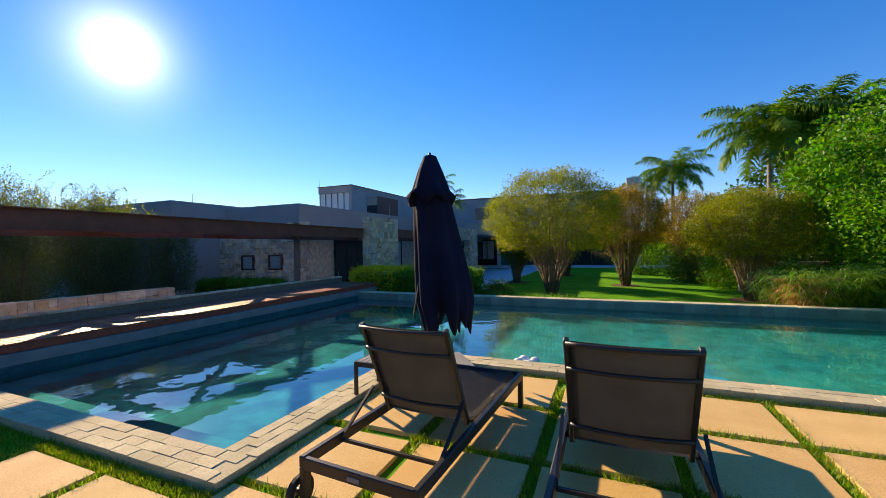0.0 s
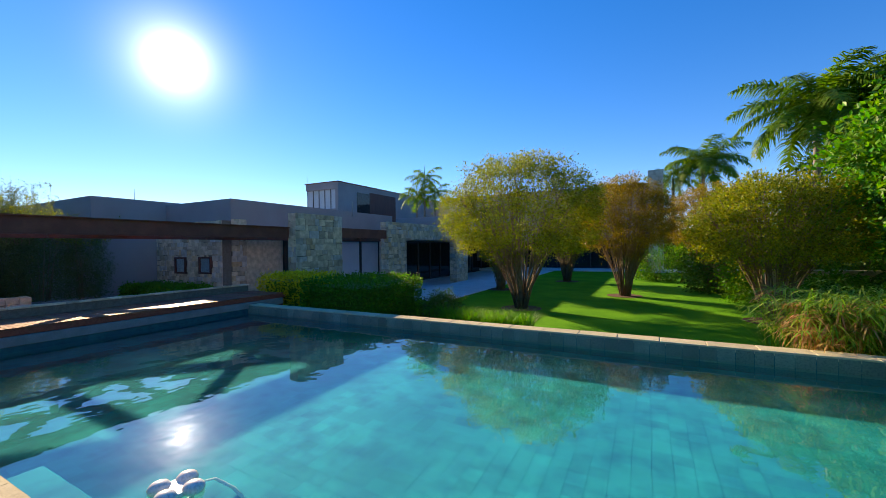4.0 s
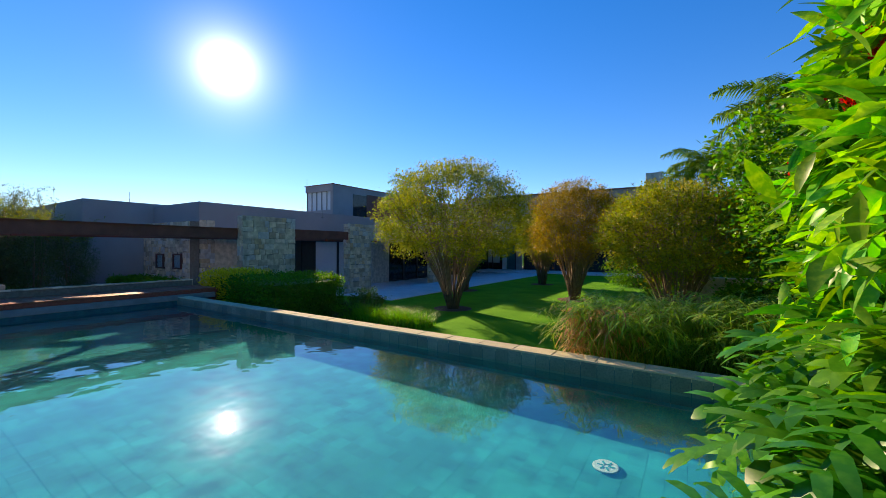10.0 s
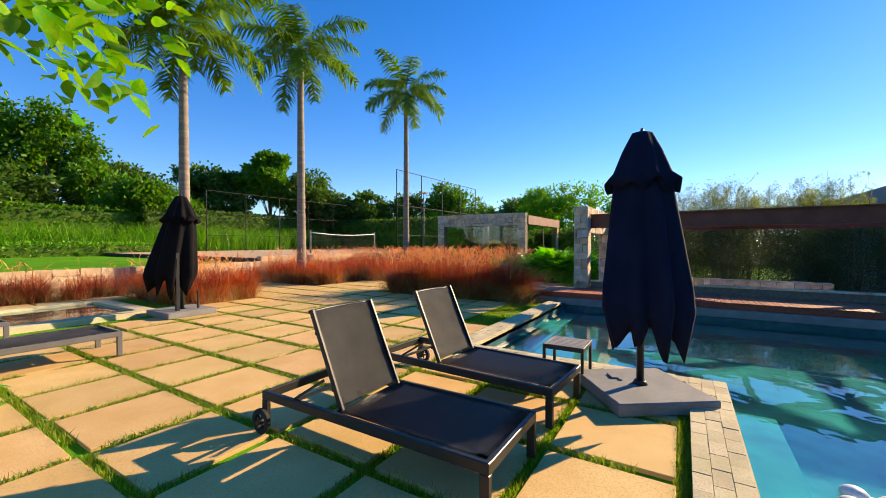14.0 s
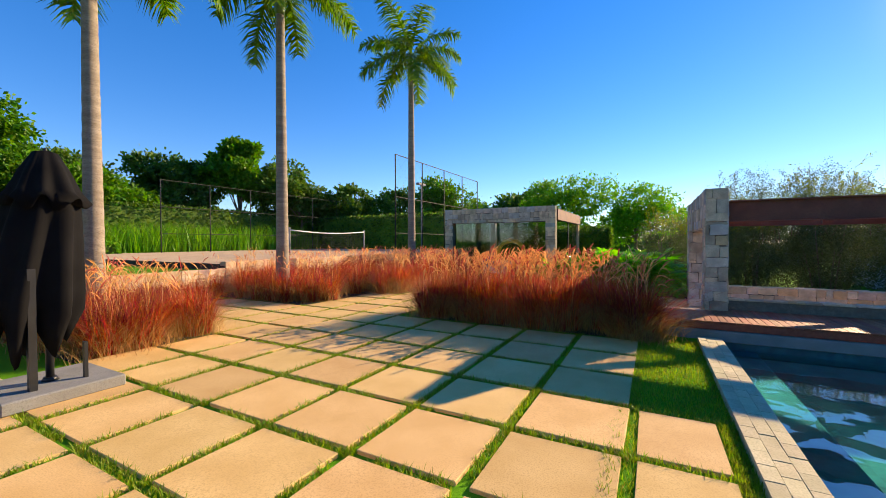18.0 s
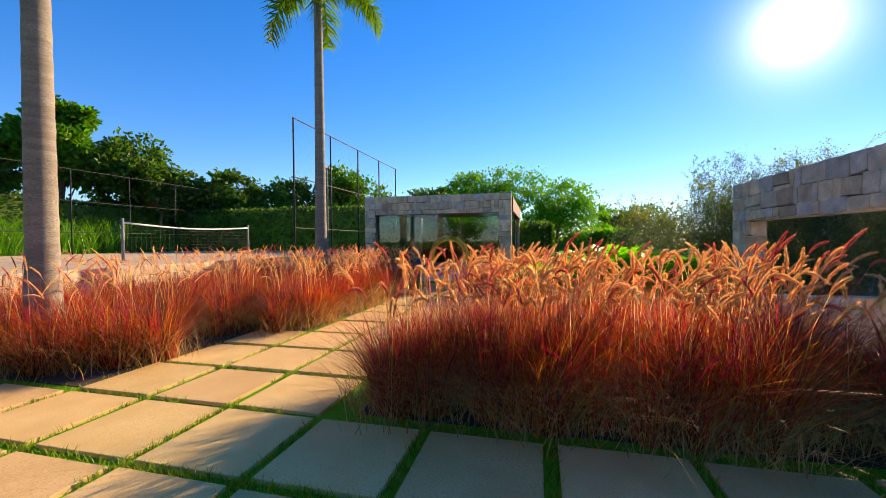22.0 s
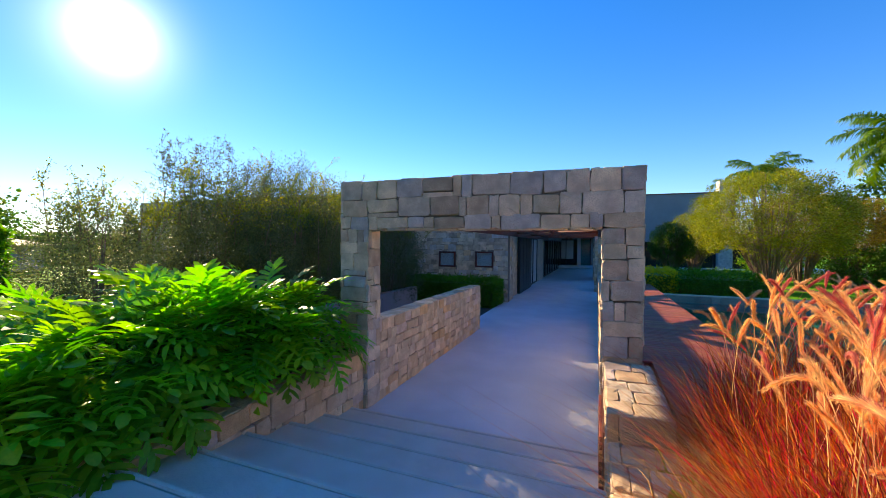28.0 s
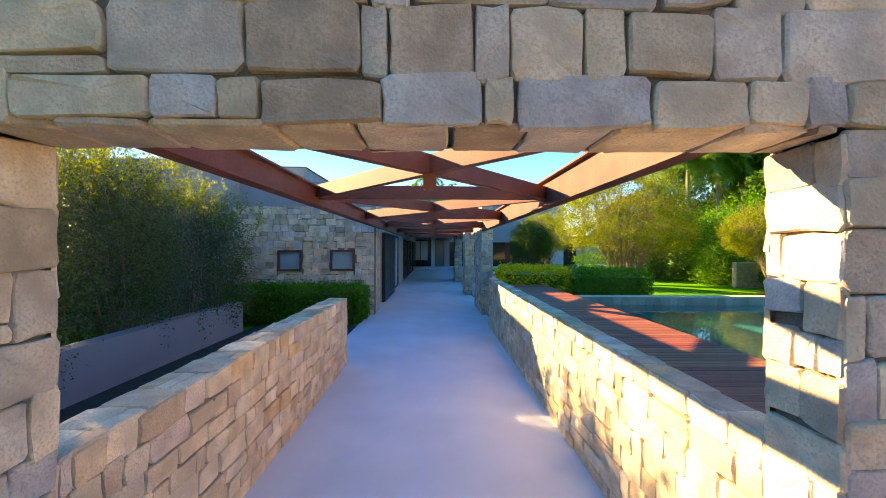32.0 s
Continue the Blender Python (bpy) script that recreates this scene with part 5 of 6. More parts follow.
def blob_points(rng, n, c, r, shell=0.55, clumps=60, spread=0.2):
    """Points gathered in clumps over the shell of an ellipsoid, and the way out at each."""
    d = unit(rng.normal(size=(clumps, 3)))
    rad = rng.uniform(shell, 1.0, (clumps, 1)) ** 0.6
    cc = d * rad
    k = rng.integers(0, clumps, n)
    P = cc[k] + spread * rng.normal(size=(n, 3))
    return P * np.array(r) + np.array(c), unit(P)


def vase_tree(x, y, z0, top, width, bottom, n, material, seed, label, stems=62, leaf=0.07):
    rng = np.random.default_rng(seed)
    t = thing("round_tree", label, "tree", "clipped round trees on the lawn")
    H = top - z0
    cz, rz = (top + bottom) / 2 - z0, (top - bottom) / 2
    bm = bmesh.new()
    twigs = []
    for k in range(stems):
        az, sp = rng.uniform(0, 6.28), math.sqrt(rng.uniform(0.02, 1)) * 0.9
        p = Vector((0.16 * math.cos(az), 0.16 * math.sin(az), 0))
        ex, ey, ez = sp * width / 2 * math.cos(az), sp * width / 2 * math.sin(az), cz + rz * (0.85 - 0.8 * sp * sp) + rng.uniform(-0.2, 0.3)
        pts = []
        for i in range(7):
            u = i / 6
            pts.append((p.x + (ex - p.x) * u ** 1.15 + rng.normal(0, 0.025), p.y + (ey - p.y) * u ** 1.15 + rng.normal(0, 0.025), ez * u ** 0.9))
        r0 = rng.uniform(0.016, 0.04)
        tube(bm, pts, [r0 * (1 - 0.75 * i / 6) for i in range(7)], 5)
        u = rng.uniform(2.2, 6, 110)
        i0 = np.minimum(u.astype(int), 5)
        A = np.array(pts)
        twigs.append(A[i0] + (u - i0)[:, None] * (A[i0 + 1] - A[i0]) + rng.normal(0, 0.16, (110, 3)))
        for b in range(5):
            i = rng.integers(2, 6)
            a2 = az + rng.uniform(-1, 1)
            q0 = Vector(pts[i])
            ln = rng.uniform(0.5, 1.1)
            q1 = q0 + Vector((ln * 0.55 * math.cos(a2), ln * 0.55 * math.sin(a2), ln * 0.75))
            tube(bm, [q0, (q0 + q1) / 2 + Vector((0.03, 0.02, 0.02)), q1], [r0 * 0.4, r0 * 0.3, r0 * 0.12], 4)
    part("trunk", bm, M_TWIG, t)
    twigs = np.concatenate(twigs)
    P, out = blob_points(rng, int(n * 2.6), (0, 0, cz), (width / 2, width / 2, rz), 0.5, 760, 0.05)
    rho = np.hypot(P[:, 0], P[:, 1]) / (width / 2)
    keep = (P[:, 2] - cz) / rz > -0.9 + 0.75 * np.clip(1 - rho, 0, 1)
    P, out = np.concatenate([P[keep], twigs]), np.concatenate([out[keep], unit(twigs - [0, 0, 0.4 * H])])
    part("crown", small_leaves("crown", P, out, leaf, 0.55, material, rng, 0.1), None, t)
    bm = bmesh.new()
    bmesh.ops.create_circle(bm, cap_ends=True, radius=0.75, segments=24, matrix=Matrix.Translation((0, 0, 0.015)))
    part("mulch_ring", bm, M_MULCH, t, "dark red bark mulch ring")
    t.matrix_basis = pose(x, y, z0)
    return t


vase_tree(-2.75, 18.6, LAWN_Z, 5.0, 6.0, 0.55, 23000, M_OLIVE, 51, "multi-stemmed round tree with olive green foliage on the lawn")
vase_tree(0.5, 24.0, LAWN_Z, 4.75, 4.4, 0.7, 15000, M_RUSTLEAF, 52, "multi-stemmed round tree with rust-tinged foliage on the lawn")
vase_tree(4.75, 19.0, LAWN_Z, 3.65, 4.5, 0.5, 15000, M_OLIVE, 53, "low round multi-stemmed tree with olive foliage on the lawn")
vase_tree(4.3, 28.0, LAWN_Z, 4.6, 4.6, 0.9, 12000, M_RUSTLEAF, 54, "round tree with reddish stems and thin golden foliage")
vase_tree(-3.2, 30.5, LAWN_Z, 4.0, 4.0, 0.6, 12000, M_OLIVE, 55, "small round dark tree near the house")
vase_tree(-5.6, 24.5, LAWN_Z, 3.0, 2.6, 0.4, 7000, M_DARKLEAF, 56, "small dark round tree near the paving")


def shrub(name, label, category, c, r, n, leaf, aspect, material, seed, group="", clumps=90, spread=0.14, shell=0.35, droop=0.2, big=False, zmin=None, stems=6, kind=""):
    rng = np.random.default_rng(seed)
    t = thing(name, label, category, group, kind)
    P, out = blob_points(rng, n, (0, 0, 0), r, shell, clumps, spread)
    if zmin is not None:
        k = P[:, 2] > zmin - c[2]
        P, out = P[k], out[k]
    f = leaves if big else small_leaves
    part("foliage", f("foliage", P, out, leaf, aspect, material, rng, droop), None, t)
    base = (zmin if zmin is not None else c[2] - r[2]) - c[2]
    bm = bmesh.new()
    for k in range(stems):
        a = rng.uniform(0, 6.28)
        q = rng.uniform(0.15, 0.7)
        e = Vector((q * r[0] * math.cos(a), q * r[1] * math.sin(a), rng.uniform(0.1, 0.7) * r[2]))
        s = Vector((0.25 * e.x, 0.25 * e.y, base - 0.05))
        tube(bm, [s, s.lerp(e, 0.5) + Vector((0, 0, 0.1 * r[2])), e], [0.028, 0.02, 0.006], 5)
    part("trunk", bm, M_TWIG, t)
    t.matrix_basis = pose(*c)
    return t


def tree(x, y, z0, h, w, seed, material, label, n=9000, leaf=0.3, group="background trees", trunk=0.2):
    rng = np.random.default_rng(seed)
    t = thing("tree", label, "tree", group)
    bm = bmesh.new()
    tube(bm, [(0, 0, 0), (0.05 * h * rng.uniform(-1, 1), 0, 0.25 * h), (0, 0.04 * h * rng.uniform(-1, 1), 0.55 * h)], [trunk, trunk * 0.7, trunk * 0.4], 8)
    cs = []
    for k in range(9):
        a, q = rng.uniform(0, 6.28), rng.uniform(0.25, 0.85)
        e = np.array([q * w / 2 * math.cos(a), q * w / 2 * math.sin(a), h * rng.uniform(0.42, 0.92) * (1.06 - 0.25 * q)])
        cs.append((e, rng.uniform(0.2, 0.34) * w))
        tube(bm, [(0, 0, 0.3 * h), tuple(e * [0.5, 0.5, 0.72]), tuple(e)], [trunk * 0.4, trunk * 0.25, trunk * 0.08], 5)
    part("trunk", bm, M_TWIG, t)
    Ps, Os = [], []
    for e, r in cs:
        P, o = blob_points(rng, n // 9, e, (r, r, r * 0.75), 0.45, 46, 0.13)
        Ps.append(P)
        Os.append(o)
    part("crown", small_leaves("crown", np.concatenate(Ps), np.concatenate(Os), leaf, 0.6, material, rng, 0.3), None, t)
    t.matrix_basis = pose(x, y, z0)
    return t


# planting on the east side: tall bright trees, small-leaved hedge, broad-leaved climber with red flowers
tree(8.6, 19.8, LAWN_Z, 7.6, 6.0, 61, M_TREELEAF, "tall bright green leafy tree beside the lawn", 26000, 0.16, "green trees east of the lawn")
tree(11.2, 16.0, LAWN_Z, 8.2, 6.4, 62, M_TREELEAF, "tall spreading bright green tree behind the pool", 30000, 0.16, "green trees east of the lawn")
tree(9.8, 11.5, 0.0, 6.8, 4.6, 63, M_MIDLEAF, "tall leafy green tree at the end of the pool", 34000, 0.11, "green trees east of the lawn")
tree(13, 24, LAWN_Z, 9.0, 9.0, 64, M_DARKLEAF, "dark green tree behind the garden", 16000, 0.25)
tree(16, 38, LAWN_Z, 9.0, 12.0, 65, M_DARKLEAF, "dark green tree behind the garden", 16000, 0.3)
tree(22, 12, 0, 11.0, 12.0, 66, M_LEAF, "large green tree east of the garden", 16000, 0.3)
shrub("small_leaf_hedge", "dense small-leaved bright hedge behind the pool", "hedge", (8.4, 15.2, 1.6), (2.2, 3.6, 2.4), 30000, 0.11, 0.6, M_TREELEAF, 67, zmin=LAWN_Z)
shrub("small_leaf_hedge", "yellow-green small-leaved shrub behind the pool", "hedge", (8.0, 11.6, 1.7), (1.5, 1.8, 2.5), 19000, 0.075, 0.6, M_MIDLEAF, 68, zmin=0.0)
shrub("broadleaf_shrub", "tall climbing shrub with broad glossy leaves and red flower spikes", "shrub", (7.1, 8.6, 1.9), (1.25, 2.0, 2.5), 12000, 0.24, 0.33, M_BIGLEAF, 69, clumps=520, spread=0.06, shell=0.7, droop=0.55, big=True, zmin=0.0, stems=10)
shrub("broadleaf_shrub", "low mass of long glossy leaves overhanging the pool edge", "shrub", (6.95, 8.2, 0.35), (0.75, 2.0, 0.9), 2200, 0.23, 0.24, M_BIGLEAF, 70, clumps=260, spread=0.07, shell=0.7, droop=0.6, big=True, zmin=-0.12, stems=8)
shrub("broadleaf_shrub", "broad-leaved green shrub at the corner of the pool", "shrub", (7.3, 11.2, 0.5), (1.2, 1.3, 1.1), 3600, 0.2, 0.35, M_BIGLEAF, 71, clumps=160, spread=0.08, shell=0.6, droop=0.5, big=True, zmin=0.0)
rng = np.random.default_rng(72)
SPIKES = [pose(*q) for q in ((6.0, 7.38, 2.5), (6.0, 7.85, 2.66), (6.0, 8.45, 2.6), (5.98, 9.4, 2.62), (6.0, 8.75, 2.42), (5.98, 10.3, 2.3))]
for k in range(6):
    a = thing("flower_spike", "bright red upright flower spike on the broad-leaved shrub", "flower", "red flower spikes")
    P = np.stack([rng.normal(0, 0.016, 190), rng.normal(0, 0.016, 190), rng.uniform(0, 0.15, 190)], 1)
    part("petals", small_leaves("petals", P, unit(P * [1, 1, 0] + [0, 0, 0.02]), 0.032, 0.5, M_RED, rng, -0.5, 0.5), None, a)
    part("stalk", tube(bmesh.new(), [(0, 0, -0.12), (0, 0, 0.15)], 0.005, 5), M_SHAFT, a)
    th = rng.uniform(0, 6.28)
    a.matrix_basis = SPIKES[k] @ pose(0, 0, 0, rng.uniform(-12, 12), rng.uniform(-14, 4), 0)
for k, (x, y, a, b) in enumerate(((5.6, 23.6, 1.5, 1.6), (8.0, 23.9, 1.7, 2.0), (10.6, 23.6, 1.7, 1.7), (13.2, 24.0, 1.8, 2.2), (6.6, 20.6, 0.9, 0.9), (8.4, 20.9, 1.0, 1.1))):
    shrub("garden_shrub", "dense dark green shrub beside the low stone wall", "shrub", (x, y, b * 0.55 + LAWN_Z), (a, 1.1, b), 6000, 0.13, 0.5, M_DARKLEAF if k % 2 else M_MIDLEAF, 160 + k, "shrubs at the edge of the lawn", 160, 0.12, 0.3, zmin=LAWN_Z)
tree(6.8, 30.5, LAWN_Z, 4.6, 7.0, 174, M_MIDLEAF, "spreading green tree in front of the palms", 16000, 0.17)
tree(11.6, 30.0, LAWN_Z, 6.0, 8.0, 175, M_TREELEAF, "spreading green tree in front of the palms", 18000, 0.18)
for k, (x, y, a, b) in enumerate(((4.4, 27.0, 1.6, 1.5), (7.2, 27.0, 1.9, 1.9), (9.8, 26.6, 1.9, 2.2), (2.2, 33.0, 2.0, 1.5), (6.0, 33.0, 2.2, 2.2))):
    shrub("garden_shrub", "broad dark green shrub at the back of the lawn", "shrub", (x, y, b * 0.55 + LAWN_Z), (a, 1.3, b), 6000, 0.13, 0.5, M_MIDLEAF if k % 2 else M_DARKLEAF, 180 + k, "shrubs at the edge of the lawn", 160, 0.12, 0.3, zmin=LAWN_Z)
tree(18, 32, LAWN_Z, 11.5, 9, 171, M_MIDLEAF, "tall green tree rising behind the garden", 22000, 0.24)
tree(24, 35, LAWN_Z, 15.0, 12, 172, M_MIDLEAF, "tall green tree rising behind the garden", 26000, 0.28)
tree(14.5, 20, LAWN_Z, 8.5, 8, 173, M_TREELEAF, "spreading bright green tree beside the lawn", 26000, 0.17, "green trees east of the lawn")
solo("garden_stone_wall", nbox(5.2, 15.5, 22.0, 22.35, LAWN_Z, 0.62, 0.02), M_STONE, "low rough stone wall at the edge of the lawn", "wall", kind="structure")

# papyrus-like reeds behind the far coping
def reeds(x0, x1, y0, y1, z, n, h, seed, label, material, lean=1.0, width=0.009):
    rng = np.random.default_rng(seed)
    P = np.stack([rng.uniform(x0, x1, n), rng.uniform(y0, y1, n), np.full(n, z)], 1)
    return solo("reeds", blades("reeds", P, h, lean, width, material, rng, 5, 0.7), None, label, "reeds", kind="stuff")


M_DRYREED = leaf_mat("dry_reed", (0.44, 0.25, 0.10), (0.54, 0.34, 0.14), (0.30, 0.20, 0.07), vary=0.4)


def papyrus(name, label, x0, x1, y0, y1, n, lo, hi, seed, material, rays=15, ray=0.36, droop=0.55):
    """Reeds that each carry a star of strap leaves at the head: stalks as thin strips, leaves as bent tapered blades."""
    rng = np.random.default_rng(seed)
    cx, cy = rng.uniform(x0, x1, n // 9), rng.uniform(y0, y1, n // 9)
    k = rng.integers(0, len(cx), n)
    foot = np.stack([cx[k] + rng.normal(0, 0.10, n), cy[k] + rng.normal(0, 0.10, n), np.full(n, LAWN_Z)], 1)
    az = rng.uniform(0, 6.283, n)
    H = rng.uniform(lo, hi, n) * (0.82 + 0.18 * rng.uniform(0, 1, n))
    lean = rng.uniform(0.05, 0.38, n)
    head = foot + np.stack([H * lean * np.cos(az), H * lean * np.sin(az), H], 1)
    t = thing(name, label, "reeds", kind="stuff")
    side = np.stack([-np.sin(az), np.cos(az), 0 * az], 1) * 0.006
    mid = 0.5 * (foot + head) - np.stack([0.1 * H * lean * np.cos(az), 0.1 * H * lean * np.sin(az), 0 * H], 1)
    V = np.stack([foot - side, foot + side, mid - side, mid + side, head - 0.5 * side, head + 0.5 * side], 1).reshape(-1, 3)
    b = np.arange(n)[:, None] * 6
    T = np.concatenate([b + [0, 1, 3], b + [0, 3, 2], b + [2, 3, 5], b + [2, 5, 4]], 0)
    part("stalks", quads_mesh("stalks", V, T, material), None, t)
    m = n * rays
    c = np.repeat(head, rays, 0)
    a = rng.uniform(0, 6.283, m)
    d = np.stack([np.cos(a), np.sin(a), rng.uniform(-0.1, 0.75, m)], 1)
    d = unit(d)
    sd = np.stack([-np.sin(a), np.cos(a), 0 * a], 1) * 0.011
    L = ray * rng.uniform(0.6, 1.25, (m, 1))
    sag = droop * rng.uniform(0.5, 1.4, (m, 1)) * np.array([0, 0, 1.0])
    p1, p2, p3 = c + 0.4 * L * d - 0.16 * L * sag, c + 0.75 * L * d - 0.56 * L * sag, c + L * d - L * sag
    V = np.stack([c, p1 - sd, p1 + sd, p2 - 0.7 * sd, p2 + 0.7 * sd, p3], 1).reshape(-1, 3)
    b = np.arange(m)[:, None] * 6
    T = np.concatenate([b + [0, 1, 2], b + [1, 3, 4], b + [1, 4, 2], b + [3, 5, 4]], 0)
    part("leaf_stars", quads_mesh("leaf_stars", V, T, material), None, t)
    return t


papyrus("papyrus_bed", "dense green papyrus with star-shaped heads behind the pool", 3.5, 6.3, 12.0, 13.9, 620, 1.05, 1.7, 75, M_REED)
papyrus("papyrus_bed", "brown and yellowing papyrus at the edge of the clump", 3.15, 4.3, 11.8, 12.6, 90, 0.9, 1.55, 78, M_DRYREED, 12, 0.3, 0.8)
reeds(3.5, 6.2, 11.9, 13.9, LAWN_Z, 1800, 1.0, 76, "green and brown stems under the papyrus heads", M_MIDLEAF, 0.8)
reeds(-5.8, -1.4, 14.6, 15.5, LAWN_Z, 2600, 0.55, 77, "tufts of strap-leaved lily turf behind the coping", M_LEAF, 0.9, 0.012)


def hedge(name, label, x0, x1, y0, y1, z0, z1, n, leaf, material, seed):
    rng = np.random.default_rng(seed)
    t = thing(name, label, "hedge")
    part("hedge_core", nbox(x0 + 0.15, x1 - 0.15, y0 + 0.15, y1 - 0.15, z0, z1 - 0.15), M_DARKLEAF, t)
    a = np.array([x0, y0, z0 + 0.05])
    b = np.array([x1, y1, z1])
    P = rng.uniform(a, b, (n, 3))
    ax = rng.integers(0, 5, n)
    out = np.zeros((n, 3))
    for k, (d, s) in enumerate(((0, 0), (0, 1), (1, 0), (1, 1), (2, 1))):
        q = ax == k
        P[q, d] = (b if s else a)[d] + rng.normal(0, 0.05, q.sum()) * (1 if k < 4 else 1.2)
        out[q, d] = 1 if s else -1
    part("foliage", small_leaves("foliage", P, out, leaf, 0.6, material, rng, 0.0), None, t)
    return t


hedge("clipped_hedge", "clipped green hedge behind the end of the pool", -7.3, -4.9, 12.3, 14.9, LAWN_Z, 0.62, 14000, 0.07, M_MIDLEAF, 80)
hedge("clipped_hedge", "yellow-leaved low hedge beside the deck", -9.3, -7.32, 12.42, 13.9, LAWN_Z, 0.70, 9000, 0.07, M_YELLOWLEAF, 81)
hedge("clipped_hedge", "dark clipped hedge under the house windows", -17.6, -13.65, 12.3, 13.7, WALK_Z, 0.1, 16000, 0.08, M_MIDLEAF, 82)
shrub("ground_shrub", "small dark round shrub on the lawn edge", "shrub", (-4.6, 15.8, -0.4), (0.7, 0.7, 0.5), 4000, 0.06, 0.6, M_DARKLEAF, 83, zmin=LAWN_Z)
shrub("ground_shrub", "low grey-green ground cover beside the paving", "shrub", (-5.6, 14.9, -0.6), (1.3, 0.7, 0.35), 4000, 0.06, 0.6, M_GREYLEAF, 84, zmin=LAWN_Z)

# wild shrubs west of the walkway, with thin shoots above
rng = np.random.default_rng(86)
for k, (x, y, h, w) in enumerate(((-18.3, 3.9, 3.9, 1.35), (-18.3, 6.3, 4.7, 1.35), (-18.3, 8.9, 4.4, 1.35), (-19.8, 5.0, 4.9, 1.6), (-20.0, 7.4, 4.5, 1.6), (-20.0, 9.9, 4.8, 1.4), (-20.6, 3.2, 2.9, 1.7), (-22.2, 7.0, 3.4, 2.2), (-23.5, 4.2, 2.3, 2.0), (-17.3, 4.4, 3.2, 0.95), (-17.2, 6.2, 3.5, 1.0), (-17.2, 8.2, 3.7, 1.0), (-17.1, 9.8, 3.6, 1.0), (-16.9, 10.9, 3.2, 0.85), (-18.8, 1.75, 3.3, 1.1))):
    s = shrub("wild_shrub", "grey-green shrub with thin upright shoots beside the walkway", "shrub", (x, y, h * 0.42 - 0.45), (w, w, h * 0.52), 34000 if k < 6 else (14000 if k > 8 else 12000), 0.052, 0.45, M_GREYLEAF, 87 + k, "wild shrubs west of the walkway", 420, 0.09, 0.2, 0.0, zmin=WALK_Z if y > 2.3 else -0.05)
    bm = bmesh.new()
    P = []
    for q in range(15):
        a, rr = rng.uniform(0, 6.28), w * math.sqrt(rng.uniform(0, 0.9))
        b0 = Vector((rr * math.cos(a), rr * math.sin(a), h * 0.2))
        e = b0 + Vector((rng.normal(0, 0.22), rng.normal(0, 0.22), h * rng.uniform(0.15, 0.38)))
        tube(bm, [b0, e], [0.01, 0.003], 4)
        for g in range(6):
            u = rng.uniform(0.25, 0.95)
            c0 = b0.lerp(e, u)
            c1 = c0 + Vector((rng.normal(0, 0.22), rng.normal(0, 0.22), rng.uniform(0.15, 0.45)))
            tube(bm, [c0, c1], [0.005, 0.002], 3)
            P.append(np.array(c0)[None] + rng.uniform(0.1, 1.0, (26, 1)) * (np.array(c1) - np.array(c0))[None] + rng.normal(0, 0.035, (26, 3)))
    tagged(part("shoot_mass", bm, M_TWIG, s), kind="stuff")
    P = np.concatenate(P)
    part("shoot_leaves", small_leaves("shoot_leaves", P, np.tile([0, 0, 1.0], (len(P), 1)), 0.06, 0.4, M_OLIVE if k < 3 or k > 8 else M_GREYLEAF, rng), None, s)

# trees and hedges to the south and west
SP = ((-1, -42, 9.5, 8), (-8.8, -40, 12.8, 10), (-15, -44, 8, 9), (-21.5, -38, 9, 8), (-25.5, -35, 11.2, 5), (-30, -31, 9.6, 9), (-36, -27, 8, 9), (-42, -20, 7, 9), (7, -42, 9, 9), (15, -40, 9, 9), (23, -38, 9, 9), (-48, -12, 6.5, 8), (-3, -36, 6.5, 8), (-14, -36, 6, 8), (2, -50, 11, 12))
for k, (x, y, h, w) in enumerate(SP):
    tree(x, y, 0.64, h, w, 120 + k, M_MIDLEAF if k % 3 == 1 else M_DARKLEAF, "dark green tree beyond the sports court", 17000, 0.36)
tree(-34, -5.8, 0, 6.8, 6.4, 140, M_LEAF, "bright green tree behind the pavilion", 14000, 0.22)
tree(-40, 0, 0, 6.2, 7, 141, M_LEAF, "green tree behind the pavilion", 10000, 0.25)
tree(-46, 7, -0.9, 5.2, 7, 142, M_DARKLEAF, "low green tree west of the garden", 8000, 0.25)
hedge("dark_hedge", "tall dark hedge behind the pavilion", -27.5, -25.6, -10, -1.0, -0.05, 2.3, 14000, 0.16, M_DARKLEAF, 149)
hedge("long_hedge", "long clipped green hedge behind the pavilion", -40, -25.5, 1.0, 3.0, -0.05, 1.9, 16000, 0.16, M_LEAF, 143)
hedge("far_hedge", "dark line of trees on the western horizon", -72, -66, -20, 60, -0.9, 2.2, 14000, 0.4, M_DARKLEAF, 151)
neighbour = thing("neighbour_house", "low far house with a dark hipped roof", "house")
part("house_wall", nbox(-62, -52, 6.5, 15.0, -0.9, 1.2), M_RENDER, neighbour)
bm = bmesh.new()
lo = [bm.verts.new(v) for v in ((-62.6, 6.0, 1.2), (-51.4, 6.0, 1.2), (-51.4, 15.5, 1.2), (-62.6, 15.5, 1.2))]
hi = [bm.verts.new(v) for v in ((-57, 9.5, 2.35), (-57, 12.0, 2.35))]
for f in ((lo[0], lo[1], hi[0]), (lo[1], lo[2], hi[1], hi[0]), (lo[2], lo[3], hi[1]), (lo[3], lo[0], hi[0], hi[1]), (lo[3], lo[2], lo[1], lo[0])):
    bm.faces.new(f)
part("roof", bm, M_ROOF, neighbour)
rng = np.random.default_rng(144)
n = 9000
P = np.stack([rng.uniform(-34, 24, n), rng.uniform(-31.0, -28.0, n), np.full(n, 0.64)], 1)
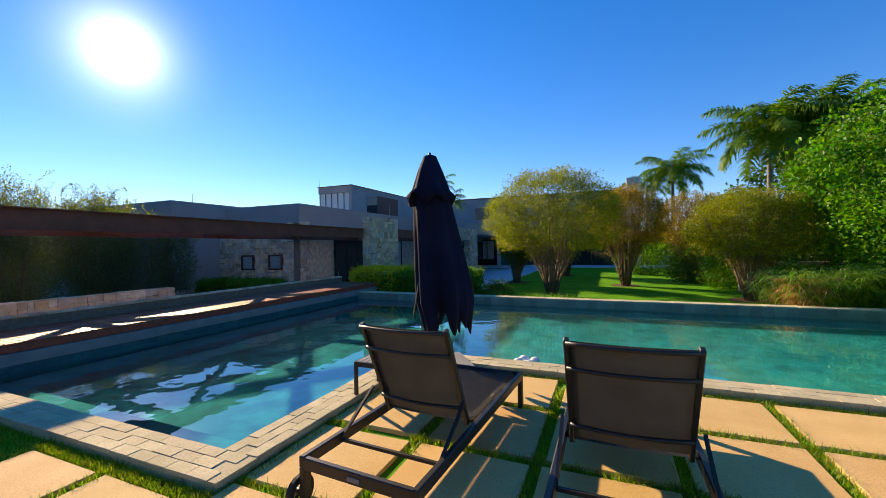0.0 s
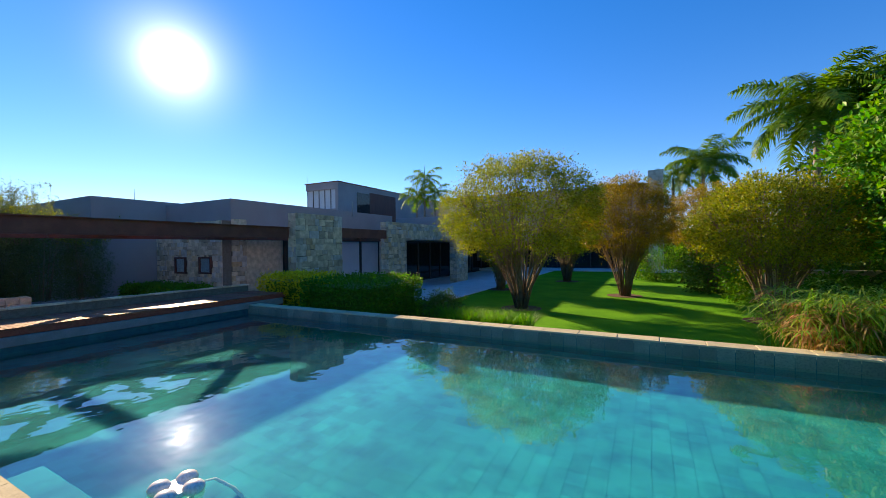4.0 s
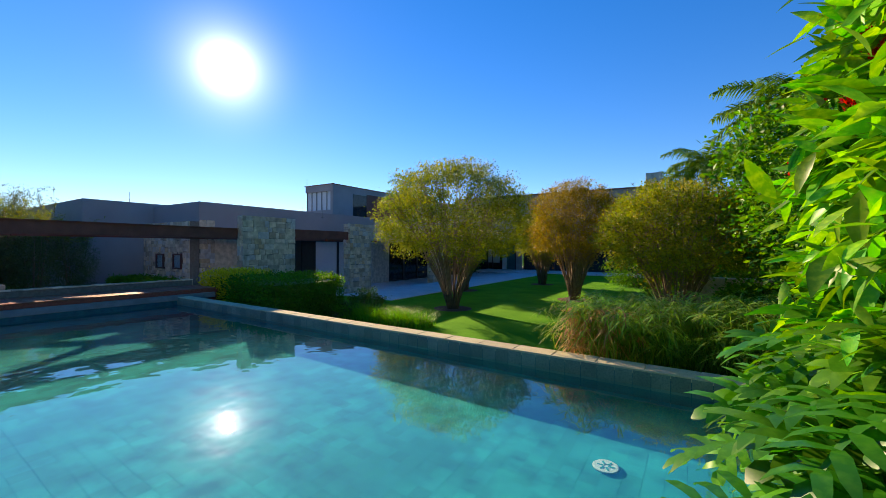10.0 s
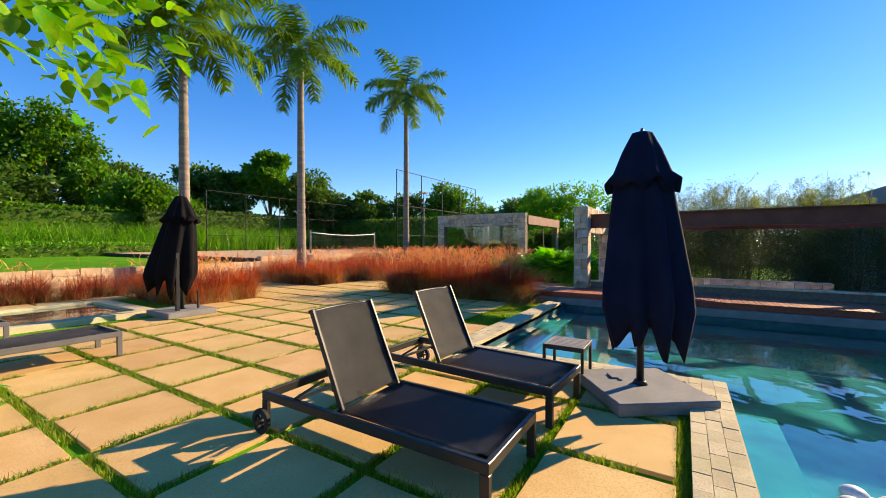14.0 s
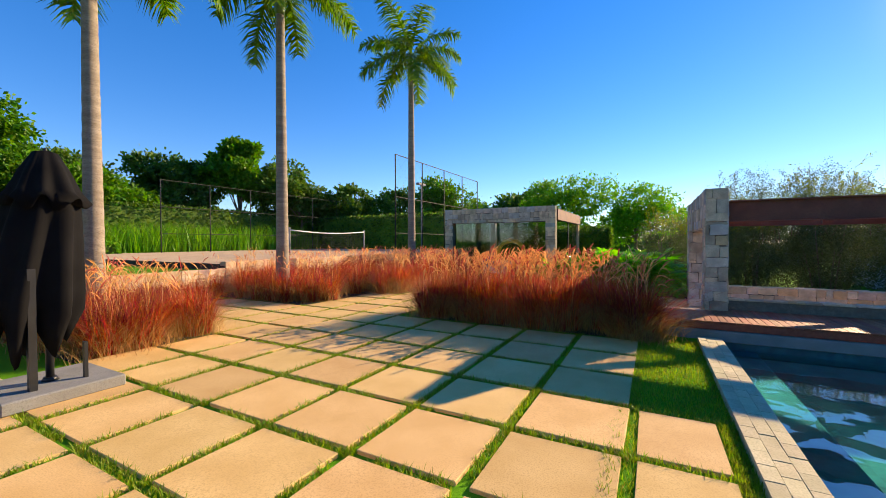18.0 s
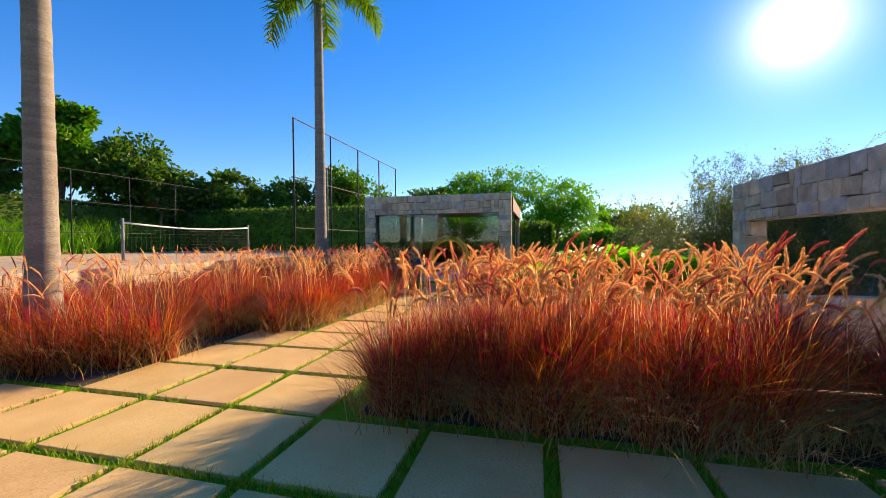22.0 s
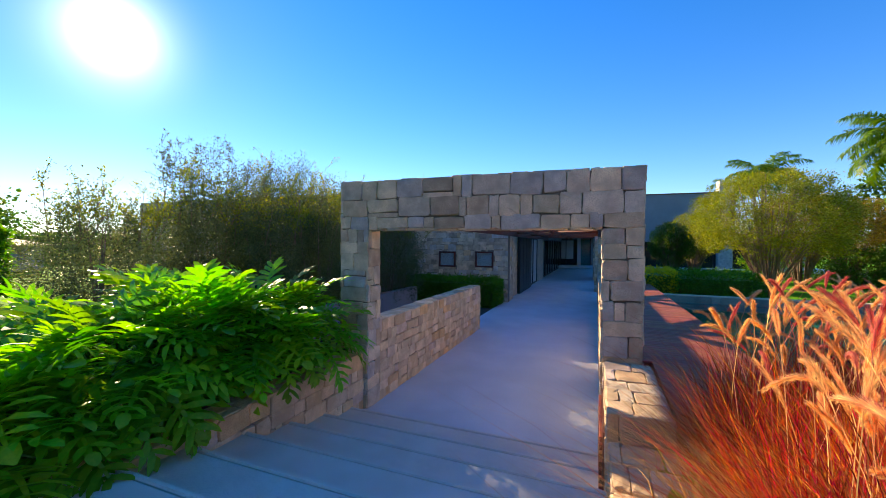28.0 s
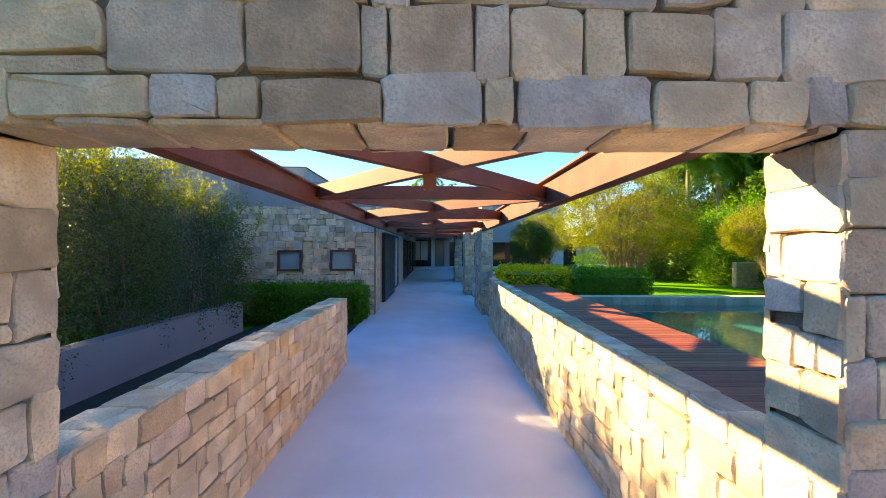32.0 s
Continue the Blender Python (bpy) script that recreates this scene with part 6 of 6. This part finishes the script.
solo("tall_reed_grass", blades("tall_reed_grass", P, 2.6, 0.7, 0.03, M_LEAF, rng, 4, 0.7), None, "tall bright green cane grass behind the raised lawn", "grass", kind="stuff")
hedge("low_hedge", "low clipped green hedge behind the raised lawn", -12, 24, -28.0, -27.0, 0.48, 1.45, 14000, 0.14, M_LEAF, 145)
hedge("court_hedge", "mid-green bushes behind the raised lawn", -12, 28, -34.5, -32.0, 0.45, 4.0, 26000, 0.24, M_MIDLEAF, 152)
hedge("court_hedge", "dark tall hedge behind the sports court", -44, -12, -33.0, -31.2, 0.45, 4.2, 26000, 0.22, M_DARKLEAF, 146)
hedge("court_hedge", "dark tall hedge at the end of the sports court", -31, -29.5, -28, -10.8, 0.45, 3.8, 14000, 0.22, M_DARKLEAF, 147)
tree(2.9, -8.2, 0, 5.6, 4.4, 150, M_MIDLEAF, "small green tree near the raised lawn", 12000, 0.14, "leafy trees on the terrace", 0.09)

# ---- purple fountain grass ----
def plumes(P, az, L, rng, bristles=11, segs=9, fat=1.0, inside=None):
    """Furry foxtail plumes on bowed stalks: P feet, az headings, L stalk heights."""
    n = len(P)
    d = np.stack([np.cos(az), np.sin(az), np.zeros(n)], 1)
    sd = np.stack([-np.sin(az), np.cos(az), np.zeros(n)], 1)
    lean = rng.uniform(0.06, 0.5, (n, 1))
    if inside:
        tip = P[:, :2] + d[:, :2] * (L[:, None] * lean * 0.55 + 0.3 * (0.4 + 0.6 * lean))
        ok = (tip[:, 0] > inside[0]) & (tip[:, 0] < inside[1]) & (tip[:, 1] > inside[2]) & (tip[:, 1] < inside[3])
        P, L, d, sd, lean = P[ok], L[ok], d[ok], sd[ok], lean[ok]
        n = len(P)
    pl = rng.uniform(0.17, 0.34, (n, 1))
    arch_ = 0.85 * rng.uniform(0, 1, (n, 1)) ** 4

    def at(u):  # u in 0..1 stalk, 1..2 plume
        st = np.minimum(u, 1)
        p = P + L[:, None] * (st - 0.1 * st ** 3) * [0, 0, 1] + L[:, None] * lean * 0.55 * st ** 2 * d
        if u > 1:
            v = u - 1
            p = p + pl * (v * (0.9 - 0.6 * lean) - (0.35 * lean + 1.1 * arch_) * v * v) * [0, 0, 1] + pl * (v * (0.2 + 0.6 * lean) + (0.12 + 0.3 * arch_) * v * v) * d
        return p

    V, T = [], []
    for u in (0, 0.4, 0.75, 1.0):
        p = at(u)
        V += [p - 0.0018 * sd, p + 0.0018 * sd]
    # the solid heart of the plume, three-sided
    hearts = np.linspace(1.0, 2.0, 7)
    for u in hearts:
        c, tg = at(u), unit(at(u + 0.02) - at(u))
        o = unit(np.cross(tg, sd))
        r = 0.0075 * fat * math.sin(math.pi * (0.1 + 0.86 * (u - 1))) ** 0.7
        V += [c + r * sd, c + r * (-0.5 * sd + 0.87 * o), c + r * (-0.5 * sd - 0.87 * o)]
    m1 = len(V)
    br = []
    for u in np.linspace(1.0, 1.99, segs):
        c, c2 = at(u), at(u + 0.02)
        tg = unit(c2 - c)
        q = unit(np.cross(tg, sd))
        r = 0.021 * fat * math.sin(math.pi * (0.14 + 0.78 * (u - 1))) ** 0.6
        for b in range(bristles):
            a = 2 * np.pi * b / bristles + rng.uniform(0, 2 * np.pi, (n, 1))
            o = q * np.sin(a) + sd * np.cos(a)
            w = unit(np.cross(tg, o))
            foot = c + 0.005 * o + tg * rng.uniform(-0.012, 0.012, (n, 1))
            tip = c + r * o * rng.uniform(0.6, 1.3, (n, 1)) + tg * r * rng.uniform(0.9, 1.9, (n, 1))
            br += [foot - 0.0011 * w, foot + 0.0011 * w, tip]
    mb = len(br)
    A = np.stack(V + br, 1).reshape(-1, 3)
    b = np.arange(n)[:, None] * (m1 + mb)
    for k in range(3):
        T += [b + [2 * k, 2 * k + 1, 2 * k + 3], b + [2 * k, 2 * k + 3, 2 * k + 2]]
    for k in range(6):
        for e in range(3):
            i0, i1 = 8 + 3 * k + e, 8 + 3 * k + (e + 1) % 3
            T += [b + [i0, i1, i1 + 3], b + [i0, i1 + 3, i0 + 3]]
    for k in range(mb // 3):
        T.append(b + [m1 + 3 * k, m1 + 3 * k + 1, m1 + 3 * k + 2])
    return A, np.concatenate(T, 0)


def grass_bed(key, clumps, per, h, n_plumes, seed, label, bristles=9, segs=9, skip=None):
    x0, x1, y0, y1 = BEDS[key]
    rng = np.random.default_rng(seed)
    t = thing("fountain_grass", label, "ornamental grass", kind="stuff")
    C = np.stack([rng.uniform(x0 + 0.12, x1 - 0.05, clumps), rng.uniform(y0 + 0.12, y1 - 0.12, clumps)], 1)
    if skip:
        C = C[~((C[:, 0] > skip[0]) & (C[:, 0] < skip[1]) & (C[:, 1] > skip[2]) & (C[:, 1] < skip[3]))]
        clumps = len(C)
    k = rng.integers(0, clumps, clumps * per)
    a = rng.uniform(0, 2 * np.pi, len(k))
    rr = 0.15 * np.sqrt(rng.uniform(0, 1, len(k)))
    hs = h * rng.uniform(0.75, 1.08, clumps)[k][:, None] * rng.choice((0.8, 1.0, 1.22), (len(k), 1))
    P = np.stack([C[k, 0] + rr * np.cos(a), C[k, 1] + rr * np.sin(a), np.full(len(k), -0.04)], 1)
    part("blades", blades("blades", P, hs, rng.choice((0.35, 0.6, 1.1), (len(k), 1), p=(0.45, 0.35, 0.2)), 0.0046, M_REDGRASS, rng, 4, 0.8, a + rng.normal(0, 1.1, len(k))), None, t)
    ko = rng.integers(0, clumps, clumps * per // 2)
    P = np.stack([C[ko, 0] + rng.normal(0, 0.19, len(ko)), C[ko, 1] + rng.normal(0, 0.19, len(ko)), np.full(len(ko), -0.04)], 1)
    part("dry_blades", blades("dry_blades", P, h * 0.72, 1.35, 0.0032, M_DRYREED, rng, 4, 0.95), None, t)
    for name, num, stuff, tall, fat in (("plumes", int(n_plumes * 0.8), M_PLUME, 1.0, 1.0), ("pink_plumes", int(n_plumes * 0.2), M_PINKPLUME, 1.06, 0.85)):
        kp = rng.integers(0, clumps, num)
        P = np.stack([C[kp, 0] + rng.normal(0, 0.1, num), C[kp, 1] + rng.normal(0, 0.1, num), np.full(num, 0.0)], 1)
        A, T = plumes(P, rng.normal(0.6, 1.5, num), h * tall * rng.uniform(0.95, 1.45, num), rng, bristles, segs, fat, (x0 - 0.2, x1 + 0.45, y0 - 0.3, y1 + 0.4))
        part(name, quads_mesh(name, A, T, stuff), None, t)
    part("soil", nbox(x0, x1, y0, y1, -0.04, -0.022), M_SOIL, t)
    return t


GL = "dense bed of purple-red fountain grass with pale furry plumes"
grass_bed("front", 135, 290, 0.97, 540, 201, GL + " beside the steps", 24, 26, skip=(-9.6, -8.35, -4, -2.15))
grass_bed("front_2", 15, 320, 0.95, 60, 208, GL + " at the end of the deck", 14, 14)
grass_bed("palms", 165, 320, 0.92, 720, 202, GL + " under the palms", 9, 12)
grass_bed("palms_2", 40, 400, 0.92, 300, 207, GL + " along the paved path", 12, 14)
grass_bed("umbrella", 34, 420, 0.88, 230, 203, GL + " beside the umbrella", 9)
grass_bed("wall", 62, 240, 0.75, 90, 204, GL + " at the retaining wall", 7)
grass_bed("wall_2", 24, 240, 0.7, 50, 206, GL + " under the retaining wall", 7)
grass_bed("west", 26, 420, 0.9, 240, 205, GL + " near the pavilion", 9)


# ---- big lobed-leaf plants in the planter ----
def lobed_leaf(L, lobes, seed, material):
    """A broad leaf cut into long blunt fingers on both sides of a drooping midrib."""
    rnd = random.Random(seed)
    V, T = [], []

    def at(u):
        return Vector((0, u * L, 0.06 * L * math.sin(3 * u) - 0.26 * L * u * u))

    def strip(a, dirn, ln, wd, side, sag):
        b = len(V)
        for q, w in ((0, 0.55), (0.35, 1.0), (0.75, 0.85), (1.0, 0.12)):
            c = a + dirn * ln * q + Vector((0, 0, -sag * ln * q * q + 0.05 * ln * math.sin(3.1 * q)))
            V.append(tuple(c - side * wd * w * 0.5))
            V.append(tuple(c + side * wd * w * 0.5 + Vector((0, 0, 0.02 * ln))))
        for q in range(3):
            T.append((b + 2 * q, b + 2 * q + 1, b + 2 * q + 3, b + 2 * q + 2))

    for i in range(lobes):
        u = (i + 0.6) / (lobes + 0.6)
        ln = L * 0.50 * math.sin(math.pi * (0.26 + 0.60 * u)) ** 0.8
        ang = math.radians(84 - 52 * u)
        for s_ in (-1, 1):
            dirn = Vector((s_ * math.sin(ang), math.cos(ang), 0.18))
            side = Vector((-s_ * math.cos(ang), math.sin(ang), 0))
            strip(at(u), dirn, ln * rnd.uniform(0.88, 1.1), L / lobes * 0.66, side, rnd.uniform(0.2, 0.45))
    strip(at(0.94), Vector((0, 1, -0.4)), L * 0.2, L / lobes, Vector((1, 0, 0)), 0.3)
    b = len(V)
    for i in range(lobes + 1):
        p = at(i / lobes)
        w = 0.045 * L * (1.3 - i / lobes)
        V += [(p.x - w, p.y, p.z + 0.004), (p.x + w, p.y, p.z + 0.004)]
    for i in range(lobes):
        T.append((b + 2 * i, b + 2 * i + 1, b + 2 * i + 3, b + 2 * i + 2))
    return quads_mesh("leaf", np.array(V), np.array(T), material, True)


M_LOBED = mat("lobed_leaf", (0.11, 0.33, 0.012), (0.19, 0.44, 0.016), 3, 0.33, 0.0, 25, c3=(0.25, 0.45, 0.03), vary=0.42, spec=0.4, trans=0.5)
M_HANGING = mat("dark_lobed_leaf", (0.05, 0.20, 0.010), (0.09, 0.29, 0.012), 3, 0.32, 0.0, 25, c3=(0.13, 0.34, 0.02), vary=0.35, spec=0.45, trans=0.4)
LOBED = [lobed_leaf(0.50, 6, 1, M_LOBED), lobed_leaf(0.42, 5, 2, M_LOBED), lobed_leaf(0.56, 6, 3, M_LOBED)]
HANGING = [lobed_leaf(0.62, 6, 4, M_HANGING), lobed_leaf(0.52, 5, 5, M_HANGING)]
rngl = random.Random(77)


def lobed_plant(x, y, z, r, n, label, kinds=LOBED, hang=0.0):
    t = thing("philodendron", label, "plant", "large-leaved plants in the planter")
    bm = bmesh.new()
    for k in range(n):
        a = rngl.uniform(0, 6.283)
        q = math.sqrt(rngl.uniform(0.02, 1))
        h = (1.08 - 0.72 * q * q) * rngl.uniform(0.72, 1.05)
        e = Vector((q * r * math.cos(a), q * r * math.sin(a), 0.9 * h * r))
        if k % 3 == 0:
            tube(bm, [(0.1 * e.x, 0.1 * e.y, 0), tuple(e * 0.55 + Vector((0, 0, 0.12))), tuple(e)], [0.012, 0.009, 0.005], 4)
        ob = new("leaf", rngl.choice(kinds))
        ob.parent = t
        s = rngl.uniform(0.75, 1.15)
        ob.matrix_basis = Matrix.Translation(e) @ pose(0, 0, 0, 0, 0, math.degrees(a) - 90 + rngl.uniform(-40, 40)) @ pose(0, 0, 0, 40 - 80 * q * q - hang + rngl.uniform(-30, 30), rngl.uniform(-25, 25), 0) @ Matrix.Scale(s, 4)
    tagged(part("stalk_mass", bm, M_SHAFT, t), kind="stuff")
    t.matrix_basis = pose(x, y, z)
    return t


LL = "lush bright green plant with deeply lobed leaves above the stone planter"
for x, y, r, n in ((-14.1, 1.3, 1.0, 170), (-14.05, 0.3, 1.1, 210), (-14.05, -0.7, 0.95, 180), (-15.2, 0.9, 1.05, 110), (-15.3, -0.3, 0.85, 100), (-13.8, -1.6, 0.7, 120), (-14.6, -1.8, 0.6, 70)):
    lobed_plant(x, y, -0.05, r, n, LL)
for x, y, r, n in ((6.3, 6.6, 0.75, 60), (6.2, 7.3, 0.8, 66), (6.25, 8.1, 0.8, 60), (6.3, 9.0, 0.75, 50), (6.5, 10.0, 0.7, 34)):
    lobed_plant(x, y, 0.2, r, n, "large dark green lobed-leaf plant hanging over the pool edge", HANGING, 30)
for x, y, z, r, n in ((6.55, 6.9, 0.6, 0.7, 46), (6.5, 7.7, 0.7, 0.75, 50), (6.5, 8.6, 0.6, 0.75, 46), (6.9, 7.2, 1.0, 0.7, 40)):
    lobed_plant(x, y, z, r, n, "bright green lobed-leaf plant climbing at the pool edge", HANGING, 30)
lobed_plant(1.75, -0.75, -0.03, 0.55, 22, "small green plant with lobed leaves in the paving")

# young tree standing in the paving, with broad leaves overhead
def young_tree():
    rng = np.random.default_rng(90)
    t = thing("young_tree", "slender tree with broad bright leaves overhanging the terrace", "tree")
    bm = bmesh.new()
    tube(bm, [(0, 0, 0), (0.03, 0.1, 1.4), (-0.1, 0.3, 2.6), (-0.2, 0.6, 3.6)], [0.07, 0.055, 0.04, 0.015], 8)
    Ps, Os = [], []
    for e in ((-0.55, 2.4, 2.6), (-0.2, 2.5, 3.1), (-0.5, 2.0, 3.6), (0.1, 1.9, 2.9), (-0.9, 1.6, 3.3), (0.5, 1.2, 3.4), (0.2, 0.6, 4.0), (-0.6, 0.6, 3.9), (0.9, 0.4, 3.5), (0.3, -0.6, 3.7)):
        tube(bm, [(-0.05, 0.2, 2.1), (e[0] * 0.5, e[1] * 0.5, 2.1 + (e[2] - 2.1) * 0.65), e], [0.03, 0.018, 0.006], 5)
        P = np.array(e) + rng.normal(0, [0.26, 0.26, 0.2], (230, 3))
        Ps.append(P)
        Os.append(unit(P - np.array([e[0] * 0.7, e[1] * 0.7, e[2] - 0.2])))
    part("trunk", bm, M_TWIG, t)
    part("crown", leaves("crown", np.concatenate(Ps), np.concatenate(Os), 0.13, 0.5, M_LEAF, rng, 0.4, 0.7), None, t)
    t.matrix_basis = pose(1.95, -0.1, -0.03)


young_tree()

# ---- sports court: fences, net, lamp ----
def fence(name, label, a, b, z0, z1, step, rails):
    t = thing(name, label, "fence")
    a, b = Vector((*a, 0)), Vector((*b, 0))
    n = max(1, round((b - a).length / step))
    for k in range(n + 1):
        p = a.lerp(b, k / n)
        part("post", tube(bmesh.new(), [(p.x, p.y, z0), (p.x, p.y, z1)], 0.034, 6), M_RUBBER, t)
    for z in rails:
        part("rail", bar(bmesh.new(), (a.x, a.y, z), (b.x, b.y, z), 0.035, 0.035), M_RUBBER, t)
    # wire mesh: thin diagonal strands
    bm = bmesh.new()
    L, H = (b - a).length, z1 - z0
    d = (b - a).normalized()
    s = 0.55
    k = -H
    while k < L:
        for sgn in (1, -1):
            u0, u1 = (k, k + H) if sgn > 0 else (k + H, k)
            c0, c1 = max(0, min(u0, u1)), min(L, max(u0, u1))
            if c1 - c0 < 0.05:
                continue
            f = lambda u: (u - u0) / (u1 - u0) * H + z0
            p, q = a + d * c0, a + d * c1
            bar(bm, (p.x, p.y, f(c0)), (q.x, q.y, f(c1)), 0.0018, 0.0018)
        k += s
    part("wire_mesh", bm, M_RUBBER, t)
    return t


fence("court_fence", "tall grey wire mesh fence at the end of the sports court", (-17.4, -10.5), (-28.2, -10.5), -0.05, 6.1, 2.7, (2.0, 3.9, 6.1))
fence("court_fence", "grey wire mesh fence along the sports court", (-14.26, -26.7), (-46.3, -26.7), 0.45, 5.6, 3.2, (2.1, 3.85, 5.6))
net = thing("sports_net", "dark sports net with a white top band on two posts", "net")
for x in (-15.3, -21.5):
    part("post", tube(bmesh.new(), [(x, -16.0, 0.45), (x, -16.0, 2.35)], 0.05, 8), M_BASE, net)
bm = bmesh.new()
tube(bm, [(-15.3 - 6.2 * u, -16.0, 2.2 - 0.14 * math.sin(math.pi * u)) for u in np.linspace(0, 1, 9)], 0.035, 6)
part("top_band", bm, M_WHITE, net)
bm = bmesh.new()
for k in range(32):
    x = -15.4 - k * 0.19
    bar(bm, (x, -16.0, 1.25), (x, -16.0, 2.1), 0.006, 0.006)
for k in range(6):
    bar(bm, (-15.3, -16.0, 1.25 + k * 0.14), (-21.5, -16.0, 1.25 + k * 0.14), 0.006, 0.006)
part("net_mesh", bm, M_BLACK, net)
lamp = thing("flood_lamp", "twin flood lamps on a thin post at the court", "lamp")
part("post", tube(bmesh.new(), [(-23.6, -12.7, 0.45), (-23.6, -12.7, 5.4)], 0.04, 8), M_BASE, lamp)
for k in range(2):
    part("lamp_head", nbox(-24.05 + 0.5 * k, -23.65 + 0.5 * k, -12.85, -12.6, 5.4, 5.55, 0.02), M_BASE, lamp)

# ---- toys in the pavilion ----
toy = thing("play_arch", "yellow plastic toy arch inside the pavilion", "toy")
bm = bmesh.new()
tube(bm, [(0, 0.75 * math.cos(a), 0.55 + 0.75 * math.sin(a)) for a in np.linspace(-0.4, math.pi + 0.4, 9)], 0.12, 8)
part("hoop", bm, M_YELLOW, toy)
toy.matrix_basis = pose(-20.6, -5.3, 0.3)
seat = thing("toy_car", "blue plastic ride-on toy inside the pavilion", "toy")
part("body", nbox(-0.4, 0.4, -0.25, 0.25, 0.12, 0.45, 0.08), M_BLUE, seat)
for sx in (-0.25, 0.25):
    for sy in (-0.25, 0.25):
        part("wheel", wheel_mesh(sy, sx, 0.1), M_RUBBER, seat)
seat.matrix_basis = pose(-19.7, -6.2, 0.3)

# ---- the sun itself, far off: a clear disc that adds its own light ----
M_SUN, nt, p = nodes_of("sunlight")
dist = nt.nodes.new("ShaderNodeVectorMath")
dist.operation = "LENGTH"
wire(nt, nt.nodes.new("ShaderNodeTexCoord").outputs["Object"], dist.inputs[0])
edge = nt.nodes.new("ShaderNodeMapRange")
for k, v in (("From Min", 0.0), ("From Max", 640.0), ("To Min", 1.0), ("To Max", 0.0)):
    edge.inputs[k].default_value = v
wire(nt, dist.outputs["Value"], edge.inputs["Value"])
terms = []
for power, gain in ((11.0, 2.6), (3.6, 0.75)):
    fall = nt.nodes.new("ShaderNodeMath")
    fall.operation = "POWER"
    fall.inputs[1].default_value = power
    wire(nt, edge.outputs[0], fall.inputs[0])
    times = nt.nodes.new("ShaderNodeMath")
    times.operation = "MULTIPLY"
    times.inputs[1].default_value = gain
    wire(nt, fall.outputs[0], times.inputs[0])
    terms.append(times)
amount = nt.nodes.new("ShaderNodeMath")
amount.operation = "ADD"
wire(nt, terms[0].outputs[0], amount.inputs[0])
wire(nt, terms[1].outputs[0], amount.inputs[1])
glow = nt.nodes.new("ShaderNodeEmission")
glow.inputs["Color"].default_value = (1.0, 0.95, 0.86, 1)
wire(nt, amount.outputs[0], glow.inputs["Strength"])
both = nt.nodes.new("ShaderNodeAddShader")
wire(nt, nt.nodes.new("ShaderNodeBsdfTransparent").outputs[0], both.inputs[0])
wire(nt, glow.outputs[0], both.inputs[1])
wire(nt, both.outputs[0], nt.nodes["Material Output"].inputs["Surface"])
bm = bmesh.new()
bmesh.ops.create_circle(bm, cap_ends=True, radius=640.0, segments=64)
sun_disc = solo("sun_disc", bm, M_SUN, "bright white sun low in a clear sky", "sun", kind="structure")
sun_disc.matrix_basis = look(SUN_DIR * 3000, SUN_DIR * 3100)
